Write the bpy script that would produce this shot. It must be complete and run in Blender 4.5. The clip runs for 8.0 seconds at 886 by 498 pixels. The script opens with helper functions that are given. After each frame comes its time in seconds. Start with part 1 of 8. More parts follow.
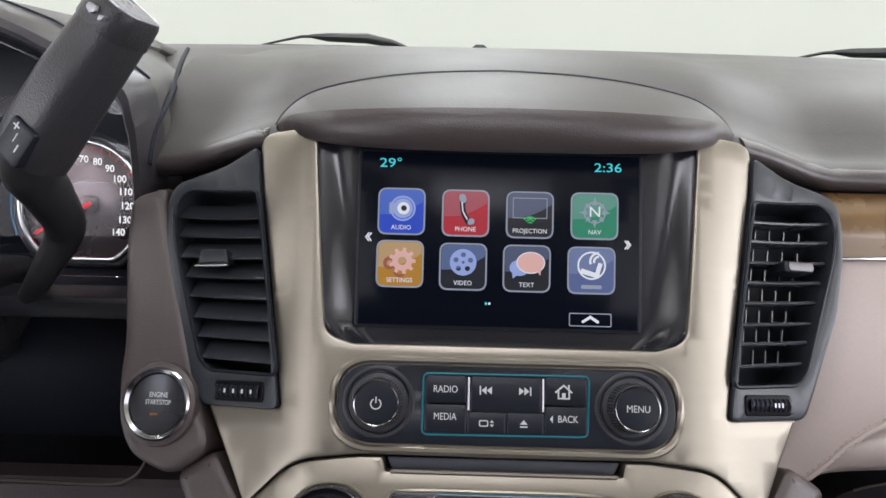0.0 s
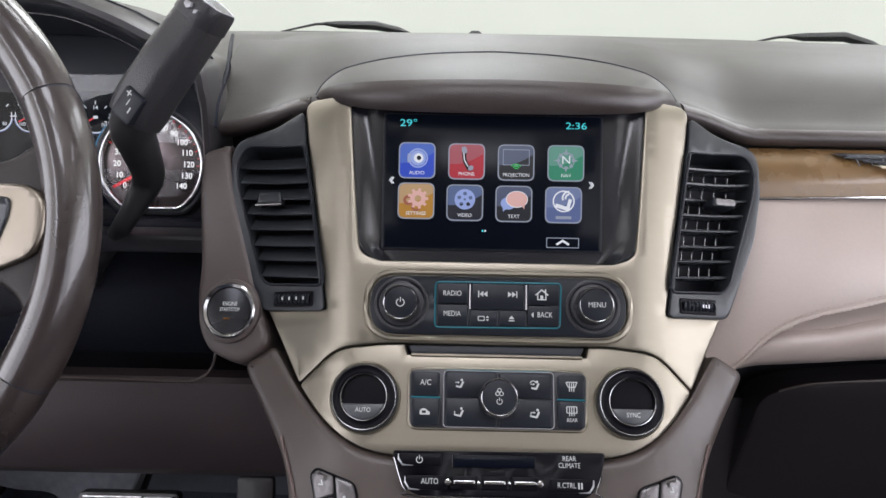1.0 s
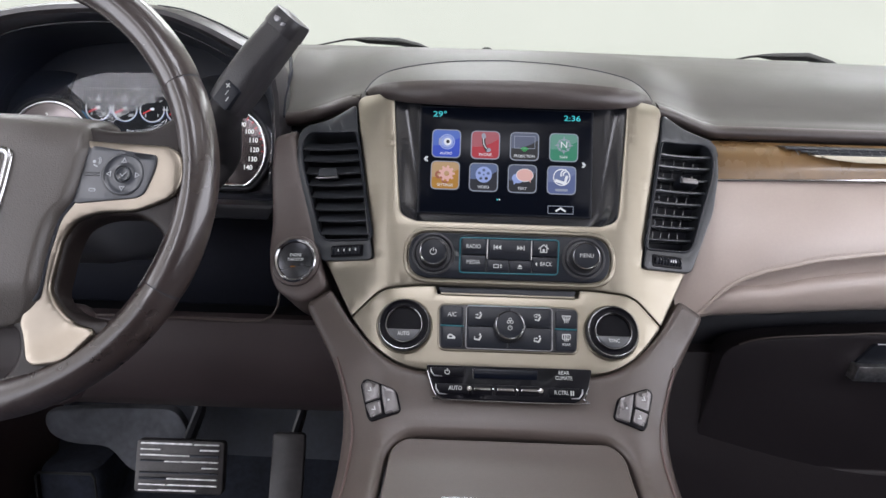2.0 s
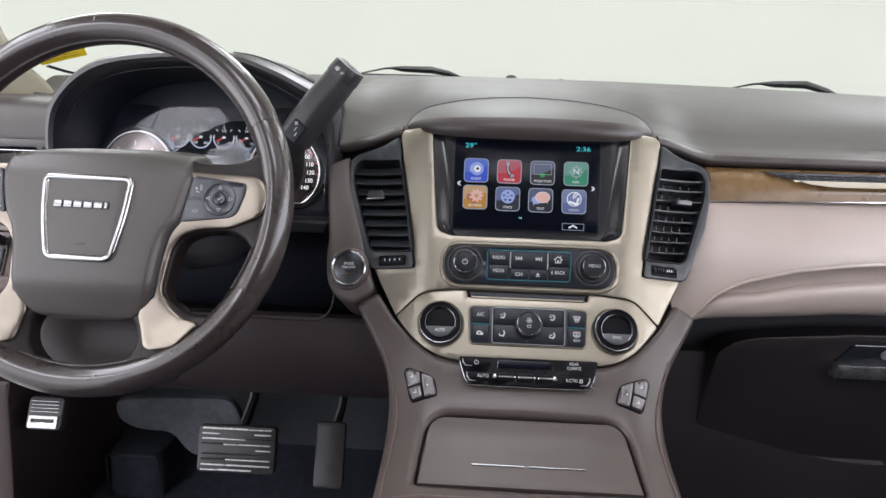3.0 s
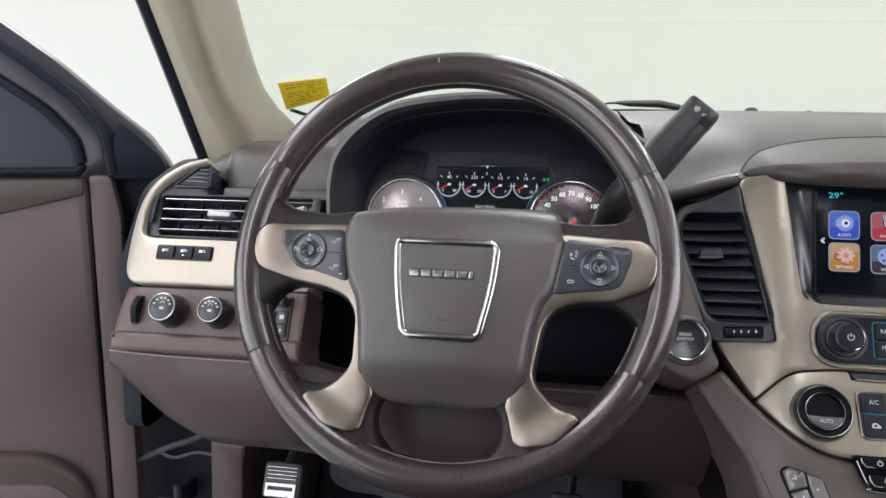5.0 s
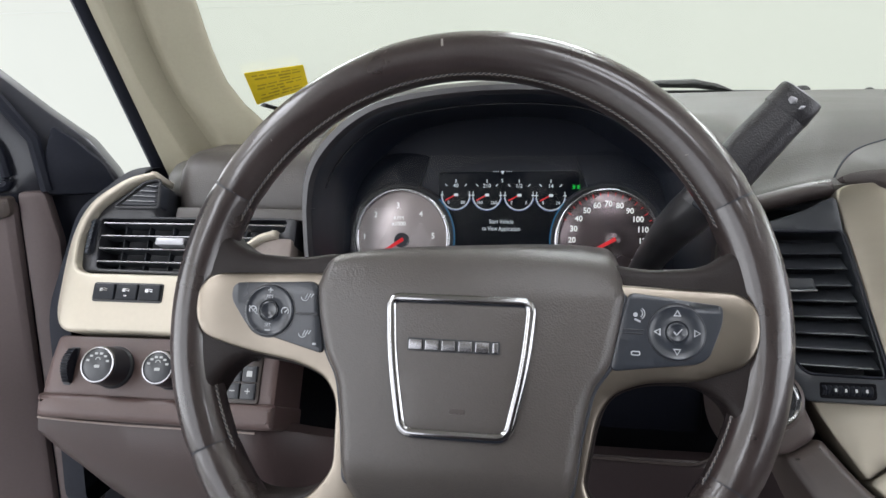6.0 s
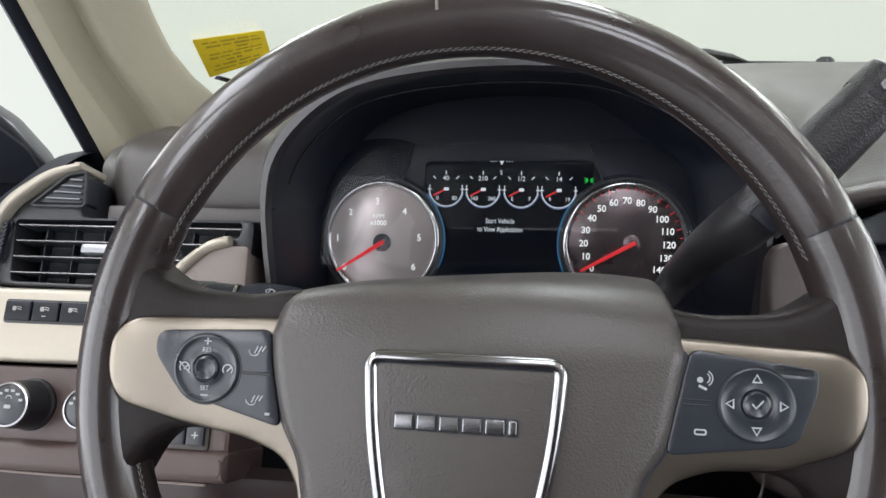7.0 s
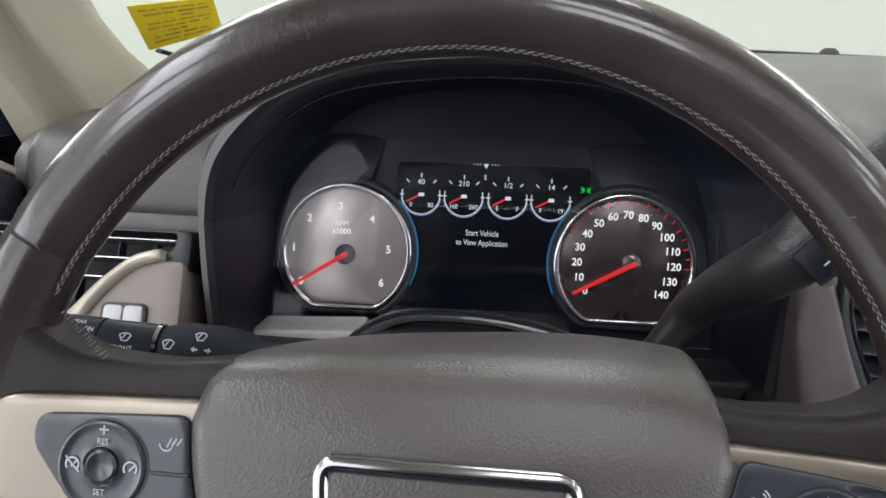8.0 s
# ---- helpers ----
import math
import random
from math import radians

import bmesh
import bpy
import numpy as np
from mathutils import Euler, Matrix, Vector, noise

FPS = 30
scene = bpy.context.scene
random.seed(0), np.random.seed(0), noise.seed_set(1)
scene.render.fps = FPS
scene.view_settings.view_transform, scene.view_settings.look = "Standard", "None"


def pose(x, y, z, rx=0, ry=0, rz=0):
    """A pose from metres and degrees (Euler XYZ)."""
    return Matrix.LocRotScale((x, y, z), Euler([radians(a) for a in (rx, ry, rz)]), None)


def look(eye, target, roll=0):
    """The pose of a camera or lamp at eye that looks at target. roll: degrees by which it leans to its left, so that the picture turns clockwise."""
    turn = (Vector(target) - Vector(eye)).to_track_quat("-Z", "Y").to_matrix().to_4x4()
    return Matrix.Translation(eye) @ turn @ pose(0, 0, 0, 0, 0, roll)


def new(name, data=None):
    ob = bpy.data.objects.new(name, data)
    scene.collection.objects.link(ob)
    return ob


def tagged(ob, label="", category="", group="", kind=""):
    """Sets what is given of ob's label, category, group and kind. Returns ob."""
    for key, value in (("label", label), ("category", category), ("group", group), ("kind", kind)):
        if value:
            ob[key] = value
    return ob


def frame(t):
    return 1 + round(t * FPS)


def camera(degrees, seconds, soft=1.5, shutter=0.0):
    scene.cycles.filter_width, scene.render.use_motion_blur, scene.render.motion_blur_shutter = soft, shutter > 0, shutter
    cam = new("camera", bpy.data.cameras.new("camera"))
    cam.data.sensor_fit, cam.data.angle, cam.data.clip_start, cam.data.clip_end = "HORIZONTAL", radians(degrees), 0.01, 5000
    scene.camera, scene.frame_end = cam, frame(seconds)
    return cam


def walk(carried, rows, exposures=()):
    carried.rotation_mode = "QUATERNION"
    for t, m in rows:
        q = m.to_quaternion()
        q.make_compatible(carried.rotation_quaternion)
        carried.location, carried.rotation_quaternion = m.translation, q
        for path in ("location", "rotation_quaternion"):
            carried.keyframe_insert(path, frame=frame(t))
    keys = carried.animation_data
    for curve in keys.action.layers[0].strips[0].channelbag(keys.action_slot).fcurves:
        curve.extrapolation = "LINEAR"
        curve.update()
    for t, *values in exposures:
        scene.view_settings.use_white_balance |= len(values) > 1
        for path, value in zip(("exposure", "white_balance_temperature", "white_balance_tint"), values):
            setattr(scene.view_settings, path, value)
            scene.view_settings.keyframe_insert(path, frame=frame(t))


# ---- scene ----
cam = camera(65.9, 8.0)
PATH = [
    (0, (-0.0318, 0.0583, 0.7506), (-0.0583, 2.0051, 0.2929), 1.23),
    (0.5, (-0.0340, -0.0106, 0.7546), (-0.0487, 1.9353, 0.2929), 1.03),
    (1, (-0.0382, -0.0695, 0.7427), (-0.0496, 1.8687, 0.2498), 1.02),
    (1.5, (-0.0440, -0.1444, 0.7287), (-0.0603, 1.7944, 0.2379), 1.22),
    (1.7, (-0.0512, -0.1752, 0.7169), (-0.0554, 1.7754, 0.2748), 1.83),
    (2.8, (-0.0625, -0.3159, 0.7540), (-0.1245, 1.6364, 0.3239), 1.73),
    (3, (-0.0652, -0.3378, 0.7541), (-0.1470, 1.6162, 0.3352), 1.83),
    (3.5, (-0.1342, -0.3684, 0.7611), (-0.2996, 1.5853, 0.3667), 1.84),
    (4, (-0.2246, -0.3503, 0.7664), (-0.4508, 1.6030, 0.4016), 1.84),
    (4.5, (-0.3076, -0.3195, 0.7617), (-0.5764, 1.6321, 0.4167), 1.44),
    (4.7, (-0.3279, -0.2978, 0.7610), (-0.6149, 1.6525, 0.4231), 1.25),
    (5.8, (-0.3764, -0.1140, 0.7837), (-0.6826, 1.8228, 0.3901), -0.36),
    (6, (-0.3805, -0.0879, 0.7847), (-0.6828, 1.8469, 0.3783), -0.66),
    (6.5, (-0.3984, -0.0302, 0.7930), (-0.6746, 1.8986, 0.3422), -0.76),
    (7, (-0.4056, 0.0220, 0.7951), (-0.6428, 1.9428, 0.2906), -0.37),
    (7.5, (-0.4039, 0.0660, 0.8081), (-0.5960, 1.9804, 0.2619), 0.52),
    (8, (-0.4196, 0.1046, 0.8083), (-0.5606, 2.0103, 0.2183), 1.81),
]
# the clip's camera turns a little darker and greener as it nears the wheel
walk(cam, [(t, look(eye, target, roll)) for t, eye, target, roll in PATH],
     [(0, 0.0, 6500, 10), (4.5, 0.0, 6500, 9), (6.2, -0.09, 6500, 5), (8, -0.09, 6500, 5)])

# ---------------------------------------------------------------- light
world = bpy.data.worlds.new("world")
scene.world = world
world.use_nodes = True
world.node_tree.nodes["Background"].inputs[0].default_value = (0.9, 0.95, 1.0, 1)
world.node_tree.nodes["Background"].inputs[1].default_value = 0.065


# ---------------------------------------------------------------- materials
def mat(name, col, rough=0.5, metal=0.0, var=0.12, var_scale=9.0, grain=0.0, grain_scale=700.0, cells=False,
        spec=0.5, coat=0.0, wear=0.06, stretch=None, sheen=0.0, coat_rough=0.15):
    """A painted, moulded, leather or metal surface: two scales of colour change, uneven gloss and a fine relief."""
    m = bpy.data.materials.new(name)
    m.use_nodes = True
    nt = m.node_tree
    N, L = nt.nodes, nt.links
    b = N["Principled BSDF"]
    b.inputs["Metallic"].default_value = metal
    b.inputs["Specular IOR Level"].default_value = spec
    b.inputs["Coat Weight"].default_value = coat
    b.inputs["Coat Roughness"].default_value = coat_rough
    b.inputs["Sheen Weight"].default_value = sheen
    tc = N.new("ShaderNodeTexCoord")
    mp = N.new("ShaderNodeMapping")
    L.new(tc.outputs["Object"], mp.inputs[0])
    if stretch:
        mp.inputs["Scale"].default_value = stretch
    big = N.new("ShaderNodeTexNoise")
    big.inputs["Scale"].default_value, big.inputs["Detail"].default_value = var_scale, 5
    L.new(tc.outputs["Object"], big.inputs["Vector"])
    fine = N.new("ShaderNodeTexNoise")
    fine.inputs["Scale"].default_value, fine.inputs["Detail"].default_value = grain_scale * 0.35, 3
    L.new(mp.outputs[0], fine.inputs["Vector"])
    mixf = N.new("ShaderNodeMath")
    mixf.operation = "MULTIPLY_ADD"
    mixf.inputs[1].default_value, mixf.inputs[2].default_value = 0.35, 0.0
    L.new(fine.outputs[0], mixf.inputs[0])
    add = N.new("ShaderNodeMath")
    add.operation = "MULTIPLY_ADD"
    add.inputs[1].default_value = 0.65
    L.new(big.outputs[0], add.inputs[0])
    L.new(mixf.outputs[0], add.inputs[2])
    ramp = N.new("ShaderNodeMapRange")
    ramp.inputs["From Min"].default_value, ramp.inputs["From Max"].default_value = 0.1, 0.9
    ramp.inputs["To Min"].default_value, ramp.inputs["To Max"].default_value = 1 - 2 * var, 1 + 2 * var
    L.new(add.outputs[0], ramp.inputs[0])
    mul = N.new("ShaderNodeVectorMath")
    mul.operation = "SCALE"
    mul.inputs[0].default_value = col
    L.new(ramp.outputs[0], mul.inputs["Scale"])
    L.new(mul.outputs[0], b.inputs["Base Color"])
    rr = N.new("ShaderNodeMapRange")
    rr.inputs["From Min"].default_value, rr.inputs["From Max"].default_value = 0.1, 0.9
    rr.inputs["To Min"].default_value, rr.inputs["To Max"].default_value = max(0.03, rough - 2 * wear), rough + 2 * wear
    L.new(big.outputs[0], rr.inputs[0])
    L.new(rr.outputs[0], b.inputs["Roughness"])
    if grain:
        if cells:
            tex = N.new("ShaderNodeTexVoronoi")
            tex.inputs["Scale"].default_value = grain_scale
        else:
            tex = N.new("ShaderNodeTexNoise")
            tex.inputs["Scale"].default_value, tex.inputs["Detail"].default_value = grain_scale, 2
        L.new(mp.outputs[0], tex.inputs["Vector"])
        bump = N.new("ShaderNodeBump")
        bump.inputs["Strength"].default_value, bump.inputs["Distance"].default_value = grain, 0.0006
        L.new(tex.outputs[0], bump.inputs["Height"])
        L.new(bump.outputs[0], b.inputs["Normal"])
    return m


def glow(name, col, strength):
    m = bpy.data.materials.new(name)
    m.use_nodes = True
    b = m.node_tree.nodes["Principled BSDF"]
    b.inputs["Base Color"].default_value = (*[c * 0.2 for c in col], 1)
    b.inputs["Roughness"].default_value = 0.35
    b.inputs["Emission Color"].default_value = (*col, 1)
    b.inputs["Emission Strength"].default_value = strength
    return m


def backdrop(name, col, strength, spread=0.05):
    """A softly uneven white booth wall whose own glow replaces the light falling on it."""
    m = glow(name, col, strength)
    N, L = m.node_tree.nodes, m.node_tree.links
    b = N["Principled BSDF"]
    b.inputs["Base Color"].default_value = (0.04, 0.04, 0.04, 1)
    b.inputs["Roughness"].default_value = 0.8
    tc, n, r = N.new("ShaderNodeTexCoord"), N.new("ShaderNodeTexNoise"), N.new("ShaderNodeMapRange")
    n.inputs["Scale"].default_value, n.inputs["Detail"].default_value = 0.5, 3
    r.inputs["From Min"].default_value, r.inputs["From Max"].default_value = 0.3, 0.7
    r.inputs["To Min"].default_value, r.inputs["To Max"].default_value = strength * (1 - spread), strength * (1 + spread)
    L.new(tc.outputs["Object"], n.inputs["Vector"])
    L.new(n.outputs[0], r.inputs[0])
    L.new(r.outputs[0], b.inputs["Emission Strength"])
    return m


def wood_mat():
    return mat("striped_wood", (0.17, 0.10, 0.042), 0.28, var=0.25, var_scale=30, grain=0.04, grain_scale=300, coat=0.6, stretch=(0.12, 1, 1))


def clear(name, col, rough=0.0, ior=1.45):
    m = bpy.data.materials.new(name)
    m.use_nodes = True
    b = m.node_tree.nodes["Principled BSDF"]
    b.inputs["Base Color"].default_value = (*col, 1)
    b.inputs["Roughness"].default_value = rough
    b.inputs["IOR"].default_value = ior
    b.inputs["Transmission Weight"].default_value = 1.0
    return m


def rim_leather():
    """Worn wheel leather: soft sheen, fine pores and short wrinkles across the rim."""
    m = mat("worn_rim_leather", (0.0290, 0.0212, 0.0202), 0.32, var=0.16, var_scale=26, grain=0.07, grain_scale=1300, cells=True, spec=0.45, wear=0.07, coat=0.85, coat_rough=0.11)
    N, L = m.node_tree.nodes, m.node_tree.links
    b = N["Principled BSDF"]
    tc, sep, ang = N.new("ShaderNodeTexCoord"), N.new("ShaderNodeSeparateXYZ"), N.new("ShaderNodeMath")
    L.new(tc.outputs["Object"], sep.inputs[0])
    ang.operation = "ARCTAN2"
    L.new(sep.outputs["Z"], ang.inputs[0])
    L.new(sep.outputs["X"], ang.inputs[1])
    around = N.new("ShaderNodeMath")
    around.operation = "MULTIPLY"
    around.inputs[1].default_value = 62.0
    L.new(ang.outputs[0], around.inputs[0])
    length = N.new("ShaderNodeVectorMath")
    length.operation = "LENGTH"
    L.new(tc.outputs["Object"], length.inputs[0])
    out = N.new("ShaderNodeMath")
    out.operation = "MULTIPLY"
    out.inputs[1].default_value = 190.0
    L.new(length.outputs["Value"], out.inputs[0])
    both_ = N.new("ShaderNodeCombineXYZ")
    L.new(around.outputs[0], both_.inputs[0])
    L.new(out.outputs[0], both_.inputs[1])
    wr_ = N.new("ShaderNodeTexNoise")
    wr_.inputs["Scale"].default_value, wr_.inputs["Detail"].default_value = 1.0, 4
    L.new(both_.outputs[0], wr_.inputs["Vector"])
    bump = N.new("ShaderNodeBump")
    bump.inputs["Strength"].default_value, bump.inputs["Distance"].default_value = 0.22, 0.0012
    L.new(wr_.outputs[0], bump.inputs["Height"])
    old = b.inputs["Normal"].links[0].from_node
    L.new(bump.outputs[0], old.inputs["Normal"])
    return m


LEATHER = mat("brown_leather", (0.068, 0.060, 0.0555), 0.36, var=0.08, var_scale=14, grain=0.27, grain_scale=880, cells=True, spec=0.6)
RIM = rim_leather()
PAD = mat("dash_pad_brown", (0.080, 0.076, 0.068), 0.50, var=0.07, var_scale=6, grain=0.22, grain_scale=900, cells=True, spec=0.7)
TRIMLEATHER = mat("dark_stitched_leather", (0.052, 0.041, 0.039), 0.34, var=0.12, var_scale=14, grain=0.22, grain_scale=1100, cells=True, spec=0.6)
SOFT = mat("taupe_leather", (0.41, 0.343, 0.306), 0.36, var=0.06, var_scale=8, grain=0.10, grain_scale=1100, cells=True, spec=0.8, coat=0.4, coat_rough=0.28)
BROWN = mat("brown_moulded_plastic", (0.104, 0.068, 0.063), 0.42, var=0.08, var_scale=9, grain=0.16, grain_scale=1200, cells=True)
CONSOLE = mat("satin_taupe_plastic", (0.075, 0.060, 0.054), 0.36, var=0.06, var_scale=8, grain=0.10, grain_scale=1100, cells=True)
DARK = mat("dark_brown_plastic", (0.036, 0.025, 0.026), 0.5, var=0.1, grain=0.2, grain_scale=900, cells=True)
GOLD = mat("champagne_satin_metal", (0.302, 0.274, 0.222), 0.36, metal=0.85, var=0.04, var_scale=5, grain=0.04, grain_scale=500, stretch=(0.06, 1, 1), wear=0.03)
SPOKE = mat("champagne_spoke_satin", (0.264, 0.232, 0.192), 0.34, metal=1.0, var=0.04, var_scale=6, grain=0.03, grain_scale=600, wear=0.03)
CREAM = mat("champagne_paint", (0.50, 0.455, 0.375), 0.38, metal=0.35, var=0.05, var_scale=5, grain=0.03, grain_scale=600)
BLACK = mat("black_plastic", (0.026, 0.027, 0.032), 0.38, var=0.12, grain=0.10, grain_scale=1100, cells=True)
PANEL = mat("charcoal_switch_plastic", (0.014, 0.016, 0.022), 0.34, var=0.1, spec=0.22, grain=0.06, grain_scale=900)
GLOSS = mat("piano_black", (0.004, 0.004, 0.006), 0.38, var=0.1, spec=0.10, wear=0.03)
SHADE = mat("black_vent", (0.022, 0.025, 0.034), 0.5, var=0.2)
SATINBLACK = mat("satin_black_surround", (0.014, 0.015, 0.019), 0.22, var=0.08, spec=0.65, wear=0.03)
MASK = mat("matt_black_mask", (0.011, 0.014, 0.023), 0.38, var=0.08, spec=0.35)
VENT = mat("dark_grey_vent_blade", (0.044, 0.048, 0.056), 0.32, var=0.1, spec=0.8)
LOWER = mat("deep_brown_lower_trim", (0.024, 0.020, 0.023), 0.5, var=0.1, spec=0.35, grain=0.2, grain_scale=900, cells=True)
CHROME = mat("chrome", (0.62, 0.62, 0.63), 0.14, metal=1.0, var=0.05, wear=0.05)
DKCHROME = mat("smoked_chrome", (0.32, 0.32, 0.33), 0.22, metal=1.0, var=0.06)
WHITE = glow("white_print", (0.80, 0.82, 0.85), 0.45)
STITCH = mat("pale_thread", (0.24, 0.22, 0.20), 0.8, var=0.25, var_scale=90)
CARPET = mat("black_carpet", (0.021, 0.026, 0.040), 0.95, var=0.5, var_scale=40, grain=0.8, grain_scale=350)
RUBBER = mat("black_rubber", (0.020, 0.020, 0.021), 0.6, var=0.2, grain=0.2, grain_scale=500)
STEEL = mat("brushed_steel", (0.55, 0.55, 0.55), 0.38, metal=1.0, var=0.5, var_scale=90)
LINER = mat("grey_liner", (0.050, 0.056, 0.070), 0.8, var=0.3, var_scale=12, grain=0.3, grain_scale=300)
CLOTH = mat("cream_headliner", (0.52, 0.49, 0.43), 0.9, var=0.06, grain=0.3, grain_scale=900, sheen=0.2)
PILLAR = mat("cream_pillar_trim", (0.33, 0.305, 0.225), 0.75, var=0.06, var_scale=5, grain=0.25, grain_scale=900)
SEAL = mat("black_rubber_seal", (0.012, 0.014, 0.022), 0.6, var=0.2, spec=0.18)
DOORS = mat("door_trim_brown", (0.135, 0.106, 0.105), 0.5, var=0.10, var_scale=6, grain=0.15, grain_scale=900, cells=True)
NAVY = mat("black_painted_steel", (0.026, 0.028, 0.036), 0.30, var=0.15, coat=0.3)
WOOD = wood_mat()
YELLOW = mat("yellow_sticker", (0.72, 0.54, 0.015), 0.6, var=0.10, var_scale=30)
YELLOW_INK = mat("sticker_ink", (0.42, 0.31, 0.02), 0.7, var=0.3, var_scale=60)
TEAL = glow("teal_light", (0.02, 0.30, 0.40), 0.22)
SCREEN_BLACK = mat("screen_glass", (0.002, 0.003, 0.006), 0.2, var=0.05, spec=0.12, wear=0.02)
SCREEN_BLACK.node_tree.nodes["Principled BSDF"].inputs["Emission Color"].default_value = (0.40, 0.50, 1.0, 1)
SCREEN_BLACK.node_tree.nodes["Principled BSDF"].inputs["Emission Strength"].default_value = 0.003
RED = glow("needle_red", (0.75, 0.02, 0.03), 0.75)
FACE = mat("gauge_face_grey_glow", (0.36, 0.32, 0.32), 0.30, metal=0.9, var=0.04, var_scale=20)
# emission stands in for light on the tachometer face; the speedometer has none
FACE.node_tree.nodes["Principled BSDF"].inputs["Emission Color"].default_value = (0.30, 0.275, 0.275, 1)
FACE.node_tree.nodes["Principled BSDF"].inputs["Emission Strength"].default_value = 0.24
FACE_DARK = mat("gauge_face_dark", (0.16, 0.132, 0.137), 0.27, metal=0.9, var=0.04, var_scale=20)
GLASS = clear("window_glass", (0.93, 0.955, 0.90))
NUMERAL = glow("lit_numeral", (0.92, 0.93, 0.95), 0.85)
TINT = clear("tinted_glass", (0.030, 0.034, 0.042), 0.6)
SILVER = mat("satin_silver_plastic", (0.34, 0.34, 0.36), 0.32, metal=0.6, var=0.05)

# ---------------------------------------------------------------- shaping tools
from mathutils import geometry


class Geo:
    def __init__(self):
        self.v, self.f = [], []

    def add(self, verts, faces):
        n = len(self.v)
        self.v += [tuple(p) for p in verts]
        self.f += [tuple(i + n for i in q) for q in faces]
        return self

    def join(self, *others):
        for o in others:
            self.add(o.v, o.f)
        return self


ORIGIN = {}


def thing(name, at, label, category, group="", kind=""):
    """A thing of several parts: an Empty at its base."""
    ob = new(name)
    ob.location = at
    ob.empty_display_size = 0.02
    ORIGIN[ob.name] = Vector(at)
    return tagged(ob, label, category, group, kind)


def part(name, geo, material, parent=None, label="", angle=38, kind="", category=""):
    """Links shaped geometry as ONE mesh object under a thing or a part."""
    org = ORIGIN[parent.name] if parent else Vector((0, 0, 0))
    me = bpy.data.meshes.new(name)
    if not parent and geo.v:
        a = np.array(geo.v)
        org = Vector(((a[:, 0].min() + a[:, 0].max()) / 2, (a[:, 1].min() + a[:, 1].max()) / 2, a[:, 2].min()))
    me.from_pydata([tuple(Vector(p) - org) for p in geo.v], [], geo.f)
    bm = bmesh.new()
    bm.from_mesh(me)
    bmesh.ops.remove_doubles(bm, verts=bm.verts, dist=1e-6)
    bmesh.ops.recalc_face_normals(bm, faces=bm.faces)
    bm.to_mesh(me)
    bm.free()
    me.polygons.foreach_set("use_smooth", [True] * len(me.polygons))
    me.set_sharp_from_angle(angle=radians(angle))
    me.materials.append(material)
    ob = new(name, me)
    if parent:
        ob.parent = parent
    else:
        ob.location = org
    ORIGIN[ob.name] = org
    return tagged(ob, label, category, "", kind)


def area2(p):
    return sum(p[i - 1][0] * p[i][1] - p[i][0] * p[i - 1][1] for i in range(len(p)))


def rpoly(pts, r=0.004, n=5):
    """A closed outline with rounded corners; r is one radius, or one per corner."""
    out = []
    k = len(pts)
    for i in range(k):
        p0, p, p1 = (Vector(pts[j % k]) for j in (i - 1, i, i + 1))
        rad = r[i] if isinstance(r, (list, tuple)) else r
        a, b = p0 - p, p1 - p
        d = min(rad, a.length * 0.49, b.length * 0.49)
        if d < 1e-5:
            out.append(tuple(p))
            continue
        A, B = p + a.normalized() * d, p + b.normalized() * d
        for j in range(n + 1):
            s = j / n
            out.append(tuple((1 - s) ** 2 * A + 2 * s * (1 - s) * p + s * s * B))
    return out


def rect(cx, cy, w, h, r=0.003, n=4):
    x, y = w / 2, h / 2
    return rpoly([(cx - x, cy - y), (cx + x, cy - y), (cx + x, cy + y), (cx - x, cy + y)], r, n)


def box2(x0, y0, x1, y1, r=0.002, n=3):
    return rect((x0 + x1) / 2, (y0 + y1) / 2, abs(x1 - x0), abs(y1 - y0), r, n)


def disc(cx, cy, r, n=32, a0=0.0, a1=360.0):
    full = abs(a1 - a0) >= 359.9
    k = n if full else n + 1
    return [(cx + r * math.cos(radians(a0 + (a1 - a0) * i / n)), cy + r * math.sin(radians(a0 + (a1 - a0) * i / n))) for i in range(k)]


def both(half):
    """A closed outline from its right half, top to bottom, mirrored."""
    return list(half) + [(-x, y) for x, y in reversed(half) if abs(x) > 1e-6]


def curve2(pts, n=8, closed=True):
    """A smooth curve through points (Catmull-Rom), in two or three dimensions."""
    P = [Vector(p) for p in pts]
    k = len(P)
    out = []
    for i in range(k if closed else k - 1):
        if closed:
            a, b, c, d = P[i - 1], P[i], P[(i + 1) % k], P[(i + 2) % k]
        else:
            a, b, c, d = P[max(i - 1, 0)], P[i], P[i + 1], P[min(i + 2, k - 1)]
        for j in range(n):
            t = j / n
            out.append(tuple(0.5 * ((2 * b) + (c - a) * t + (2 * a - 5 * b + 4 * c - d) * t * t + (3 * b - a - 3 * c + d) * t ** 3)))
    if not closed:
        out.append(tuple(P[-1]))
    return out


def resample(loop, step):
    out = []
    for i in range(len(loop)):
        a, b = Vector(loop[i]), Vector(loop[(i + 1) % len(loop)])
        n = max(1, math.ceil((b - a).length / step))
        out += [tuple(a.lerp(b, j / n)) for j in range(n)]
    return out


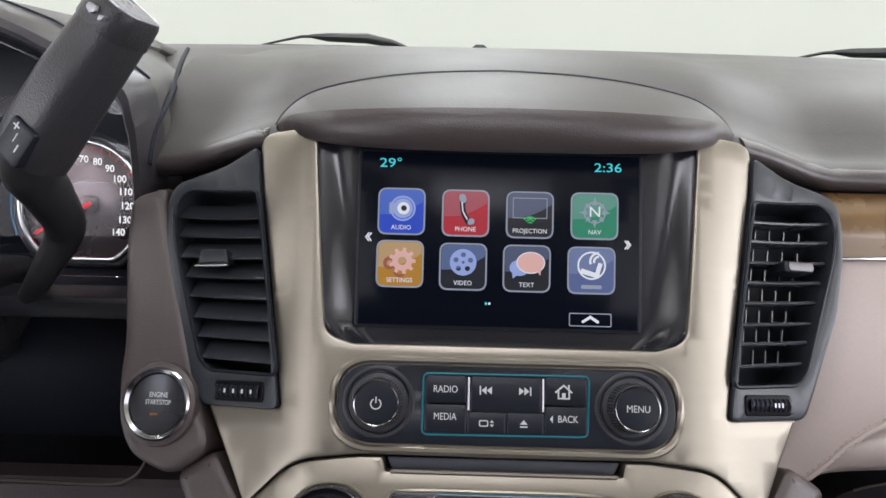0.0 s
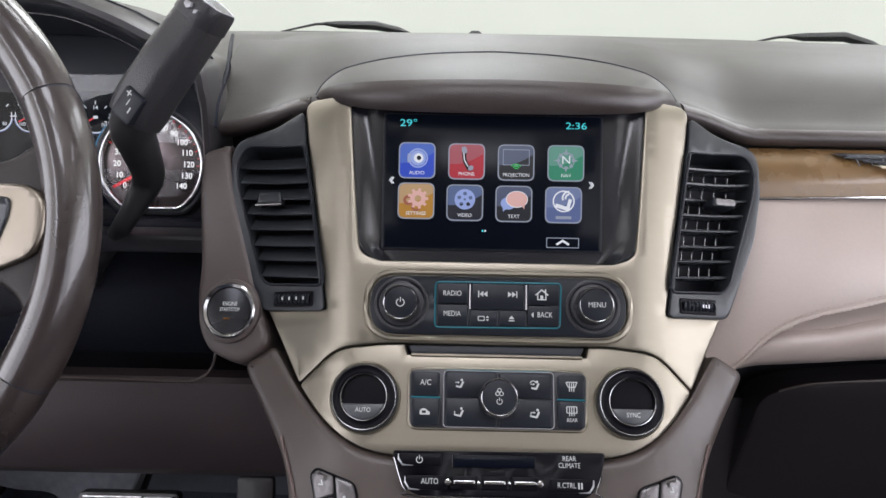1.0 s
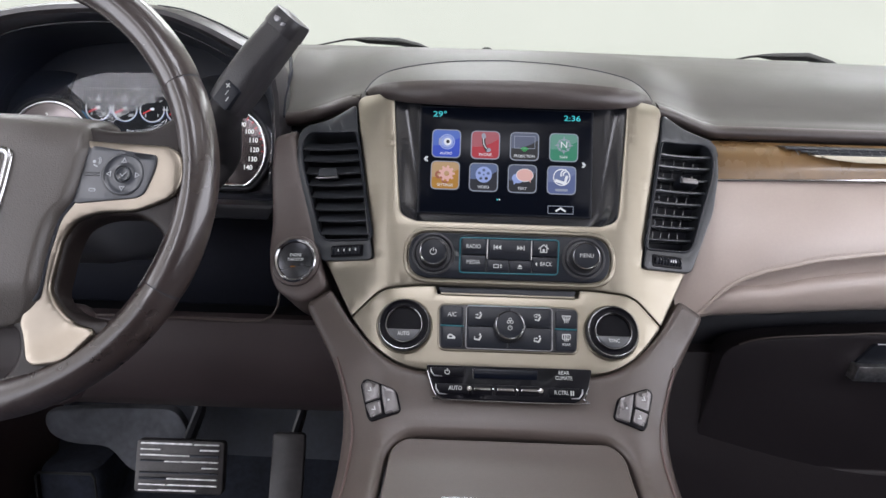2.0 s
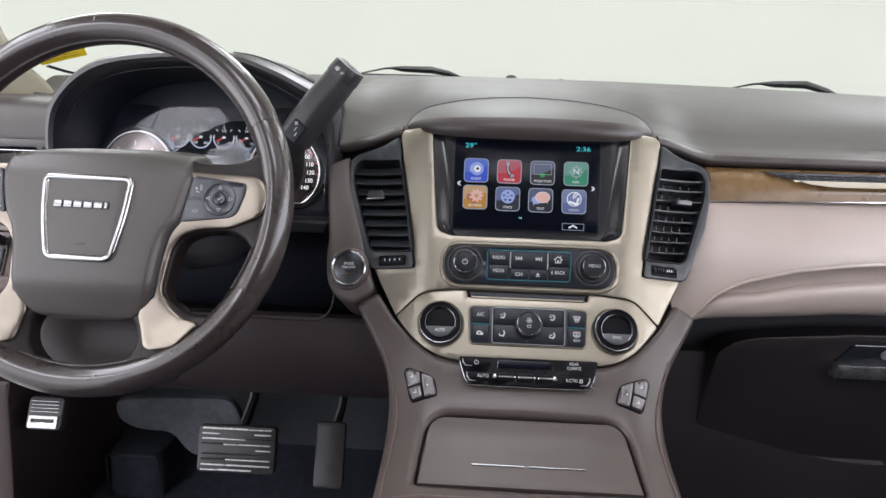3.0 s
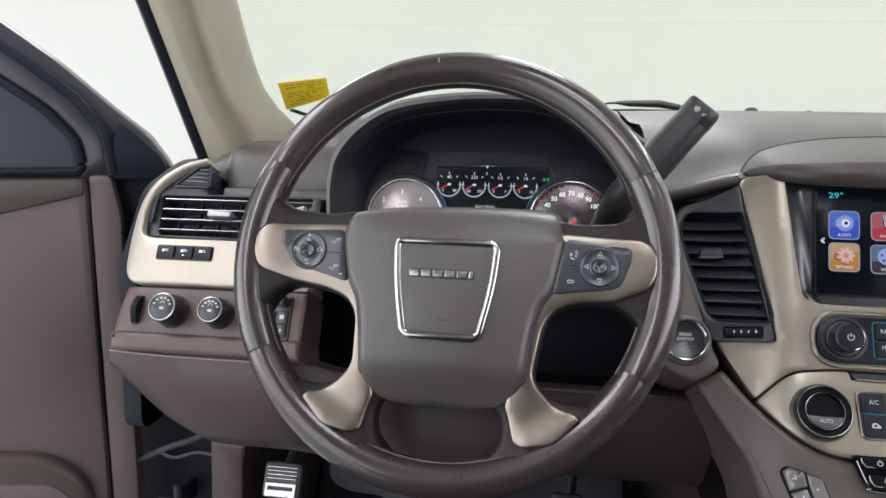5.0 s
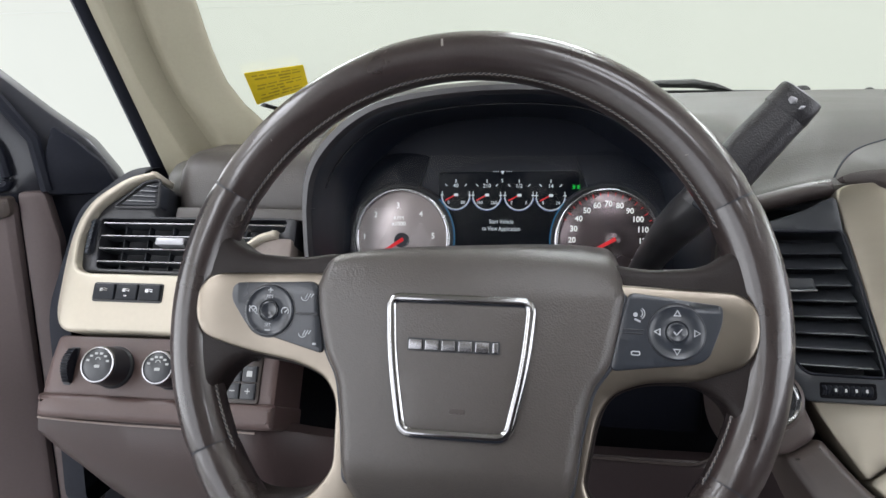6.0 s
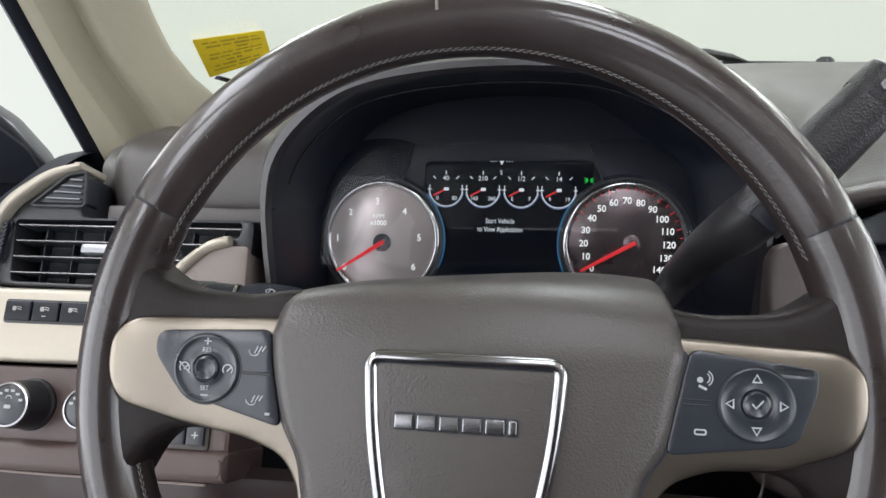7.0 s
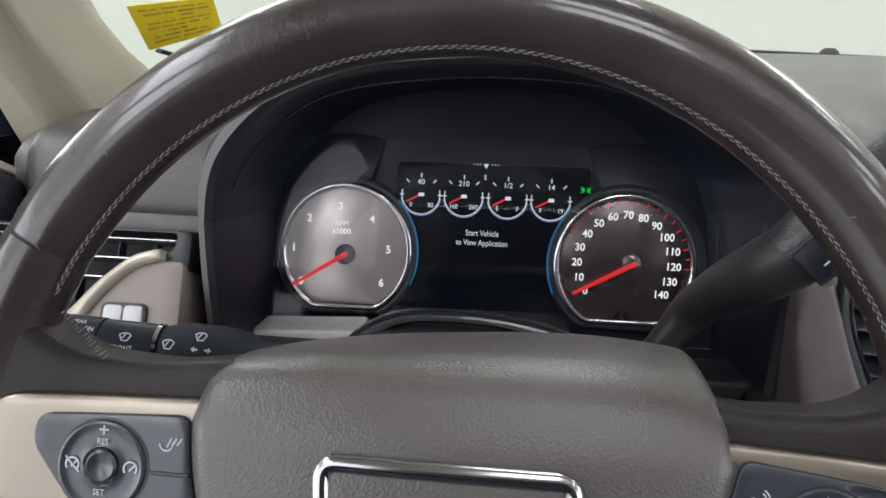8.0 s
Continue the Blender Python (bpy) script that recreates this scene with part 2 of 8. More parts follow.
def shrink(loop, d):
    """The outline moved inwards by d (counter-clockwise loops)."""
    k = len(loop)
    out = []
    for i in range(k):
        p0, p, p1 = (Vector(loop[j % k]) for j in (i - 1, i, i + 1))
        a, b = (p - p0), (p1 - p)
        if a.length < 1e-9 or b.length < 1e-9:
            out.append(tuple(p))
            continue
        a, b = a.normalized(), b.normalized()
        na, nb = Vector((-a.y, a.x)), Vector((-b.y, b.x))
        m = na + nb
        if m.length < 1e-6:
            m = na
        m.normalize()
        out.append(tuple(p + m * min(d / max(m.dot(na), 0.4), 2.0 * d)))
    return out


def inside(p, loop):
    x, y = p
    c = False
    for i in range(len(loop)):
        (x0, y0), (x1, y1) = loop[i - 1], loop[i]
        if (y0 > y) != (y1 > y) and x < (x1 - x0) * (y - y0) / (y1 - y0) + x0:
            c = not c
    return c


def flat(a, b, w):
    return Vector((a, b, w))


def plate(outline, at, top=0.0, bottom=-0.004, bevel=0.001, holes=(), step=0.02, steps=2, back=False, dome=None):
    """A moulded plate: an outline (with holes) on the surface at(a, b, w), rounded edge, sides down to bottom."""
    loops = []
    for i, lp in enumerate((outline, *holes)):
        lp = resample(lp, step)
        if (area2(lp) < 0) == (i == 0):
            lp = lp[::-1]
        loops.append(lp)
    lift = dome or (lambda a, b: 0.0)
    g = Geo()
    tops = []
    for lp in loops:
        rings = [[(a, b, bottom) for a, b in lp]]
        for j in range(steps + 1):
            an = math.pi / 2 * j / steps
            sh = shrink(lp, bevel * (1 - math.cos(an))) if bevel else lp
            rings.append([(a, b, top - bevel + bevel * math.sin(an)) for a, b in sh])
            if not bevel:
                break
        tops.append([(a, b) for a, b, w in rings[-1]])
        k = len(lp)
        vs = [at(a, b, w + (lift(a, b) if i else 0)) for i, r in enumerate(rings) for a, b, w in r]
        fs = [(i * k + j, i * k + (j + 1) % k, (i + 1) * k + (j + 1) % k, (i + 1) * k + j) for i in range(len(rings) - 1) for j in range(k)]
        g.add(vs, fs)

    def fill(ls, w, lifted):
        verts, edges, faces = [], [], []
        for lp in ls:
            n = len(verts)
            verts += [Vector(p) for p in lp]
            edges += [(n + i, n + (i + 1) % len(lp)) for i in range(len(lp))]
        if step < 0.019:
            xs, ys = [p.x for p in verts], [p.y for p in verts]
            nx, ny = int((max(xs) - min(xs)) / step), int((max(ys) - min(ys)) / step)
            for i in range(1, nx + 1):
                for j in range(1, ny + 1):
                    p = (min(xs) + (i - 0.37) * step, min(ys) + (j - 0.41) * step)
                    if inside(p, ls[0]) and not any(inside(p, h) for h in ls[1:]):
                        verts.append(Vector(p))
        vo, _, fo, *_ = geometry.delaunay_2d_cdt(verts, edges, [], 0, 1e-7)
        keep = []
        for f in fo:
            c = sum((vo[i] for i in f), Vector((0, 0))) / len(f)
            if inside(c, ls[0]) and not any(inside(c, h) for h in ls[1:]):
                keep.append(tuple(f))
        g.add([at(p.x, p.y, w + (lift(p.x, p.y) if lifted else 0)) for p in vo], keep)

    fill(tops, top, True)
    if back:
        fill(loops, bottom, False)
    return g


def lathe(profile, at, a0, b0, n=36, cap=True):
    """A turned form: (radius, height) pairs about the point (a0, b0) of a surface."""
    vs, fs = [], []
    for r, h in profile:
        vs += [at(a0 + r * math.cos(2 * math.pi * i / n), b0 + r * math.sin(2 * math.pi * i / n), h) for i in range(n)]
    for j in range(len(profile) - 1):
        fs += [(j * n + i, j * n + (i + 1) % n, (j + 1) * n + (i + 1) % n, (j + 1) * n + i) for i in range(n)]
    if cap:
        fs.append(tuple((len(profile) - 1) * n + i for i in range(n)))
    return Geo().add(vs, fs)


def sweep(path, radius, closed=False, n=12, up=(0, 0, 1), flatten=1.0, caps=True):
    """A round or oval bar along a path; radius: one number, one per point, or (side, up) pairs."""
    P = [Vector(p) for p in path]
    k = len(P)
    g = Geo()
    vs = []
    for i, p in enumerate(P):
        t = (P[(i + 1) % k] - P[i - 1]) if closed or 0 < i < k - 1 else (P[1] - P[0] if i == 0 else P[-1] - P[-2])
        t.normalize()
        s = t.cross(Vector(up))
        if s.length < 1e-4:
            s = t.cross(Vector((1, 0, 0)))
        s.normalize()
        u = s.cross(t).normalized()
        r = radius[i] if isinstance(radius, list) else radius
        rx, ry = r if isinstance(r, (list, tuple)) else (r, r * flatten)
        vs += [p + s * rx * math.cos(2 * math.pi * j / n) + u * ry * math.sin(2 * math.pi * j / n) for j in range(n)]
    fs = []
    for i in range(k if closed else k - 1):
        a, b = i * n, ((i + 1) % k) * n
        fs += [(a + j, a + (j + 1) % n, b + (j + 1) % n, b + j) for j in range(n)]
    if not closed and caps:
        fs += [tuple(range(n)), tuple((k - 1) * n + j for j in range(n))]
    return g.add(vs, fs)


def loft(rows, close_rows=False, close_cols=False):
    k = len(rows[0])
    vs = [p for r in rows for p in r]
    fs = []
    m = len(rows)
    for i in range(m if close_rows else m - 1):
        for j in range(k if close_cols else k - 1):
            a, b = i * k, ((i + 1) % m) * k
            fs.append((a + j, a + (j + 1) % k, b + (j + 1) % k, b + j))
    return Geo().add(vs, fs)


def hull_box(c, size, bevel=0.003, axes=None):
    """A box with chamfered edges about the centre c."""
    X, Y, Z = axes or (Vector((1, 0, 0)), Vector((0, 1, 0)), Vector((0, 0, 1)))
    c = Vector(c)
    out = rect(0, 0, size[0], size[1], bevel * 1.5, 3)
    return plate(out, lambda a, b, w: c + X * a + Y * b + Z * w, size[2] / 2, -size[2] / 2, bevel, step=0.5, back=True)


FONTS = {}


def letters(txt, size, at, a, b, w, material, parent, name="lettering", wide=1.0, label="", thick=0.0002, turn=0.0, bold=0.004):
    """Raised print of a readable word, centred at (a, b) on a surface."""
    key = (txt, bold)
    if key not in FONTS:
        cu = bpy.data.curves.new("txt", "FONT")
        cu.body, cu.align_x, cu.align_y, cu.size = txt, "CENTER", "CENTER", 1.0
        cu.resolution_u = 3
        cu.offset = 0.0 if "M" in txt else bold
        ob = bpy.data.objects.new("txt", cu)
        scene.collection.objects.link(ob)
        me = bpy.data.meshes.new_from_object(ob.evaluated_get(bpy.context.evaluated_depsgraph_get()))
        FONTS[key] = ([tuple(v.co) for v in me.vertices], [tuple(p.vertices) for p in me.polygons])
        bpy.data.objects.remove(ob)
        bpy.data.curves.remove(cu)
        bpy.data.meshes.remove(me)
    vs, fs = FONTS[key]
    ca, sa = math.cos(radians(turn)), math.sin(radians(turn))
    pts = []
    for x, y, _ in vs:
        x, y = x * size * wide, y * size
        pts.append(at(a + x * ca - y * sa, b + x * sa + y * ca, w + thick))
    return part(name, Geo().add(pts, fs), material, parent, label)


def bar(a0, b0, a1, b1, width, at, top, bottom=None):
    """A thin raised stroke between two points of a surface."""
    p, q = Vector((a0, b0)), Vector((a1, b1))
    d = (q - p).normalized() * width / 2
    s = Vector((-d.y, d.x))
    o = [tuple(p - d + s), tuple(p - d - s), tuple(q + d - s), tuple(q + d + s)]
    return plate(o, at, top, top - 0.0004 if bottom is None else bottom, 0, step=0.5)


def ring(cx, cy, r, width, at, top, n=32, a0=0.0, a1=360.0):
    """A flat printed ring or arc."""
    if abs(a1 - a0) >= 359.9:
        return plate(disc(cx, cy, r + width / 2, n), at, top, top - 0.0003, 0, holes=[disc(cx, cy, r - width / 2, n)], step=0.5)
    o = disc(cx, cy, r + width / 2, n, a0, a1) + disc(cx, cy, r - width / 2, n, a0, a1)[::-1]
    return plate(o, at, top, top - 0.0003, 0, step=0.5)


def blob(outline, at, top, thick=0.0003, bevel=0.0):
    return plate(outline, at, top, top - thick, bevel, step=0.5)


# ---------------------------------------------------------------- the booth and the car's shell
def lerp(a, b, s):
    return a + (b - a) * s


def step01(x, a, b):
    s = min(1.0, max(0.0, (x - a) / (b - a)))
    return s * s * (3 - 2 * s)


def slab(x0, x1, y0, y1, z0, z1):
    c = ((x0 + x1) / 2, (y0 + y1) / 2, (z0 + z1) / 2)
    return hull_box(c, (x1 - x0, y1 - y0, z1 - z0), 0.002)


GZ = -0.55
FLOOR_GREY = mat("painted_concrete", (0.42, 0.42, 0.41), 0.5, var=0.15, var_scale=2, grain=0.2, grain_scale=120)
# the walls glow, each side at its own strength, to light the cabin
FRONT_GLOW = backdrop("booth_front_glow", (0.96, 0.98, 0.935), 0.79)
SIDE_GLOW = backdrop("booth_side_glow", (0.96, 0.96, 1.04), 4.4)
REAR_GLOW = backdrop("booth_rear_glow", (0.955, 0.955, 1.05), 2.6)
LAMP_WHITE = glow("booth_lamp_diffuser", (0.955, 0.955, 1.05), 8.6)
part("ground", slab(-6.2, 6.2, -5, 6, GZ - 0.1, GZ), FLOOR_GREY, None, "grey painted concrete floor of a photo booth", kind="structure", category="floor")
part("wall_north", slab(-6, 6, 5.0, 5.1, GZ, 2.8), FRONT_GLOW, None, "evenly glowing greenish white booth wall", kind="structure", category="wall")
part("wall_south", slab(-6, 6, -5.1, -5.0, GZ, 2.8), REAR_GLOW, None, "unseen glowing white wall added to light the cabin", kind="structure", category="wall")
part("wall_west", slab(-6.1, -6, -5, 5, GZ, 2.8), SIDE_GLOW, None, "glowing white wall that lights the cabin beside the open door", kind="structure", category="wall")
EAST_GLOW = backdrop("booth_east_glow", (0.955, 0.955, 1.05), 5.2)
part("wall_east", slab(6, 6.1, -5, 5, GZ, 2.8), EAST_GLOW, None, "unseen glowing white wall added to light the cabin", kind="structure", category="wall")
part("ceiling", slab(-6, 6, -5, 5.1, 2.8, 2.9), CLOTH, None, "plain pale booth ceiling", kind="structure", category="ceiling")
# unseen lamp panels added overhead to brighten the cabin
for lx in (-2.4, 0.0, 2.4):
    for ly in (-3.0, 0.0, 3.0):
        lamp = thing("ceiling_light", (lx, ly, 2.74), "long white ceiling light panel, added unseen to light the cabin", "ceiling light", "booth ceiling lights")
        part("frame", slab(lx - 0.42, lx + 0.42, ly - 1.22, ly + 1.22, 2.745, 2.8), CREAM, lamp)
        part("diffuser", slab(lx - 0.4, lx + 0.4, ly - 1.2, ly + 1.2, 2.735, 2.747), LAMP_WHITE, lamp)
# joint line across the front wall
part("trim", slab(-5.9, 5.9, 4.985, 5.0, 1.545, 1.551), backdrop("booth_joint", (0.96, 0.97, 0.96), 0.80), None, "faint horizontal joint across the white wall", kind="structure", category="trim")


def wind_y(x, z):
    return 1.03 - 0.60 * x * x - 0.72 * (min(z, 0.95) - 0.79) - 1.7 * max(0.0, z - 0.95)


# floor pan, firewall and roof of the car
part("floor", slab(-0.86, 0.86, -1.5, 1.12, -0.05, 0.0), CARPET, None, "black carpeted footwell floor", kind="structure", category="floor")
part("firewall", slab(-0.86, 0.86, 1.10, 1.14, 0.0, 0.77), SHADE, None, "dark bulkhead behind the pedals", kind="structure", category="wall")
roof_rows = []
for i in range(13):
    y = 0.44 - 2.0 * i / 12
    roof_rows.append([(x, y, 1.24 + 0.06 * math.sin(min(1.0, i / 6) * math.pi / 2) - 0.02 * (x / 0.8) ** 4) for x in np.linspace(-0.84, 0.84, 15)])
roof = Geo()
for up in (0.0, 0.04):
    g = loft([[(p[0], p[1], p[2] + up) for p in r] for r in roof_rows])
    # faces left out make an unseen opening that lets lamp light in
    g.f = [q for q in g.f if not (-0.40 < sum(g.v[i][0] for i in q) / 4 < 0.50 and -0.50 < sum(g.v[i][1] for i in q) / 4 < 0.10)]
    roof.join(g)
part("roof", roof, CLOTH, None, "pale cloth headliner with an added opening for lamp light", kind="structure", category="ceiling")


part("cabin_rear", slab(-0.86, 0.86, -1.56, -1.50, 0.0, 1.27), DARK, None, "plain dark rear of the cabin", kind="structure", category="wall")
part("cabin_side", slab(0.86, 0.92, -1.5, 0.60, -0.05, 0.55), DARK, None, "plain dark passenger side below the window", kind="structure", category="wall")
part("cabin_side", slab(-0.92, -0.86, -1.5, -0.95, -0.05, 0.60), DARK, None, "plain dark rear side below the window", kind="structure", category="wall")
# windscreen
wr, wr2 = [], []
for j in range(13):
    z = 0.765 + 0.47 * j / 12
    xs = np.linspace(-0.765, 0.765, 21)
    wr.append([(x, wind_y(x, z), z) for x in xs])
    wr2.append([(x, wind_y(x, z) + 0.006, z + 0.003) for x in xs])
ws = loft(wr).join(loft(wr2))
rim_in = wr[0] + [r[-1] for r in wr[1:]] + wr[-1][::-1][1:] + [r[0] for r in wr[1:-1]][::-1]
rim_out = wr2[0] + [r[-1] for r in wr2[1:]] + wr2[-1][::-1][1:] + [r[0] for r in wr2[1:-1]][::-1]
ws.join(loft([rim_in, rim_out], close_cols=True))
windshield = part("window_1", ws, GLASS, None, "clear curved front windscreen", kind="structure", category="windscreen")
windshield.visible_shadow = False

# ---------------------------------------------------------------- dashboard
dash = thing("dashboard", (0, 0.6, 0.40), "brown padded dashboard with stitched leather and champagne trim", "dashboard")


def edge_front(x):
    """The lower front edge of the padded dash top: y, z."""
    if x < -0.42:
        return 0.556, 0.694
    s = step01(abs(x), 0.135, 0.230)
    return lerp(0.505, 0.527, s), lerp(0.7110, 0.6885, s)


def far_edge(x):
    return 0.985 - 0.6 * x * x, 0.803 - 0.055 * x * x


pad_rows = []
for x in np.linspace(-0.241, 0.86, 64):
    yf, zf = edge_front(x)
    yb, zb = far_edge(x)
    row = [(yf + 0.030, zf + 0.004), (yf + 0.010, zf - 0.001), (yf + 0.004, zf + 0.001), (yf - 0.001, zf + 0.006), (yf - 0.001, zf + 0.010),
           (yf + 0.003, zf + 0.014), (yf + 0.012, zf + 0.018), (yf + 0.03, zf + 0.0225)]
    y1, z1 = row[-1]
    for s in (0.03, 0.07, 0.11, 0.15, 0.22, 0.35, 0.5, 0.65, 0.8, 0.95, 1.0):
        row.append((lerp(y1, yb, s), lerp(z1, zb, 0.52 * (1 - math.exp(-s / 0.10)) + 0.48 * s)))
    rise = 0.004 * (1 - step01(abs(x), 0.10, 0.21))
    row = [(y, z + rise * step01(y, 0.535, 0.585) * (1 - step01(y, 0.60, 0.97))) for y, z in row]
    swell = 0.017 * (1 - step01(x, -0.236, -0.175))
    row = [(y, z + swell * step01(y, 0.528, 0.585) * (1 - step01(y, 0.59, 0.76))) for y, z in row]
    row += [(yb + 0.02, zb - 0.004), (yb + 0.022, zb - 0.05)]
    pad_rows.append([(x, y, z) for y, z in row])
part("top_pad", loft(pad_rows), PAD, dash, "brown grained padded dash top")
rear_rows = []
for x in np.linspace(-0.70, -0.243, 30):
    yb, zb = far_edge(x)
    y0 = min(0.70, yb - 0.06)
    rear_rows.append([(x, lerp(y0, yb, s), lerp(0.745, zb, 1 - (1 - s) ** 1.35)) for s in (0, 0.25, 0.5, 0.75, 1.0)] + [(x, yb + 0.02, zb - 0.01), (x, yb + 0.022, zb - 0.05)])
part("rear_pad", loft(rear_rows), PAD, dash, "brown padded dash top behind the gauges")

def roll(x0, x1, n):
    p = []
    for x in np.linspace(x0, x1, n):
        yf, zf = edge_front(x)
        p.append((x, yf + 0.010, zf + 0.0065))
    return sweep(p, (0.015, 0.0085), n=18)


part("bolster", roll(0.150, 0.86, 40), TRIMLEATHER, dash, "dark brown leather bolster roll")
part("bolster", roll(-0.250, -0.150, 14), TRIMLEATHER, dash)
# visor over the touchscreen: a dark rolled lip below, a soft top that ends in an arched seam
SEAM = [(0.0, 0.558, 0.7630), (0.05, 0.553, 0.7608), (0.09, 0.545, 0.7560), (0.122, 0.533, 0.7485), (0.136, 0.525, 0.7415), (0.145, 0.517, 0.7325), (0.1505, 0.512, 0.7225)]
BROW = [(0.0, 0.456, 0.7150), (0.06, 0.458, 0.7153), (0.10, 0.466, 0.7165), (0.124, 0.480, 0.7190), (0.138, 0.495, 0.7205), (0.146, 0.505, 0.7212), (0.150, 0.511, 0.7216)]


def mirrored(half):
    c = curve2(half, 6, False)
    return [(-x, y, z) for x, y, z in c[::-1]] + c[1:]


vis_low, vis_top = [], []
for (x0, y0, z0), (x1, y1, z1) in zip(mirrored(BROW), mirrored(SEAM)):
    prof = [(0.30, -0.02), (0.03, 0.0), (0.0, 0.06), (-0.02, 0.18), (-0.022, 0.28), (-0.01, 0.38), (0.015, 0.46), (0.05, 0.53), (0.11, 0.59), (0.22, 0.67), (0.42, 0.78), (0.7, 0.90), (1.0, 1.0), (1.05, 0.88)]
    row = [(lerp(x0, x1, max(0.0, g)), lerp(y0, y1, f), z0 + (z1 - z0) * g) for f, g in prof]
    vis_low.append(row[:8])
    vis_top.append(row[7:])
visor = part("visor", loft(vis_top), PAD, dash, "brown padded visor above the touchscreen")
part("lip", loft(vis_low), TRIMLEATHER, visor, "dark brown grained leather lip")
part("seam", sweep([(r[-2][0], r[-2][1] + 0.001, r[-2][2] + 0.0002) for r in vis_top], 0.0011, n=6), SHADE, visor)

# dark body behind the panels
part("carrier", slab(-0.83, 0.84, 0.60, 0.95, 0.36, 0.685), SHADE, dash)


# passenger side: wood strip, slim vent, leather panel with a stitched crease
def crease_z(x):
    return float(np.interp(x, (0.18, 0.207, 0.227, 0.256, 0.308, 0.364, 0.50, 0.86), (0.494, 0.515, 0.537, 0.5555, 0.5710, 0.5795, 0.591, 0.605)))


def left_edge(z):
    """Where the passenger panel starts, beside the centre stack."""
    if z > 0.64:
        return lerp(0.214, 0.226, (z - 0.64) / 0.05)
    if z > 0.55:
        return lerp(0.172, 0.214, (z - 0.55) / 0.09)
    return lerp(0.180, 0.172, max(0, (z - 0.50)) / 0.05)


def tilt(x):
    """The wood strip climbs slightly towards the passenger's door."""
    return 0.034 * max(0.0, min(x, 0.6) - 0.22)


NX = 40
rows = []
for i in range(NX + 1):
    s = i / NX
    s = s ** 1.3
    cz = crease_z(lerp(0.178, 0.86, s))
    prof = [(0.496, 0.646), (0.490, 0.640), (0.4755, lerp(0.64, cz, 0.22)), (0.4645, lerp(0.64, cz, 0.45)), (0.4575, lerp(0.64, cz, 0.67)), (0.4545, lerp(0.64, cz, 0.85)), (0.4545, cz + 0.004)]
    row = []
    for y, z in prof:
        x = lerp(left_edge(z), 0.86, s)
        bulge = -0.018 * math.sin(math.pi * min(1, (x - 0.19) / 0.75))
        row.append((x, y + bulge * (0.64 - z) / 0.07 * 0.6, z + tilt(x) * max(0.0, min(1.0, (z - cz) / 0.05))))
    rows.append(row)
part("passenger_panel", loft(rows), SOFT, dash, "taupe leather-wrapped passenger panel")
rows2, st = [], []
for i, r in enumerate(rows):
    x, y, z = r[-1]
    zf = z - 0.022 * step01(x, 0.195, 0.285)
    zb = min(zf - 0.002, float(np.interp(x, (0.18, 0.216, 0.288, 0.388, 0.86), (0.498, 0.505, 0.511, 0.519, 0.528))))
    low = [(0.0, z), (0.004, z - 0.0015), (0.011, z - 0.004), (0.015, lerp(z, zf, 0.6)), (0.0150, lerp(z, zf, 0.97)), (0.0095, lerp(zf, zb, 0.04)), (0.0065, lerp(zf, zb, 0.16)), (0.0065, lerp(zf, zb, 0.40)), (0.0095, lerp(zf, zb, 0.65)), (0.0150, lerp(zf, zb, 0.85)), (0.0230, lerp(zf, zb, 0.97)), (0.034, zb), (0.060, zb - 0.004)]
    rows2.append([(x, y + dy, q) for dy, q in low] + [(x, 0.57, zb - 0.008)])
    st.append((x, y - 0.0005, z))
part("lower_passenger_panel", loft(rows2), SOFT, dash, "taupe leather panel tucked under the stitched crease")


def stitches(path, length, gap, thick, up=(0, -1, 0), lift=0.0):
    """Short separate threads along a path."""
    g = Geo()
    P = [Vector(p) for p in path]
    run, want = 0.0, 0.0
    for a, b in zip(P, P[1:]):
        d = (b - a).length
        while want < run + d:
            s = (want - run) / d
            e = min(1.0, s + length / d)
            p, q = a.lerp(b, s), a.lerp(b, e)
            n = Vector(up)
            m = (p + q) / 2 + n * (thick + lift)
            g.join(sweep([p + n * lift, m, q + n * lift], thick, n=5))
            want += length + gap
        run += d
    return g


part("piping", sweep([(x, y + 0.0012, z + 0.0006) for x, y, z in st], 0.0022, n=8), SOFT, dash, "raised leather fold along the crease")
THREAD = mat("tan_thread", (0.40, 0.335, 0.285), 0.7, var=0.2, var_scale=90)
part("stitching", stitches([(x, y - 0.0008, z - 0.0002) for x, y, z in st], 0.0030, 0.0012, 0.00045), THREAD, dash, "tan double stitching")
part("stitching", stitches([(x, y + 0.0006, z + 0.0050) for x, y, z in st], 0.0022, 0.0022, 0.0004), THREAD, dash)

wood = []
for i in range(31):
    s = i / 30
    top = [(0.530, 0.686), (0.512, 0.680), (0.503, 0.672), (0.498, 0.658), (0.497, 0.648)]
    wood.append([(lerp(0.221 if z > 0.66 else 0.214, 0.86, s), y - 0.010 * math.sin(math.pi * s * 0.8), z + tilt(lerp(0.22, 0.86, s)) * (0.690 - z) / 0.042) for y, z in top])
part("wood_trim", loft(wood), WOOD, dash, "glossy brown striped wood trim")
part("trim_strip", sweep([(r[-1][0] + 0.006, r[-1][1] - 0.001, r[-1][2] - 0.0005) for r in wood], 0.0014, n=8), CHROME, dash, "thin bright strip under the wood")
slim = thing("air_vent", (0.55, 0.5, 0.67), "slim dark passenger air vent with champagne lower lip", "air vent", "dashboard air vents")


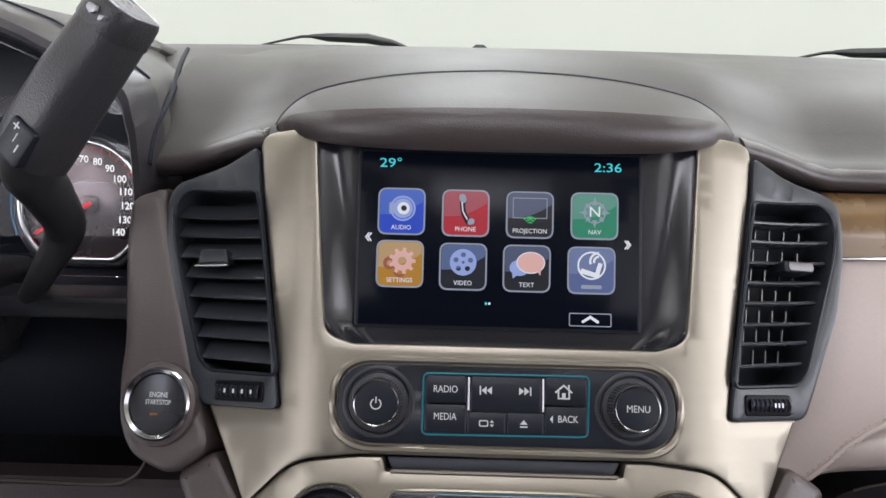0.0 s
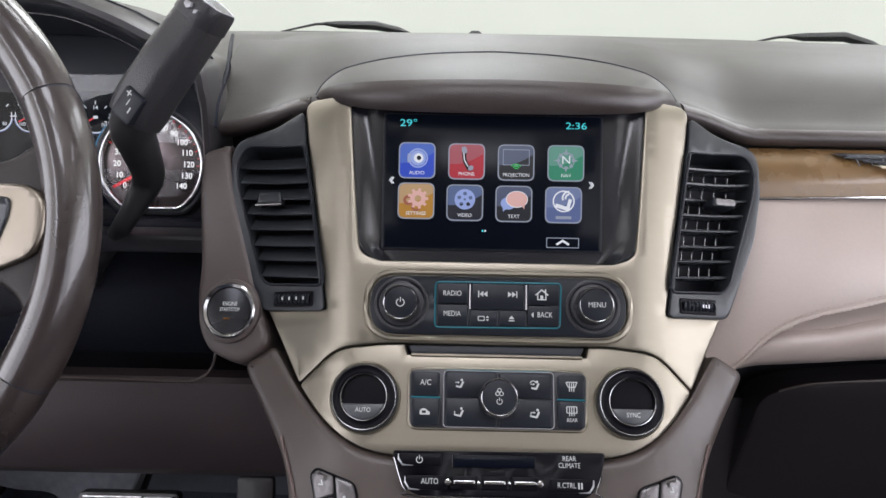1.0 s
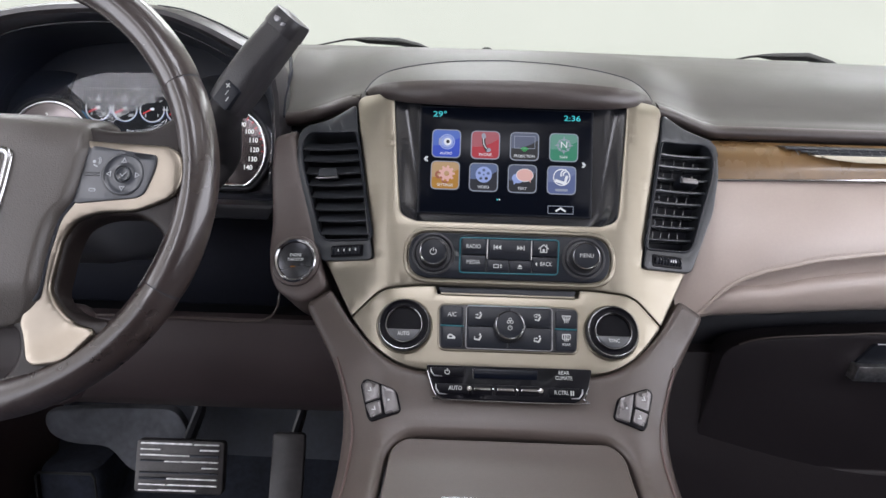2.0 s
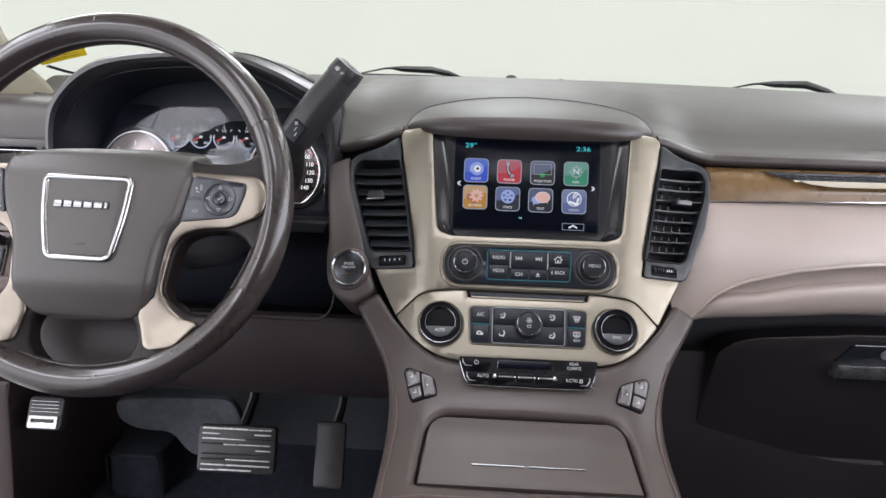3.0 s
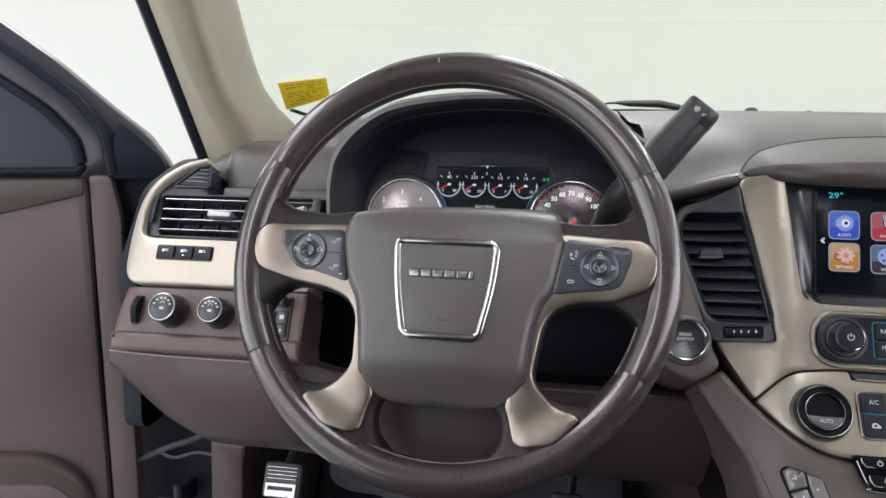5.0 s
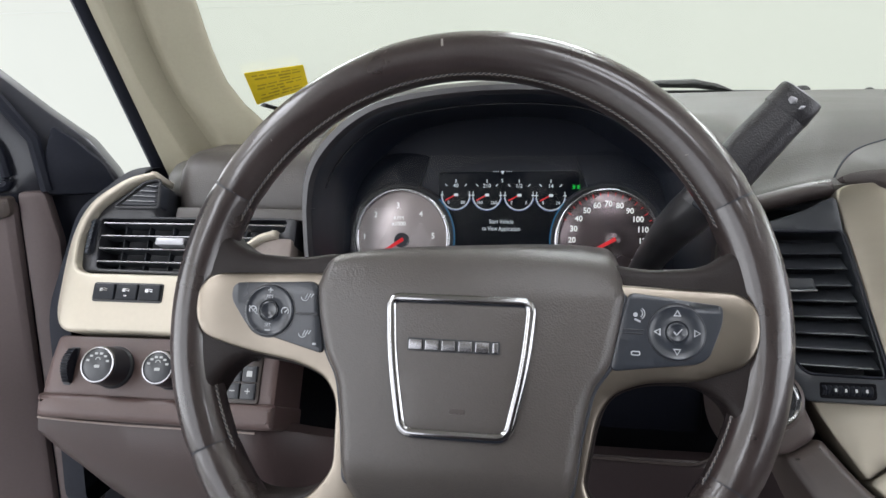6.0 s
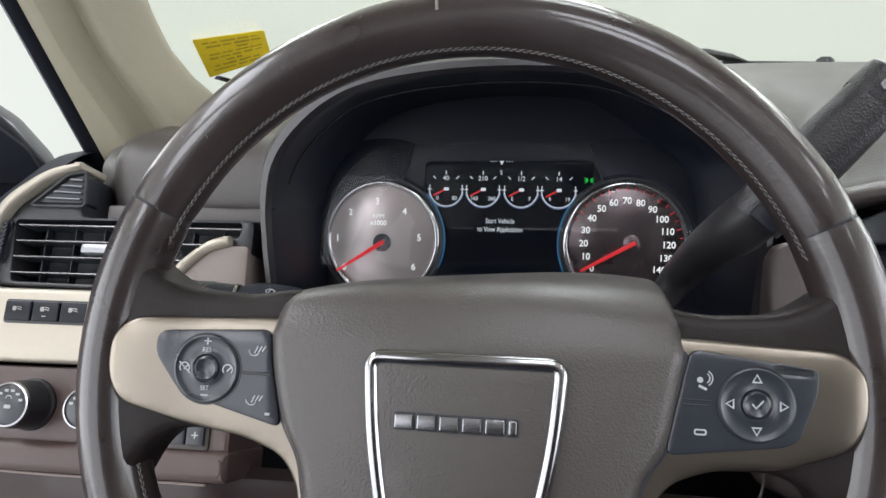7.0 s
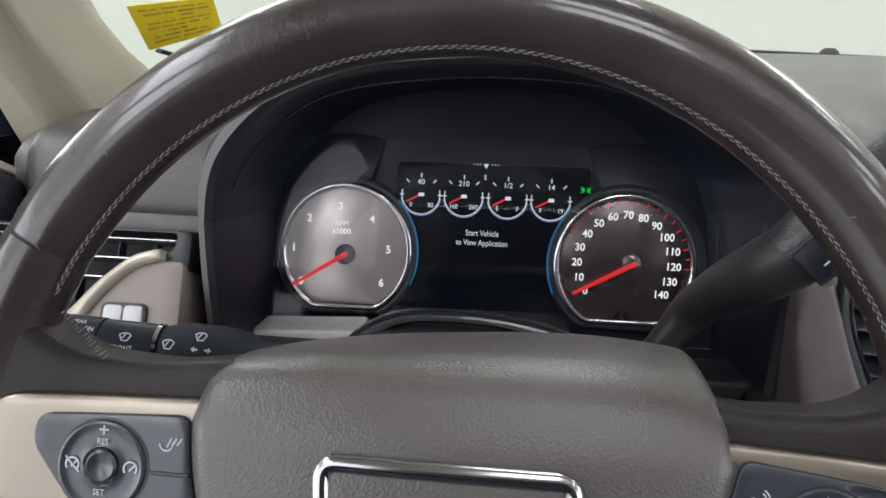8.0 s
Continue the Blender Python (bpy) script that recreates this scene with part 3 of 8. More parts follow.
def pmap(a, b, w):
    return Vector((a, 0.500 - 0.010 * math.sin(math.pi * min(1, max(0, (a - 0.22) / 0.64)) * 0.8) - w - 0.005 + max(0.0, b - 0.668) * 1.2, b + tilt(a) * (0.690 - b) / 0.042))


part("housing", plate(rpoly([(0.286, 0.6835), (0.80, 0.6840), (0.80, 0.672), (0.325, 0.6745)], 0.003), pmap, 0.004, -0.01, 0.001, step=0.018), SHADE, slim)
part("lip", plate(rpoly([(0.314, 0.6752), (0.80, 0.6735), (0.80, 0.6665), (0.36, 0.6680), (0.335, 0.6705)], 0.003), pmap, 0.006, -0.01, 0.0015, step=0.018), CREAM, slim)
for k in range(2):
    part("slat", sweep([tuple(pmap(0.29 + 0.014 * k + 0.5 * i / 12, 0.6812 - 0.0030 * k, 0.0047)) for i in range(13)], 0.0007, n=6), BLACK, slim)
for k in range(46):
    part("fin", sweep([tuple(pmap(0.300 + 0.0106 * k, 0.6822, 0.0040)), tuple(pmap(0.301 + 0.0106 * k, 0.6752, 0.0040))], 0.0006, n=5), VENT, slim)

# glovebox
glove = thing("glovebox", (0.53, 0.56, 0.25), "closed dark brown glovebox with a metal latch handle", "glovebox")


def gmap(a, b, w):
    return Vector((a, 0.555 - w + (b - 0.43) * -0.22 - 0.012 * math.sin(math.pi * (a - 0.25) / 0.6), b))


part("door", plate(rpoly([(0.270, 0.445), (0.300, 0.459), (0.396, 0.472), (0.481, 0.4776), (0.82, 0.484), (0.82, 0.27), (0.255, 0.27)], [0.02, 0.03, 0.03, 0.05, 0.02, 0.02, 0.03]), gmap, 0.008, -0.03, 0.004, step=0.018), LOWER, glove)
# lip in a lighter colour than the door, a painted edge highlight
part("lip", sweep([tuple(gmap(x, z, 0.009)) for x, z in curve2([(0.285, 0.453), (0.300, 0.4595), (0.324, 0.4648), (0.396, 0.4725), (0.481, 0.4781), (0.82, 0.4845)], 6, False)], 0.0012, n=6), CONSOLE, glove)
handle = part("handle", plate(rpoly([(0.418, 0.437), (0.434, 0.463), (0.60, 0.467), (0.60, 0.421), (0.416, 0.419)], 0.003), gmap, 0.012, 0.0, 0.002, step=0.1), PANEL, glove, "black latch handle")
part("pull", plate(rpoly([(0.416, 0.4375), (0.60, 0.4405), (0.60, 0.4195), (0.4145, 0.4175)], 0.002), gmap, 0.024, 0.005, 0.0015, step=0.1), STEEL, handle, "satin metal pull")
part("edge_line", sweep([tuple(gmap(0.436, 0.4635, 0.0125)), tuple(gmap(0.60, 0.4675, 0.0125))], 0.0007, n=6), SILVER, handle)
part("lock", lathe([(0.007, 0.012), (0.007, 0.0135), (0.0055, 0.0140), (0.005, 0.0128)], gmap, 0.478, 0.452, 16), SILVER, handle)
part("knee_panel", slab(0.19, 0.84, 0.57, 0.64, 0.20, 0.43), LOWER, dash, "dark panel under the glovebox")


# ---------------------------------------------------------------- centre stack
def fillet(P, rs, n=6):
    P = [np.array(p, float) for p in P]
    out = [P[0]]
    for i in range(1, len(P) - 1):
        a, b = P[i - 1] - P[i], P[i + 1] - P[i]
        la, lb = np.linalg.norm(a), np.linalg.norm(b)
        d = min(rs[i], la * 0.45, lb * 0.45)
        A, B = P[i] + a / la * d, P[i] + b / lb * d
        out += [(1 - k / n) ** 2 * A + 2 * (k / n) * (1 - k / n) * P[i] + (k / n) ** 2 * B for k in range(n + 1)]
    return np.array(out + [P[-1]])


SIDE = fillet([(0.500, 0.772), (0.405, 0.547), (0.345, 0.447), (0.318, 0.424), (0.250, 0.398), (0.150, 0.372), (-0.25, 0.30)], [0, 0.03, 0.03, 0.02, 0.03, 0.03, 0])
RUN = np.concatenate([[0], np.cumsum(np.linalg.norm(np.diff(SIDE, axis=0), axis=1))])
RUN0 = RUN[np.argmin(np.linalg.norm(SIDE - np.array([0.405, 0.547]), axis=1))]


def along(s):
    s = min(max(s, 0.0), RUN[-1] - 1e-6)
    i = min(max(int(np.searchsorted(RUN, s, side="right")) - 1, 0), len(RUN) - 2)
    f = (s - RUN[i]) / (RUN[i + 1] - RUN[i])
    return SIDE[i] * (1 - f) + SIDE[i + 1] * f


def smap(u, v, w=0.0):
    """The face of the centre stack: u to the right, v up along the face, w out of it; its sides fall away."""
    p = along(RUN0 - v)
    d = along(RUN0 - v - 0.004) - along(RUN0 - v + 0.004)
    d /= np.linalg.norm(d)
    k = max(0.0, abs(u) - 0.105)
    w = w - 0.035 * (1 - math.exp(-(k / 0.06) ** 2))
    return Vector((u, p[0] - d[1] * w, p[1] + d[0] * w))


stack = thing("centre_stack", (0, 0.38, 0.30), "champagne and brown centre stack of the dashboard", "centre console")

# upper champagne frame round the screen
half = [(0.1165, 0.195), (0.156, 0.195), (0.152, 0.165), (0.1395, 0.095), (0.1285, 0.026), (0.1785, 0.0265), (0.1475, -0.0275), (0.1185, -0.0018), (0.082, 0.0024), (0.0, 0.0020)]
inner = [(0.0, 0.0622), (0.088, 0.0640), (0.1045, 0.0690), (0.1085, 0.105)]
outline = both(half)
rr_u = [0.002, 0.012, 0.02, 0.03, 0.003, 0.002, 0.003, 0.012, 0.01]
U = half + [(-x, y) for x, y in reversed(half[:-1])] + [(-x, y) for x, y in reversed(inner[1:])] + inner[1:]
rad = rr_u + [0.0] + rr_u[::-1] + [0.02, 0.020, 0.0] + [0.0, 0.020, 0.02]
part("upper_frame", plate(rpoly(U, rad, 5), smap, 0.0, -0.03, 0.0018, step=0.011), GOLD, stack, "satin champagne frame")
# lower champagne surround of the climate dials
low = [(0.0, -0.0062), (0.066, -0.0062), (0.068, 0.0013), (0.082, 0.0013), (0.1182, -0.0029), (0.1472, -0.0287), (0.1244, -0.0563), (0.1003, -0.0729), (0.0745, -0.0781), (0.0, -0.0781)]
part("lower_frame", plate(rpoly(both(low), [0.0, 0.001, 0.001, 0.01, 0.012, 0.004, 0.02, 0.02, 0.02, 0.0, 0.02, 0.02, 0.02, 0.004, 0.012, 0.01, 0.001, 0.001], 5), smap, 0.0005, -0.03, 0.0022, step=0.011), GOLD, stack, "satin champagne surround")
# slot between them
slot = part("disc_slot", plate(rpoly([(-0.066, 0.0012), (0.066, 0.0012), (0.062, -0.0058), (-0.062, -0.0058)], 0.002), smap, -0.004, -0.02, 0.0005, step=0.02), SHADE, stack, "dark narrow slot")
part("lip", sweep([tuple(smap(u, -0.0062, 0.001)) for u in np.linspace(-0.063, 0.063, 9)], 0.0012, n=6), GOLD, slot)
# brown lower console body
leg = [(0.0, -0.0785), (0.0745, -0.0785), (0.1005, -0.0735), (0.125, -0.0568), (0.149, -0.0300), (0.172, 0.0010), (0.1975, -0.0125), (0.176, -0.048), (0.159, -0.0775), (0.1515, -0.10), (0.147, -0.125), (0.147, -0.158), (0.152, -0.25), (0.156, -0.52), (0.0, -0.52)]
bin_hole = rpoly(both([(0.0, -0.1340), (0.088, -0.1350), (0.1055, -0.150), (0.1115, -0.2215), (0.0, -0.2235)])[:], [0, 0.02, 0.02, 0.006, 0, 0.006, 0.02, 0.02], 5)
part("console_body", plate(rpoly(both(leg), [0, 0.02, 0.02, 0.03, 0.003, 0.006, 0.008, 0.03, 0.03, 0.03, 0.03, 0.03, 0.03, 0.01, 0, 0.01] + [0.03] * 6 + [0.008, 0.006, 0.003, 0.03, 0.02, 0.02], 4), smap, -0.001, -0.11, 0.007, holes=[bin_hole], step=0.009, steps=3), CONSOLE, stack, "taupe moulded console body")
for sx in (-1, 1):
    cord = [(0.159, -0.066), (0.148, -0.095), (0.1385, -0.125), (0.137, -0.160), (0.143, -0.25), (0.146, -0.45)]
    part("piping", sweep([tuple(smap(sx * a, b, -0.0005)) for a, b in curve2(cord, 5, False)], 0.0011, n=6), BROWN, stack)
lid_rows = []
for k, (v, dw) in enumerate([(-0.1380, -0.014), (-0.1380, -0.0048), (-0.1388, -0.0037)] + [(q, -0.0035) for q in np.linspace(-0.1405, -0.2180, 26)] + [(-0.2195, -0.0040), (-0.2200, -0.014)]):
    t = -0.1380 - v
    hw = 0.1012 + 0.007 * t / 0.083 - 0.018 * (1 - math.sqrt(1 - (1 - min(1.0, t / 0.018)) ** 2))
    us = [(-hw, -0.010), (-hw, -0.0012), (-hw + 0.0012, 0.0)] + [(u, 0.0) for u in np.linspace(-hw + 0.003, hw - 0.003, 19)] + [(hw - 0.0012, 0.0), (hw, -0.0012), (hw, -0.010)]
    lid_rows.append([tuple(smap(u, v, min(dw, -0.0035 + q))) for u, q in us])
lid = part("bin_lid", loft(lid_rows), CONSOLE, stack, "closed taupe storage bin lid")
part("bin_shadow_gap", plate(bin_hole, smap, -0.018, -0.024, 0, step=0.006), SHADE, stack)
part("pull_strip", sweep([tuple(smap(u, -0.1945, -0.0030)) for u in np.linspace(-0.056, -0.004, 6)], 0.0009, n=8), DKCHROME, lid, "thin chrome pull")
part("pull_strip", sweep([tuple(smap(u, -0.1945, -0.0030)) for u in np.linspace(0.0, 0.056, 6)], 0.0009, n=8), DKCHROME, lid, "thin chrome pull")
part("tray_edge", sweep([tuple(smap(u, -0.238, -0.001)) for u in np.linspace(-0.13, 0.13, 11)], 0.002, n=8), BROWN, stack)

# ---------------------------------------------------------------- touchscreen
tv = thing("touchscreen", (0, 0.45, 0.60), "lit touchscreen with eight app icons in a glossy black surround", "touchscreen")


def screen_w(v):
    return -0.002 - 0.011 * (0.1795 - v) / 0.1035


def tmap(u, v, w):
    return smap(u, v, w + screen_w(v))


# glossy surround: hollowed cheeks beside the glass and a flat chin
sr = []
for v in np.linspace(0.0622, 0.196, 18):
    edge = 0.1085 + 0.0080 * (v - 0.08) / 0.1
    if v < 0.082:
        edge -= 0.016 * ((0.082 - v) / 0.02) ** 2.2
    row = []
    for s, d in ((1.0, -0.001), (0.988, -0.0025), (0.97, -0.0032), (0.945, -0.0042), (0.92, -0.0058), (0.895, -0.0078), (0.87, -0.0095), (0.845, -0.0104), (0.82, -0.0106), (0.79, -0.0105), (0.4, -0.0105), (0.0, -0.0105)):
        if 0.3 < s < 0.985:
            d = lerp(-0.0045 - 0.006 * step01(1 - s, 0.02, 0.2), d, step01(v, 0.066, 0.092))
        row.append((s * edge, v, d + (screen_w(v) + 0.0095) * step01(1 - s, 0.05, 0.2)))
    full = [(-a, b, c) for a, b, c in row] + row[::-1][1:]
    sr.append([tuple(smap(*q)) for q in full])
part("surround", loft(sr), SATINBLACK, tv, "satin black surround")
SX0, SX1, SY0, SY1 = -0.0880, 0.0805, 0.0760, 0.1795
glass = part("glass", plate(box2(SX0, SY0, SX1, SY1, 0.0015), tmap, 0.0022, -0.002, 0.0006, step=0.03), SCREEN_BLACK, tv, "black display glass")
part("bezel_line", plate(box2(SX0 - 0.0015, SY0 - 0.0015, SX1 + 0.0015, SY1 + 0.0015, 0.002), tmap, 0.0016, -0.002, 0.0005, step=0.03), PANEL, tv)


def imap(cx, cy):
    """A square of one icon: -1 to 1 each way, about its middle."""
    return lambda a, b, w: tmap(SX0 + cx * (SX1 - SX0) + a * 0.0143, SY1 - cy * (SY1 - SY0) + b * 0.0141, 0.0024 + w)


LIT = glow("icon_white", (0.85, 0.88, 0.95), 0.62)
LITBLUE = glow("icon_pale_blue", (0.35, 0.45, 0.85), 0.55)
LITPINK = glow("icon_pink", (0.85, 0.50, 0.47), 0.55)
LITGREEN = glow("icon_green", (0.03, 0.55, 0.12), 0.6)
CYAN = glow("display_cyan", (0.05, 0.62, 0.70), 0.8)
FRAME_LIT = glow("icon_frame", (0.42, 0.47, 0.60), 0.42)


def icon_tile(name, cx, cy, low_col, high_col, txt, label):
    at = imap(cx, cy)
    t = part(name, blob(rect(0, 0, 2.0, 2.0, 0.38, 6), at, 0.0002, 0.0002), FRAME_LIT, glass, label)
    base = glow(name + "_tint", low_col, 0.55)
    part("tile", blob(rect(0, 0, 1.86, 1.86, 0.32, 6), at, 0.0004, 0.0002), base, t)
    hi = glow(name + "_sheen", high_col, 0.55)
    top = rpoly([(0.91, 0.45), (0.91, 0.91), (-0.91, 0.91), (-0.91, -0.15), (-0.3, -0.13), (0.35, 0.10)], [0.05, 0.3, 0.3, 0.05, 0.3, 0.3], 4)
    part("sheen", blob(top, at, 0.0006, 0.0002), hi, t)
    if txt:
        letters(txt, 0.27, at, 0, -0.70, 0.0007, LIT, t, wide=0.98 if len(txt) < 8 else 0.92, bold=0.004)
    return t, at


t, at = icon_tile("audio_icon", 0.150, 0.348, (0.010, 0.065, 0.62), (0.06, 0.15, 0.62), "AUDIO", "blue audio icon")
part("speaker", blob(disc(0.05, 0.12, 0.42, 24), at, 0.0009).join(ring(0.05, 0.12, 0.50, 0.08, at, 0.0009)), LITBLUE, t)
part("cone", blob(disc(0.08, 0.12, 0.26, 20), at, 0.0012), LIT, t)
part("dome", blob(disc(0.10, 0.12, 0.12, 16), at, 0.0015), PANEL, t)
part("magnet", blob(rect(-0.42, 0.12, 0.22, 0.5, 0.08), at, 0.0008), FRAME_LIT, t)
t, at = icon_tile("phone_icon", 0.379, 0.350, (0.48, 0.015, 0.035), (0.42, 0.09, 0.12), "PHONE", "red phone icon")
part("handset", blob(rpoly(curve2([(-0.26, 0.76), (-0.06, 0.78), (0.02, 0.52), (-0.02, 0.38), (0.0, 0.12), (0.10, -0.14), (0.20, -0.24), (0.36, -0.28), (0.34, -0.46), (0.10, -0.52), (-0.08, -0.28), (-0.20, 0.0), (-0.24, 0.3)], 4), 0), at, 0.001), PANEL, t)
part("earpiece", plate(curve2([(-0.26, 0.76), (-0.06, 0.78), (0.02, 0.52), (-0.12, 0.42), (-0.26, 0.52)], 4), at, 0.0013, 0.0011, 0, step=5).join(plate(curve2([(0.20, -0.24), (0.36, -0.28), (0.34, -0.46), (0.12, -0.50), (0.10, -0.34)], 4), at, 0.0013, 0.0011, 0, step=5)), FRAME_LIT, t)
part("gleam", bar(-0.16, 0.42, -0.12, 0.06, 0.05, at, 0.0014).join(bar(-0.12, 0.06, 0.06, -0.26, 0.05, at, 0.0014)), LIT, t)
t, at = icon_tile("projection_icon", 0.608, 0.352, (0.006, 0.007, 0.012), (0.10, 0.12, 0.20), "PROJECTION", "dark projection icon")
part("panel_outline", plate(rect(0, 0.28, 1.45, 0.88, 0.02), at, 0.001, 0.0008, 0, holes=[rect(0, 0.28, 1.38, 0.81, 0.02)], step=5), FRAME_LIT, t)
for k in range(3):
    part("wave", ring(0.0, -0.42, 0.10 + 0.11 * k, 0.055, at, 0.0012, 12, 40, 140), LITGREEN, t)
t, at = icon_tile("navigation_icon", 0.838, 0.350, (0.02, 0.26, 0.15), (0.12, 0.34, 0.27), "NAV", "green navigation icon")
star = Geo()
for k in range(8):
    an = math.pi / 4 * k
    r = 0.66 if k % 2 == 0 else 0.55
    star.join(blob([(0.34 * math.cos(an - 0.3), 0.14 + 0.34 * math.sin(an - 0.3)), (0.34 * math.cos(an + 0.3), 0.14 + 0.34 * math.sin(an + 0.3)), (r * math.cos(an), 0.14 + r * math.sin(an))], at, 0.0009))
part("compass", star.join(ring(0, 0.14, 0.44, 0.05, at, 0.0009)), FRAME_LIT, t)
letters("N", 0.62, at, 0, 0.14, 0.0012, LIT, t, wide=1.1)
t, at = icon_tile("settings_icon", 0.149, 0.652, (0.50, 0.24, 0.025), (0.55, 0.36, 0.18), "SETTINGS", "amber settings icon")
gear = Geo()
for k in range(9):
    an = 2 * math.pi * k / 9
    c, s = math.cos(an), math.sin(an)
    gear.join(blob([(0.1 + 0.34 * c - 0.09 * s, 0.12 + 0.34 * s + 0.09 * c), (0.1 + 0.34 * c + 0.09 * s, 0.12 + 0.34 * s - 0.09 * c), (0.1 + 0.56 * c + 0.07 * s, 0.12 + 0.56 * s - 0.07 * c), (0.1 + 0.56 * c - 0.07 * s, 0.12 + 0.56 * s + 0.07 * c)], at, 0.001))
part("gear", gear.join(ring(0.1, 0.12, 0.30, 0.24, at, 0.001)), LITPINK, t)
part("small_gear", ring(-0.42, 0.02, 0.2, 0.16, at, 0.0008).join(ring(0.0, -0.32, 0.2, 0.12, at, 0.0008)), glow("icon_rust", (0.40, 0.12, 0.07), 0.5), t)
t, at = icon_tile("video_icon", 0.374, 0.660, (0.006, 0.008, 0.02), (0.10, 0.15, 0.32), "VIDEO", "dark blue video icon")
reel = plate(disc(0, 0.18, 0.56, 28), at, 0.001, 0.0007, 0, holes=[disc(0.32 * math.cos(k * 1.2566 + 0.3), 0.18 + 0.32 * math.sin(k * 1.2566 + 0.3), 0.11, 12) for k in range(5)] + [disc(0, 0.18, 0.07, 8)], step=5)
part("reel", reel, LITBLUE, t)
t, at = icon_tile("text_icon", 0.600, 0.662, (0.006, 0.008, 0.015), (0.08, 0.10, 0.18), "TEXT", "dark text message icon")
part("bubble", blob([(-0.30 + 0.42 * math.cos(k * 0.2618), 0.02 + 0.34 * math.sin(k * 0.2618)) for k in range(24)], at, 0.0009).join(blob([(-0.62, -0.1), (-0.35, -0.25), (-0.58, -0.44)], at, 0.0009)), LITBLUE, t)
part("bubble", blob([(0.16 + 0.56 * math.cos(k * 0.2618), 0.24 + 0.42 * math.sin(k * 0.2618)) for k in range(24)], at, 0.0013).join(blob([(0.36, 0.0), (0.60, 0.05), (0.56, -0.30)], at, 0.0013)), LITPINK, t)
part("bubble_rim", plate([(0.16 + 0.60 * math.cos(k * 0.2618), 0.24 + 0.46 * math.sin(k * 0.2618)) for k in range(24)], at, 0.0011, 0.001, 0, step=5), LIT, t)
t, at = icon_tile("service_icon", 0.829, 0.664, (0.10, 0.14, 0.33), (0.17, 0.22, 0.42), "", "grey blue service icon")
part("ring", ring(0, 0.2, 0.56, 0.07, at, 0.001), LIT, t)
part("mark", bar(-0.35, -0.05, 0.22, -0.22, 0.2, at, 0.001).join(bar(0.22, -0.2, 0.34, 0.22, 0.18, at, 0.0012), ring(0.3, 0.38, 0.2, 0.09, at, 0.001, 10, 90, 200), ring(0.3, 0.38, 0.36, 0.09, at, 0.001, 10, 90, 200)), LIT, t)
part("plain_bar", blob(rect(0, -0.70, 0.85, 0.16, 0.04), at, 0.001), FRAME_LIT, t)
letters("29°", 0.0078, tmap, SX0 + 0.108 * 0.1685, SY1 - 0.068 * 0.1035, 0.0026, CYAN, glass, "temperature", 1.30, "cyan temperature readout")
letters("2:36", 0.0076, tmap, SX0 + 0.884 * 0.1685, SY1 - 0.070 * 0.1035, 0.0026, CYAN, glass, "clock", 1.30, "cyan clock readout")
for sx, fx, fy in ((-1, 0.028, 0.500), (1, 0.955, 0.512)):
    g = Geo()
    for k in (0, 1):
        x = SX0 + fx * 0.1685 + k * 0.0014
        y = SY1 - fy * 0.1035
        g.join(bar(x + sx * 0.0005, y, x - sx * 0.0012, y + 0.0022, 0.0008, tmap, 0.0028), bar(x + sx * 0.0005, y, x - sx * 0.0012, y - 0.0022, 0.0008, tmap, 0.0028))
    part("page_arrow", g, LIT, glass)
for fx in (0.458, 0.470):
    part("page_dot", blob(disc(SX0 + fx * 0.1685, SY1 - 0.868 * 0.1035, 0.0008, 10), tmap, 0.0028), CYAN if fx < 0.46 else LIT, glass)
bx = (SX0 + 0.752 * 0.1685, SY1 - 0.985 * 0.1035, SX0 + 0.902 * 0.1685, SY1 - 0.908 * 0.1035)
tab = part("menu_tab", plate(box2(*bx, 0.0008), tmap, 0.0027, 0.0025, 0, holes=[box2(bx[0] + 0.0006, bx[1] + 0.0006, bx[2] - 0.0006, bx[3] - 0.0006, 0.0006)], step=5), FRAME_LIT, glass)
mx, my = (bx[0] + bx[2]) / 2, (bx[1] + bx[3]) / 2
part("arrow", bar(mx - 0.0042, my - 0.001, mx, my + 0.0016, 0.0016, tmap, 0.003).join(bar(mx + 0.0042, my - 0.001, mx, my + 0.0016, 0.0016, tmap, 0.003)), LIT, tab)


# ---------------------------------------------------------------- audio panel
def knob(name, at, u, v, r, h, parent, label, cap=PANEL, ring_mat=DKCHROME, skirt=1.35):
    k = part(name, lathe([(r * skirt, 0.0), (r * skirt, 0.003), (r * skirt * 0.97, 0.0045), (r * 1.12, 0.0048), (r * 1.08, h * 0.55), (r * 1.03, h - 0.003), (r * 1.0, h - 0.0012)], at, u, v, 40, False), BLACK, parent, label)
    part("ring", lathe([(r * 1.02, h - 0.0035), (r * 1.02, h - 0.001), (r * 0.985, h + 0.0002), (r * 0.945, h - 0.0002), (r * 0.935, h - 0.001)], at, u, v, 40, False), ring_mat, k)
    part("cap", lathe([(r * 0.945, h - 0.0012), (r * 0.92, h - 0.0006), (r * 0.6, h - 0.0001), (r * 0.2, h), (0.0001, h)], at, u, v, 40, False), cap, k)
    rib = Geo()
    for i in range(48):
        an = 2 * math.pi * i / 48
        p = [tuple(at(u + r * q * math.cos(an), v + r * q * math.sin(an), z)) for q, z in ((1.115, 0.0055), (1.06, h * 0.8))]
        rib.join(sweep(p, 0.00035, n=4))
    part("knurling", rib, DKCHROME, k)
    return k


def button(at, x0, y0, x1, y1, parent, name="button", material=PANEL, top=0.0055, base=0.001, r=0.0012, bevel=0.0007):
    return part(name, plate(box2(x0, y0, x1, y1, r), at, top, base, bevel, step=0.05), material, parent)


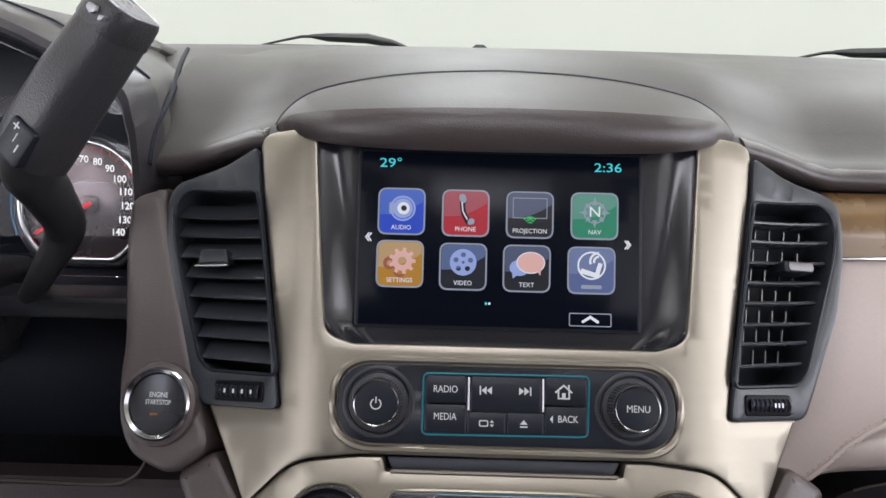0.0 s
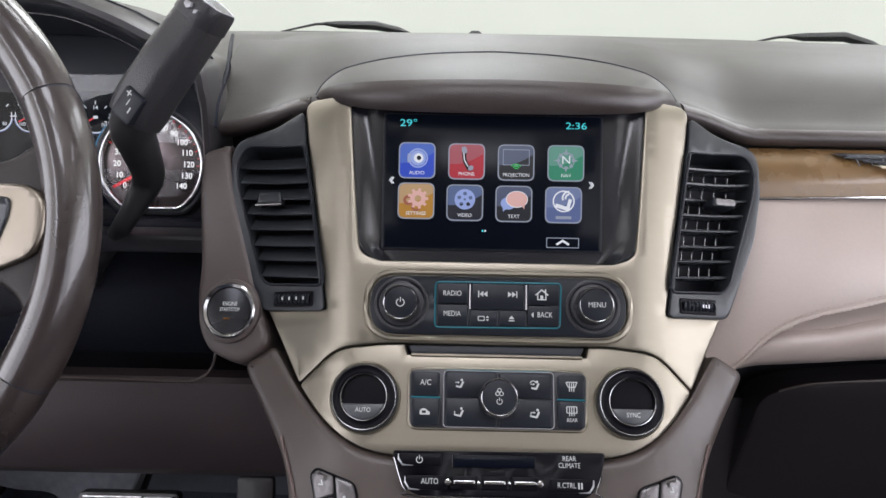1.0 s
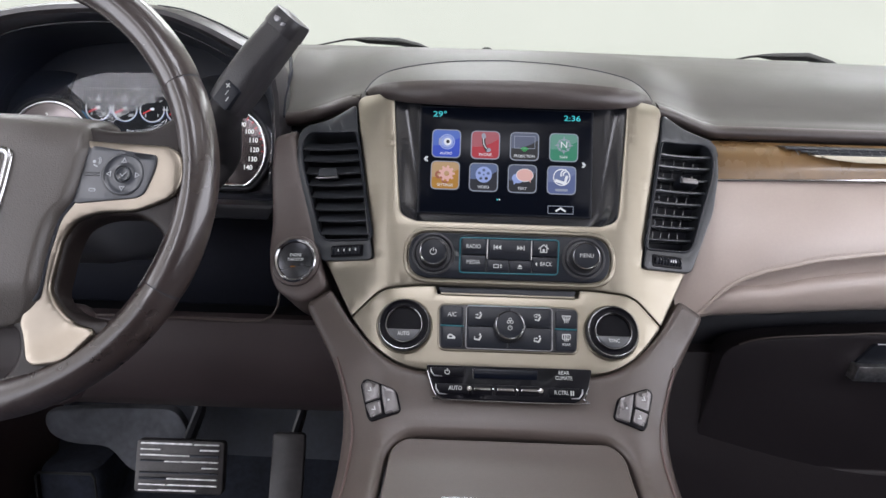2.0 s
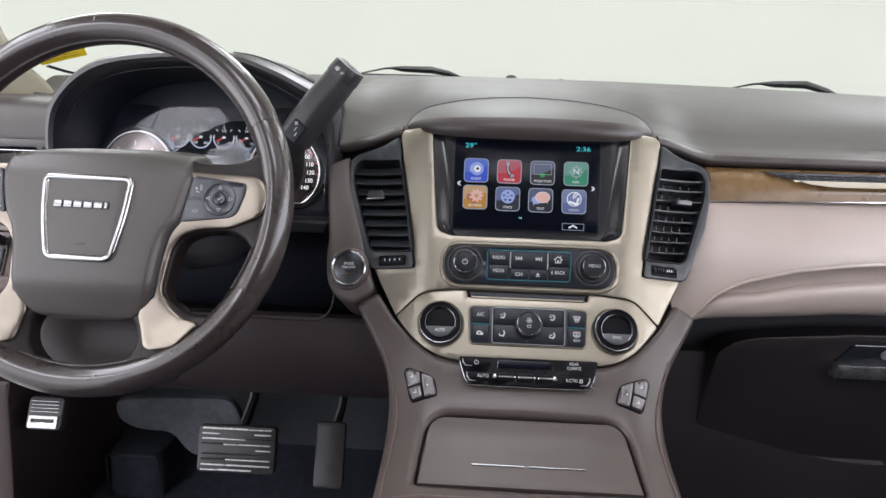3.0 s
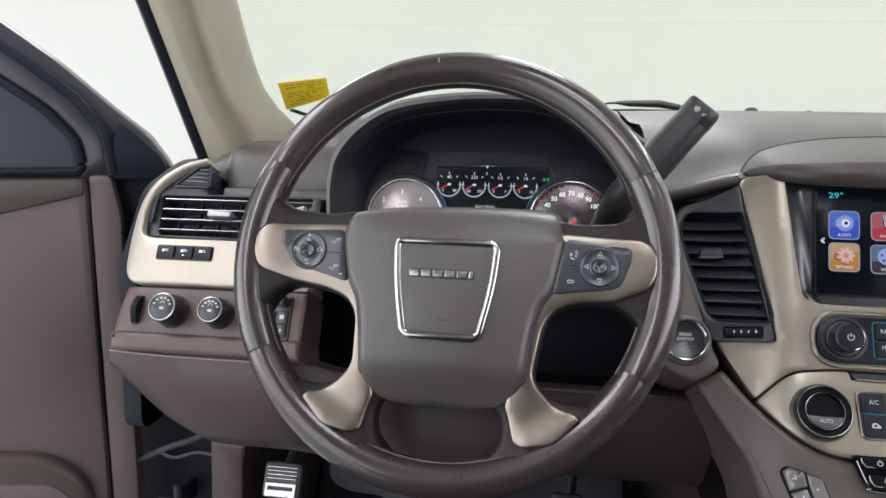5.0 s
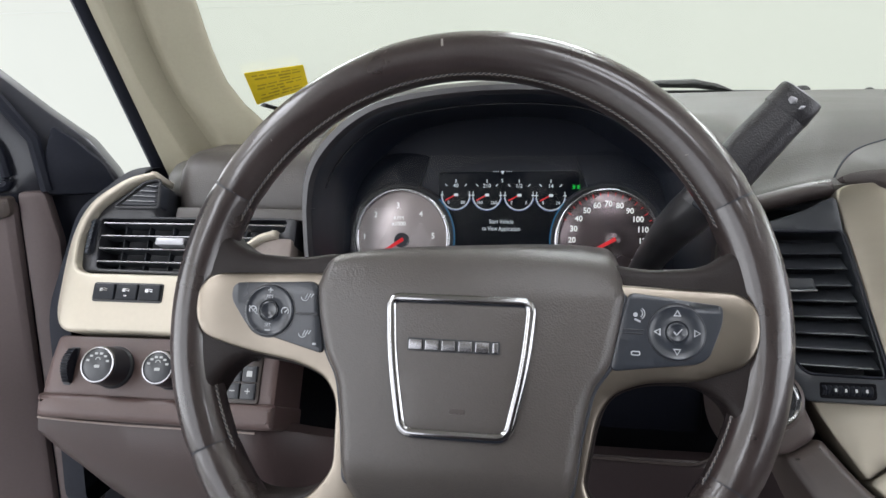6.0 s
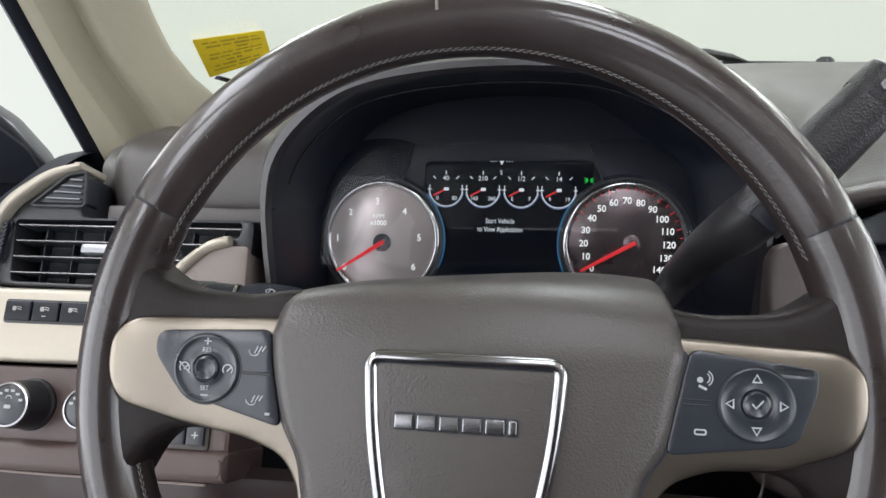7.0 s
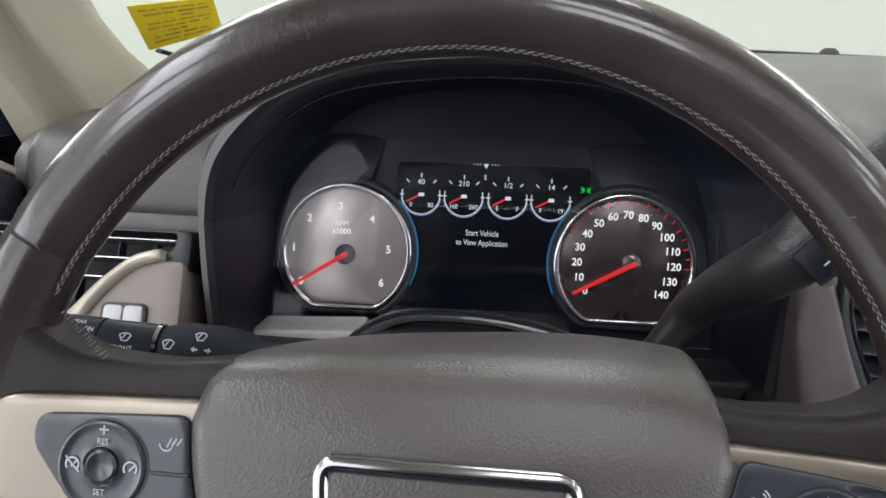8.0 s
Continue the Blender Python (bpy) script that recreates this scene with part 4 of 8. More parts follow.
audio = thing("audio_control_panel", (0, 0.41, 0.56), "dark oval audio control panel with two knobs", "control panel")
stadium = rect(0.0008, 0.0306, 0.1915, 0.0440, 0.0218, 12)
part("backplate", plate(stadium, smap, 0.003, -0.004, 0.0016, step=0.02), PANEL, audio)
lip = [tuple(smap(a, b, 0.0006)) for a, b in resample(rect(0.0008, 0.0306, 0.1975, 0.0500, 0.0248, 12), 0.006)]
part("rim", sweep(lip, 0.0024, True, 8), GOLD, audio, "raised champagne rim")
k1 = knob("power_knob", smap, -0.0712, 0.0312, 0.0125, 0.018, audio, "round black power knob with chrome ring")
part("symbol", ring(-0.0712, 0.0310, 0.0028, 0.0007, smap, 0.0186, 20, 120, 420).join(bar(-0.0712, 0.0318, -0.0712, 0.0345, 0.0007, smap, 0.0186)), WHITE, k1)
k2 = knob("menu_knob", smap, 0.0712, 0.0318, 0.0125, 0.018, audio, "round black menu knob with chrome ring")
letters("MENU", 0.0055, smap, 0.0712, 0.0318, 0.0184, WHITE, k2, wide=0.86)
for cx in (-0.0712, 0.0712):
    part("knob_seat", plate(disc(cx, 0.0314, 0.0205, 36), smap, 0.0040, 0.002, 0.0006, holes=[disc(cx, 0.0314, 0.0178, 36)], step=0.05), BLACK, audio)
out = rpoly([(-0.0462, 0.0142), (0.0465, 0.0150), (0.0478, 0.0485), (-0.0462, 0.0482)], 0.0035, 5)
part("light_line", sweep([tuple(smap(a, b, 0.0036)) for a, b in resample(out, 0.01)], 0.0006, True, 6), TEAL, audio, "thin teal light line round the buttons")
inset = rpoly([(-0.0453, 0.0149), (0.0457, 0.0157), (0.0469, 0.0477), (-0.0453, 0.0475)], 0.003, 5)
part("button_bed", plate(inset, smap, 0.0036, 0.002, 0.0004, step=0.03), SHADE, audio)
b = button(smap, -0.0449, 0.0318, -0.0216, 0.0471, audio)
letters("RADIO", 0.0055, smap, -0.0335, 0.0394, 0.0056, WHITE, b, wide=0.82)
b = button(smap, -0.0449, 0.0154, -0.0216, 0.0311, audio)
letters("MEDIA", 0.0055, smap, -0.0335, 0.0243, 0.0056, WHITE, b, wide=0.80)
seek = button(smap, -0.0193, 0.0279, 0.0203, 0.0471, audio, "seek_button")
for sx, x in ((-1, -0.0105), (1, 0.0110)):
    g = Geo()
    for k in range(2):
        c = x + sx * (0.0013 - 0.0030 * k) * 1.0
        g.join(blob([(c + sx * 0.0014, 0.0394), (c - sx * 0.0014, 0.0394 + 0.0022), (c - sx * 0.0014, 0.0394 - 0.0022)], smap, 0.0058))
    g.join(bar(x + sx * 0.0034, 0.0374, x + sx * 0.0034, 0.0414, 0.0008, smap, 0.0058))
    part("symbol", g, WHITE, seek)
for x in (-0.0204, 0.0214):
    part("chrome_bar", sweep([tuple(smap(x, v, 0.0050)) for v in (0.0283, 0.037, 0.0466)], 0.0007, n=8), SILVER, audio)
b = button(smap, -0.0205, 0.0155, 0.0004, 0.0272, audio)
part("symbol", plate(rect(-0.0118, 0.0212, 0.0052, 0.0036, 0.001), smap, 0.0058, 0.0054, 0, holes=[rect(-0.0118, 0.0212, 0.0040, 0.0024, 0.0008)], step=1).join(blob([(-0.0083, 0.0217), (-0.0061, 0.0217), (-0.0072, 0.0232)], smap, 0.0058), blob([(-0.0083, 0.0207), (-0.0061, 0.0207), (-0.0072, 0.0192)], smap, 0.0058)), WHITE, b)
b = button(smap, 0.0011, 0.0156, 0.0216, 0.0273, audio)
part("symbol", blob([(0.0085, 0.0211), (0.0127, 0.0211), (0.0106, 0.0236)], smap, 0.0058).join(bar(0.0089, 0.0198, 0.0123, 0.0198, 0.0008, smap, 0.0058)), WHITE, b)
b = button(smap, 0.0224, 0.0320, 0.0462, 0.0473, audio)
part("symbol", bar(0.0286, 0.0395, 0.0330, 0.0432, 0.0009, smap, 0.0058).join(bar(0.0374, 0.0395, 0.0330, 0.0432, 0.0009, smap, 0.0058), bar(0.0358, 0.0414, 0.0358, 0.0432, 0.0009, smap, 0.0058), bar(0.0300, 0.0362, 0.0300, 0.0398, 0.0008, smap, 0.0058), bar(0.0360, 0.0362, 0.0360, 0.0398, 0.0008, smap, 0.0058), bar(0.0300, 0.0360, 0.0360, 0.0360, 0.0008, smap, 0.0058), plate(box2(0.0320, 0.0360, 0.0340, 0.0390, 0.0002), smap, 0.0058, 0.0054, 0, step=1)), WHITE, b)
b = button(smap, 0.0224, 0.0162, 0.0460, 0.0313, audio)
letters("BACK", 0.0055, smap, 0.0352, 0.0245, 0.0056, WHITE, b, wide=0.80)
part("symbol", blob([(0.0252, 0.0245), (0.0268, 0.0266), (0.0268, 0.0224)], smap, 0.0058), WHITE, b)

# ---------------------------------------------------------------- climate panel and dials
clim = thing("climate_control_panel", (0, 0.38, 0.50), "dark climate control panel with a round fan knob", "control panel")
cl_out = rpoly([(-0.0628, -0.0585), (0.0634, -0.0585), (0.0658, -0.0178), (0.040, -0.0165), (-0.040, -0.0165), (-0.0640, -0.0172)], [0.006, 0.006, 0.006, 0.01, 0.01, 0.006], 5)
part("backplate", plate(cl_out, smap, 0.0035, -0.004, 0.0012, step=0.02), BLACK, clim)
part("rim", sweep([tuple(smap(a, b, 0.0010)) for a, b in resample(cl_out, 0.006)], 0.0016, True, 8), GOLD, clim)


def seat_mark(x, y, arrows):
    g = blob(disc(x + 0.0014, y + 0.0030, 0.0009, 10), smap, 0.0063)
    g.join(bar(x + 0.0022, y + 0.0012, x + 0.0008, y - 0.0018, 0.0014, smap, 0.0063), bar(x + 0.0004, y - 0.0021, x - 0.0022, y - 0.0016, 0.0012, smap, 0.0063))
    if arrows & 1:
        g.join(bar(x - 0.0030, y + 0.0012, x - 0.0008, y + 0.0012, 0.0006, smap, 0.0063), blob([(x - 0.0002, y + 0.0012), (x - 0.0014, y + 0.0021), (x - 0.0014, y + 0.0003)], smap, 0.0063))
    if arrows & 2:
        g.join(bar(x - 0.0034, y + 0.0008, x - 0.0034, y - 0.0012, 0.0006, smap, 0.0063), blob([(x - 0.0034, y - 0.0022), (x - 0.0043, y - 0.0010), (x - 0.0025, y - 0.0010)], smap, 0.0063))
    if arrows & 4:
        g.join(ring(x - 0.0014, y + 0.0012, 0.0024, 0.0006, smap, 0.0063, 10, 20, 160))
    return g


b = button(smap, -0.0625, -0.0364, -0.0412, -0.0186, clim, r=0.003)
letters("A/C", 0.0058, smap, -0.0516, -0.0268, 0.0056, WHITE, b, wide=0.85)
b = button(smap, -0.0617, -0.0570, -0.0412, -0.0378, clim, r=0.003)
part("symbol", plate(rpoly([(-0.0555, -0.0495), (-0.0482, -0.0495), (-0.0482, -0.0475), (-0.0500, -0.0466), (-0.0512, -0.0452), (-0.0540, -0.0452), (-0.0555, -0.0470)], 0.0006, 2), smap, 0.0058, 0.0054, 0, holes=[rect(-0.0525, -0.0475, 0.003, 0.0018, 0.0005)], step=1), WHITE, b)
b = button(smap, 0.0438, -0.0366, 0.0640, -0.0192, clim, r=0.003)
part("symbol", plate(rpoly([(0.0495, -0.0243), (0.0582, -0.0243), (0.0566, -0.0286), (0.0511, -0.0286)], 0.0006, 2), smap, 0.0058, 0.0054, 0, holes=[rpoly([(0.0504, -0.0250), (0.0573, -0.0250), (0.0561, -0.0279), (0.0516, -0.0279)], 0.0004, 2)], step=1).join(*[bar(0.0522 + 0.0016 * k, -0.0310, 0.0522 + 0.0016 * k, -0.0256, 0.0006, smap, 0.0060) for k in range(3)]), WHITE, b)
b = button(smap, 0.0436, -0.0572, 0.0630, -0.0380, clim, r=0.003)
part("symbol", plate(rect(0.0535, -0.0442, 0.0078, 0.0050, 0.0008), smap, 0.0058, 0.0054, 0, holes=[rect(0.0535, -0.0442, 0.0065, 0.0038, 0.0006)], step=1).join(*[bar(0.0518 + 0.0016 * k, -0.0482, 0.0518 + 0.0016 * k, -0.0425, 0.0006, smap, 0.0060) for k in range(3)]), WHITE, b)
letters("REAR", 0.0036, smap, 0.0535, -0.0515, 0.0056, WHITE, b, wide=0.9)
for x0, x1 in ((-0.0622, -0.0408), (0.0432, 0.0636)):
    part("light_line", sweep([tuple(smap(x0, -0.0371, 0.005)), tuple(smap(x1, -0.0373, 0.005))], 0.0006, n=6), TEAL, clim, "thin teal light line")
mid = rpoly([(-0.0385, -0.0578), (0.0405, -0.0578), (0.0410, -0.0178), (-0.0385, -0.0178)], 0.003, 4)
part("mode_panel", plate(mid, smap, 0.0045, 0.001, 0.0006, step=0.05), SHADE, clim)
part("light_line", sweep([tuple(smap(a, b, 0.0050)) for a, b in resample(mid, 0.01)], 0.00045, True, 6), SILVER, clim)
part("light_line", sweep([tuple(smap(u, -0.0176, 0.0048)) for u in np.linspace(-0.037, 0.039, 9)], 0.0006, n=6), TEAL, clim)
for x0, x1, y0, y1, cx, cy, ar in ((-0.0377, 0.0002, -0.0369, -0.0186, -0.027, -0.0275, 1), (-0.0377, 0.0002, -0.0570, -0.0376, -0.027, -0.0478, 2), (0.0010, 0.0398, -0.0369, -0.0186, 0.0275, -0.0278, 5), (0.0010, 0.0398, -0.0570, -0.0376, 0.0275, -0.0478, 3)):
    b = button(smap, x0, y0, x1, y1, clim, "mode_button", top=0.0060, r=0.0025)
    part("symbol", seat_mark(cx, cy, ar), WHITE, b)
fan = knob("fan_knob", smap, 0.0008, -0.0372, 0.0130, 0.0175, clim, "round black fan speed knob", PANEL, DKCHROME, 1.30)
g = Geo()
for k in range(3):
    an = radians(90 + 120 * k)
    g.join(ring(0.0008 + 0.0016 * math.cos(an), -0.0340 + 0.0016 * math.sin(an), 0.0013, 0.0005, smap, 0.0181, 12))
part("symbol", g.join(ring(0.0008, -0.0402, 0.0019, 0.0005, smap, 0.0181, 14, 120, 420), bar(0.0008, -0.0396, 0.0008, -0.0378, 0.0005, smap, 0.0181)), WHITE, fan)


def temp_dial(u, txt):
    d = thing("temperature_dial", tuple(smap(u, -0.0385, 0)), "round black temperature dial with chrome ring", "dial", "temperature dials")
    v = -0.0382
    part("bezel", lathe([(0.0262, 0.0), (0.0262, 0.0022), (0.0252, 0.0034), (0.0240, 0.0030)], smap, u, v, 48, False), GOLD, d)
    part("grip", lathe([(0.0240, 0.0), (0.0240, 0.0085), (0.0236, 0.0098), (0.0232, 0.0103)], smap, u, v, 48, False), BLACK, d)
    part("edge_ring", lathe([(0.0233, 0.0102), (0.0230, 0.0107), (0.0225, 0.0106), (0.0222, 0.0101)], smap, u, v, 48, False), DKCHROME, d, "thin smoked chrome edge")
    part("collar", lathe([(0.0223, 0.0102), (0.0210, 0.0092), (0.0190, 0.0090), (0.0176, 0.0098), (0.0169, 0.0108)], smap, u, v, 48, False), GLOSS, d, "hollowed glossy black collar")
    part("ring", lathe([(0.0170, 0.0107), (0.0167, 0.0113), (0.0162, 0.0111), (0.0160, 0.0085)], smap, u, v, 48, False), DKCHROME, d, "smoked chrome ring")
    part("window", lathe([(0.0162, 0.0060), (0.0160, 0.0078), (0.010, 0.0080), (0.0001, 0.0080)], smap, u, v, 48, False), GLOSS, d, "dark display window")
    part("push_face", plate(disc(u, v, 0.0157, 24, 198, 342), smap, 0.0108, 0.006, 0.0008, step=0.05), VENT, d, "grey push face")
    letters(txt, 0.0047, smap, u, v - 0.0092, 0.0111, WHITE, d, wide=0.84)
    ribs = Geo()
    for i in range(56):
        an = 2 * math.pi * i / 56
        ribs.join(sweep([tuple(smap(u + 0.0241 * math.cos(an), v + 0.0241 * math.sin(an), z)) for z in (0.0030, 0.0084)], 0.0004, n=4))
    part("knurling", ribs, PANEL, d)


temp_dial(-0.0955, "AUTO")
temp_dial(0.0960, "SYNC")

# ---------------------------------------------------------------- rear climate panel
rear = thing("rear_climate_panel", (0, 0.36, 0.45), "glossy black rear climate panel with chrome rocker strip", "control panel")


def flat_face(v0):
    """A flat plane that lies on the stack at v0."""
    p, q = smap(0, v0, 0), smap(0, v0 + 0.004, 0)
    up = (q - p).normalized()
    return lambda u, v, w: p + Vector((u, 0, 0)) + up * (v - v0) + Vector((0, -up.z, up.y)) * (w + 0.0045)


rmap = flat_face(-0.089)
rc_out = rpoly([(-0.0740, -0.0742), (0.0760, -0.0735), (0.0712, -0.0935), (0.0625, -0.1045), (-0.0565, -0.1045), (-0.0668, -0.0965)], [0.003, 0.003, 0.008, 0.008, 0.008, 0.008], 4)
part("backplate", plate(rc_out, rmap, 0.0034, -0.010, 0.0016, step=0.02), GLOSS, rear)
part("rim", sweep([tuple(rmap(a, b, 0.0022)) for a, b in curve2([(-0.0722, -0.0790), (-0.0668, -0.0950), (-0.0630, -0.1010), (-0.0565, -0.1043), (0.0625, -0.1043), (0.0680, -0.1000), (0.0722, -0.0890)], 5, False)], 0.0007, n=6), DKCHROME, rear)


def glossy_button(x0, y0, x1, y1, left):
    b = part("button", plate(box2(x0, y0, x1, y1, 0.0012), rmap, 0.0046, 0.001, 0.0006, step=0.05), GLOSS, rear)
    e = x0 if left else x1
    s = 1 if left else -1
    part("bright_edge", sweep([tuple(rmap(*q, 0.0044)) for q in ((e - s * 0.0004, y1 - 0.0005), (e, (y0 + y1) / 2), (e + s * 0.0028, y0 + 0.0004), (e + s * 0.010, y0))], [0.0004, 0.0008, 0.0008, 0.0003], n=6), SILVER, b)
    return b


b = glossy_button(-0.0690, -0.0842, -0.0392, -0.0760, True)
part("symbol", ring(-0.0545, -0.0803, 0.0021, 0.0006, rmap, 0.0050, 16, 120, 420).join(bar(-0.0545, -0.0796, -0.0545, -0.0776, 0.0006, rmap, 0.0050)), WHITE, b)
b = glossy_button(-0.0640, -0.1000, -0.0348, -0.0906, True)
letters("AUTO", 0.0054, rmap, -0.0470, -0.0945, 0.0048, WHITE, b, wide=0.80, bold=0.0001)
part("display_window", plate(box2(-0.0310, -0.0848, 0.0262, -0.0765, 0.001), rmap, 0.0038, 0.002, 0.0002, step=0.05), SCREEN_BLACK, rear)
part("window_edge", sweep([tuple(rmap(-0.0314, -0.0850 + 0.0085 * k, 0.0037)) for k in (0, 1)], 0.0004, n=6), DKCHROME, rear)
letters("REAR", 0.0048, rmap, 0.0500, -0.0778, 0.0036, WHITE, rear, wide=0.86, bold=0.0001)
letters("CLIMATE", 0.0048, rmap, 0.0500, -0.0824, 0.0036, WHITE, rear, wide=0.80, bold=0.0001)
b = glossy_button(0.0362, -0.1002, 0.0660, -0.0912, False)
letters("R.CTRL", 0.0050, rmap, 0.0475, -0.0955, 0.0048, WHITE, b, wide=0.80, bold=0.0001)
part("symbol", bar(0.0560, -0.0972, 0.0560, -0.0940, 0.0010, rmap, 0.0050).join(bar(0.0580, -0.0972, 0.0580, -0.0940, 0.0010, rmap, 0.0050)), WHITE, b)
for k in range(3):
    x = -0.0240 + 0.0210 * k
    rk = part("rocker", plate(box2(x - 0.0085, -0.0995, x + 0.0105, -0.0905, 0.0015), rmap, 0.0042, 0.002, 0.0008, step=0.05), GLOSS, rear)
    part("chrome_strip", plate(box2(x - 0.0064, -0.0958, x + 0.0084, -0.0934, 0.0004), rmap, 0.0054, 0.003, 0.0006, step=0.05), CHROME, rk)
for k, r in enumerate((0.0030, 0.0014, 0.0014, 0.0030)):
    part("chrome_node", lathe([(r, 0.002), (r, 0.0055), (r * 0.7, 0.0068), (r * 0.3, 0.0070)], rmap, -0.0345 + 0.0212 * k, -0.0947, 14), CHROME, rear)


# ---------------------------------------------------------------- seat heater switches
def seat_switch(sx):
    o = [(-0.1335, -0.0920), (-0.1285, -0.0868), (-0.0995, -0.0968), (-0.0938, -0.1165), (-0.1205, -0.1255), (-0.1245, -0.1215)]
    o = [(-sx * a, b) for a, b in o]
    d = thing("seat_heater_switch", tuple(smap(sx * 0.114, -0.105, 0)), "grey three-part heated seat switch set in the console", "switch", "seat heater switches")
    part("surround", plate(rpoly(o, 0.005, 4), smap, 0.0015, -0.006, 0.0010, step=0.005), GLOSS, d)
    ins = [(-0.1308, -0.0928), (-0.1268, -0.0893), (-0.1158, -0.0930), (-0.1143, -0.1042), (-0.1270, -0.1080)]
    lowb = [(-0.1264, -0.1108), (-0.1142, -0.1070), (-0.1114, -0.1186), (-0.1205, -0.1220)]
    rt = [(-0.1132, -0.0940), (-0.1012, -0.0984), (-0.0966, -0.1153), (-0.1080, -0.1186), (-0.1112, -0.1060)]
    for nm, q in (("heater_button", ins), ("heater_button", lowb), ("cooler_button", rt)):
        mid_ = sum((Vector(p) for p in q), Vector((0, 0))) / len(q)
        q = [tuple(mid_ + (Vector(p) - mid_) * 1.09) for p in q]
        bt = part(nm, plate(rpoly([(-sx * a, b) for a, b in q], 0.0018, 3), smap, 0.0040, 0.0, 0.0016, step=0.004), SWITCH, d)
        c = sum((Vector(p) for p in q), Vector((0, 0))) / len(q)
        if nm == "heater_button":
            part("symbol", bar(-sx * c.x - 0.0002, c.y + 0.0018, -sx * c.x + 0.0006, c.y - 0.0008, 0.0010, smap, 0.0046).join(bar(-sx * c.x + 0.0006, c.y - 0.0010, -sx * c.x - 0.0020, c.y - 0.0008, 0.0009, smap, 0.0046)), WHITE, bt)
        else:
            part("symbol", blob(disc(-sx * c.x, c.y, 0.0010, 10), smap, 0.0046), WHITE, bt)


SWITCH = mat("satin_grey_switch", (0.15, 0.142, 0.145), 0.30, metal=0.4, var=0.08, var_scale=60, spec=0.6)
seat_switch(-1)
seat_switch(1)


# ---------------------------------------------------------------- centre air vents
VENTBODY = mat("charcoal_vent_housing", (0.030, 0.034, 0.040), 0.32, var=0.1, grain=0.1, grain_scale=900, cells=True)
BLADE = mat("grey_vent_blade", (0.060, 0.064, 0.072), 0.26, var=0.1, spec=0.9)
def centre_vent(sx):
    d = thing("air_vent", tuple(smap(sx * 0.17, 0.04, 0)), "tall black centre air vent with slats and thumbwheel", "air vent", "dashboard air vents")
    at = lambda a, b, w: smap(sx * a, b, w)
    house = [(0.1555, 0.187), (0.1800, 0.175), (0.2080, 0.1665), (0.2135, 0.1620), (0.2165, 0.1535), (0.2165, 0.127), (0.2095, 0.0892), (0.1900, 0.0400), (0.1835, 0.0258), (0.1295, 0.0248), (0.1405, 0.092), (0.1525, 0.160)]
    mouth = [(0.1540, 0.1570), (0.2045, 0.1605), (0.2120, 0.1470), (0.2095, 0.1262), (0.1975, 0.0886), (0.1860, 0.0530), (0.1795, 0.0462), (0.1340, 0.0445), (0.1325, 0.0500), (0.1415, 0.0924), (0.1490, 0.1344)]
    mouth_r = rpoly(mouth, [0.004, 0.008, 0.01, 0.02, 0.02, 0.008, 0.006, 0.004, 0.005, 0.02, 0.02], 4)
    part("housing", plate(rpoly(house, 0.006, 4), at, 0.003, -0.05, 0.002, holes=[mouth_r], step=0.014), VENTBODY, d)
    part("mouth", plate(mouth_r, at, -0.032, -0.04, 0, step=0.05), SHADE, d)
    part("lip", sweep([tuple(at(a, b, 0.003)) for a, b in resample(mouth_r, 0.008)], 0.0011, True, 6), PANEL, d)

    def span(v):
        xs = []
        for i in range(len(mouth)):
            (x0, y0), (x1, y1) = mouth[i - 1], mouth[i]
            if (y0 > v) != (y1 > v):
                xs.append(x0 + (x1 - x0) * (v - y0) / (y1 - y0))
        return min(xs) + 0.001, max(xs) - 0.001

    vs = [0.0560, 0.0692, 0.0811, 0.0943, 0.1070, 0.1196, 0.1331, 0.1455]
    for v in vs:
        a, b = span(v)
        if sx < 0:
            # closed, tilted blades
            rws = [[tuple(at(lerp(a, b, s), v + dv + 0.003 * s, dw)) for s in (0, 0.25, 0.5, 0.75, 1)] for dv, dw in ((0.0060, -0.0150), (-0.0030, -0.0050), (-0.0044, -0.0028), (-0.0052, -0.0022), (-0.0058, -0.0032), (-0.0050, -0.0065), (0.0050, -0.0165))]
        else:
            rws = [[tuple(at(lerp(a, b, s), v + dv + 0.0033 * s, dw)) for s in (0, 0.25, 0.5, 0.75, 1)] for dv, dw in ((-0.0010, -0.020), (-0.0012, -0.0034), (-0.0006, -0.0022), (0.0004, -0.0018), (0.0012, -0.0026), (0.0010, -0.020))]
        part("slat", loft(rws, close_rows=True), VENT if sx < 0 else BLADE, d)
    if sx > 0:
        for k in range(4):
            for i, v in enumerate(vs[:-1]):
                a, b = span(v + 0.006)
                u = lerp(a, b, 0.18 + 0.185 * k)
                part("fin", sweep([tuple(at(u, v + 0.002, -0.014)), tuple(at(u + 0.001, v + 0.0105, -0.014))], (0.0007, 0.004), n=6), BLADE, d)
        tab = part("tab", plate(rect(0.181, 0.1178, 0.0215, 0.0072, 0.002), at, 0.010, -0.01, 0.002, step=0.05), PANEL, d, "vent direction tab")
        part("chrome_end", plate(rect(0.182, 0.1178, 0.0180, 0.0056, 0.0024), at, 0.0112, 0.009, 0.001, step=0.05), SWITCH, tab)
    else:
        tab = part("tab", plate(rpoly([(0.171, 0.1112), (0.1935, 0.1112), (0.1920, 0.1215), (0.173, 0.1215)], 0.002), at, 0.003, -0.01, 0.002, step=0.05), VENTBODY, d, "vent direction tab")
        part("chrome_end", sweep([tuple(at(a, 0.1106, 0.0034)) for a in (0.171, 0.182, 0.1935)], 0.0010, n=8), DKCHROME, tab)
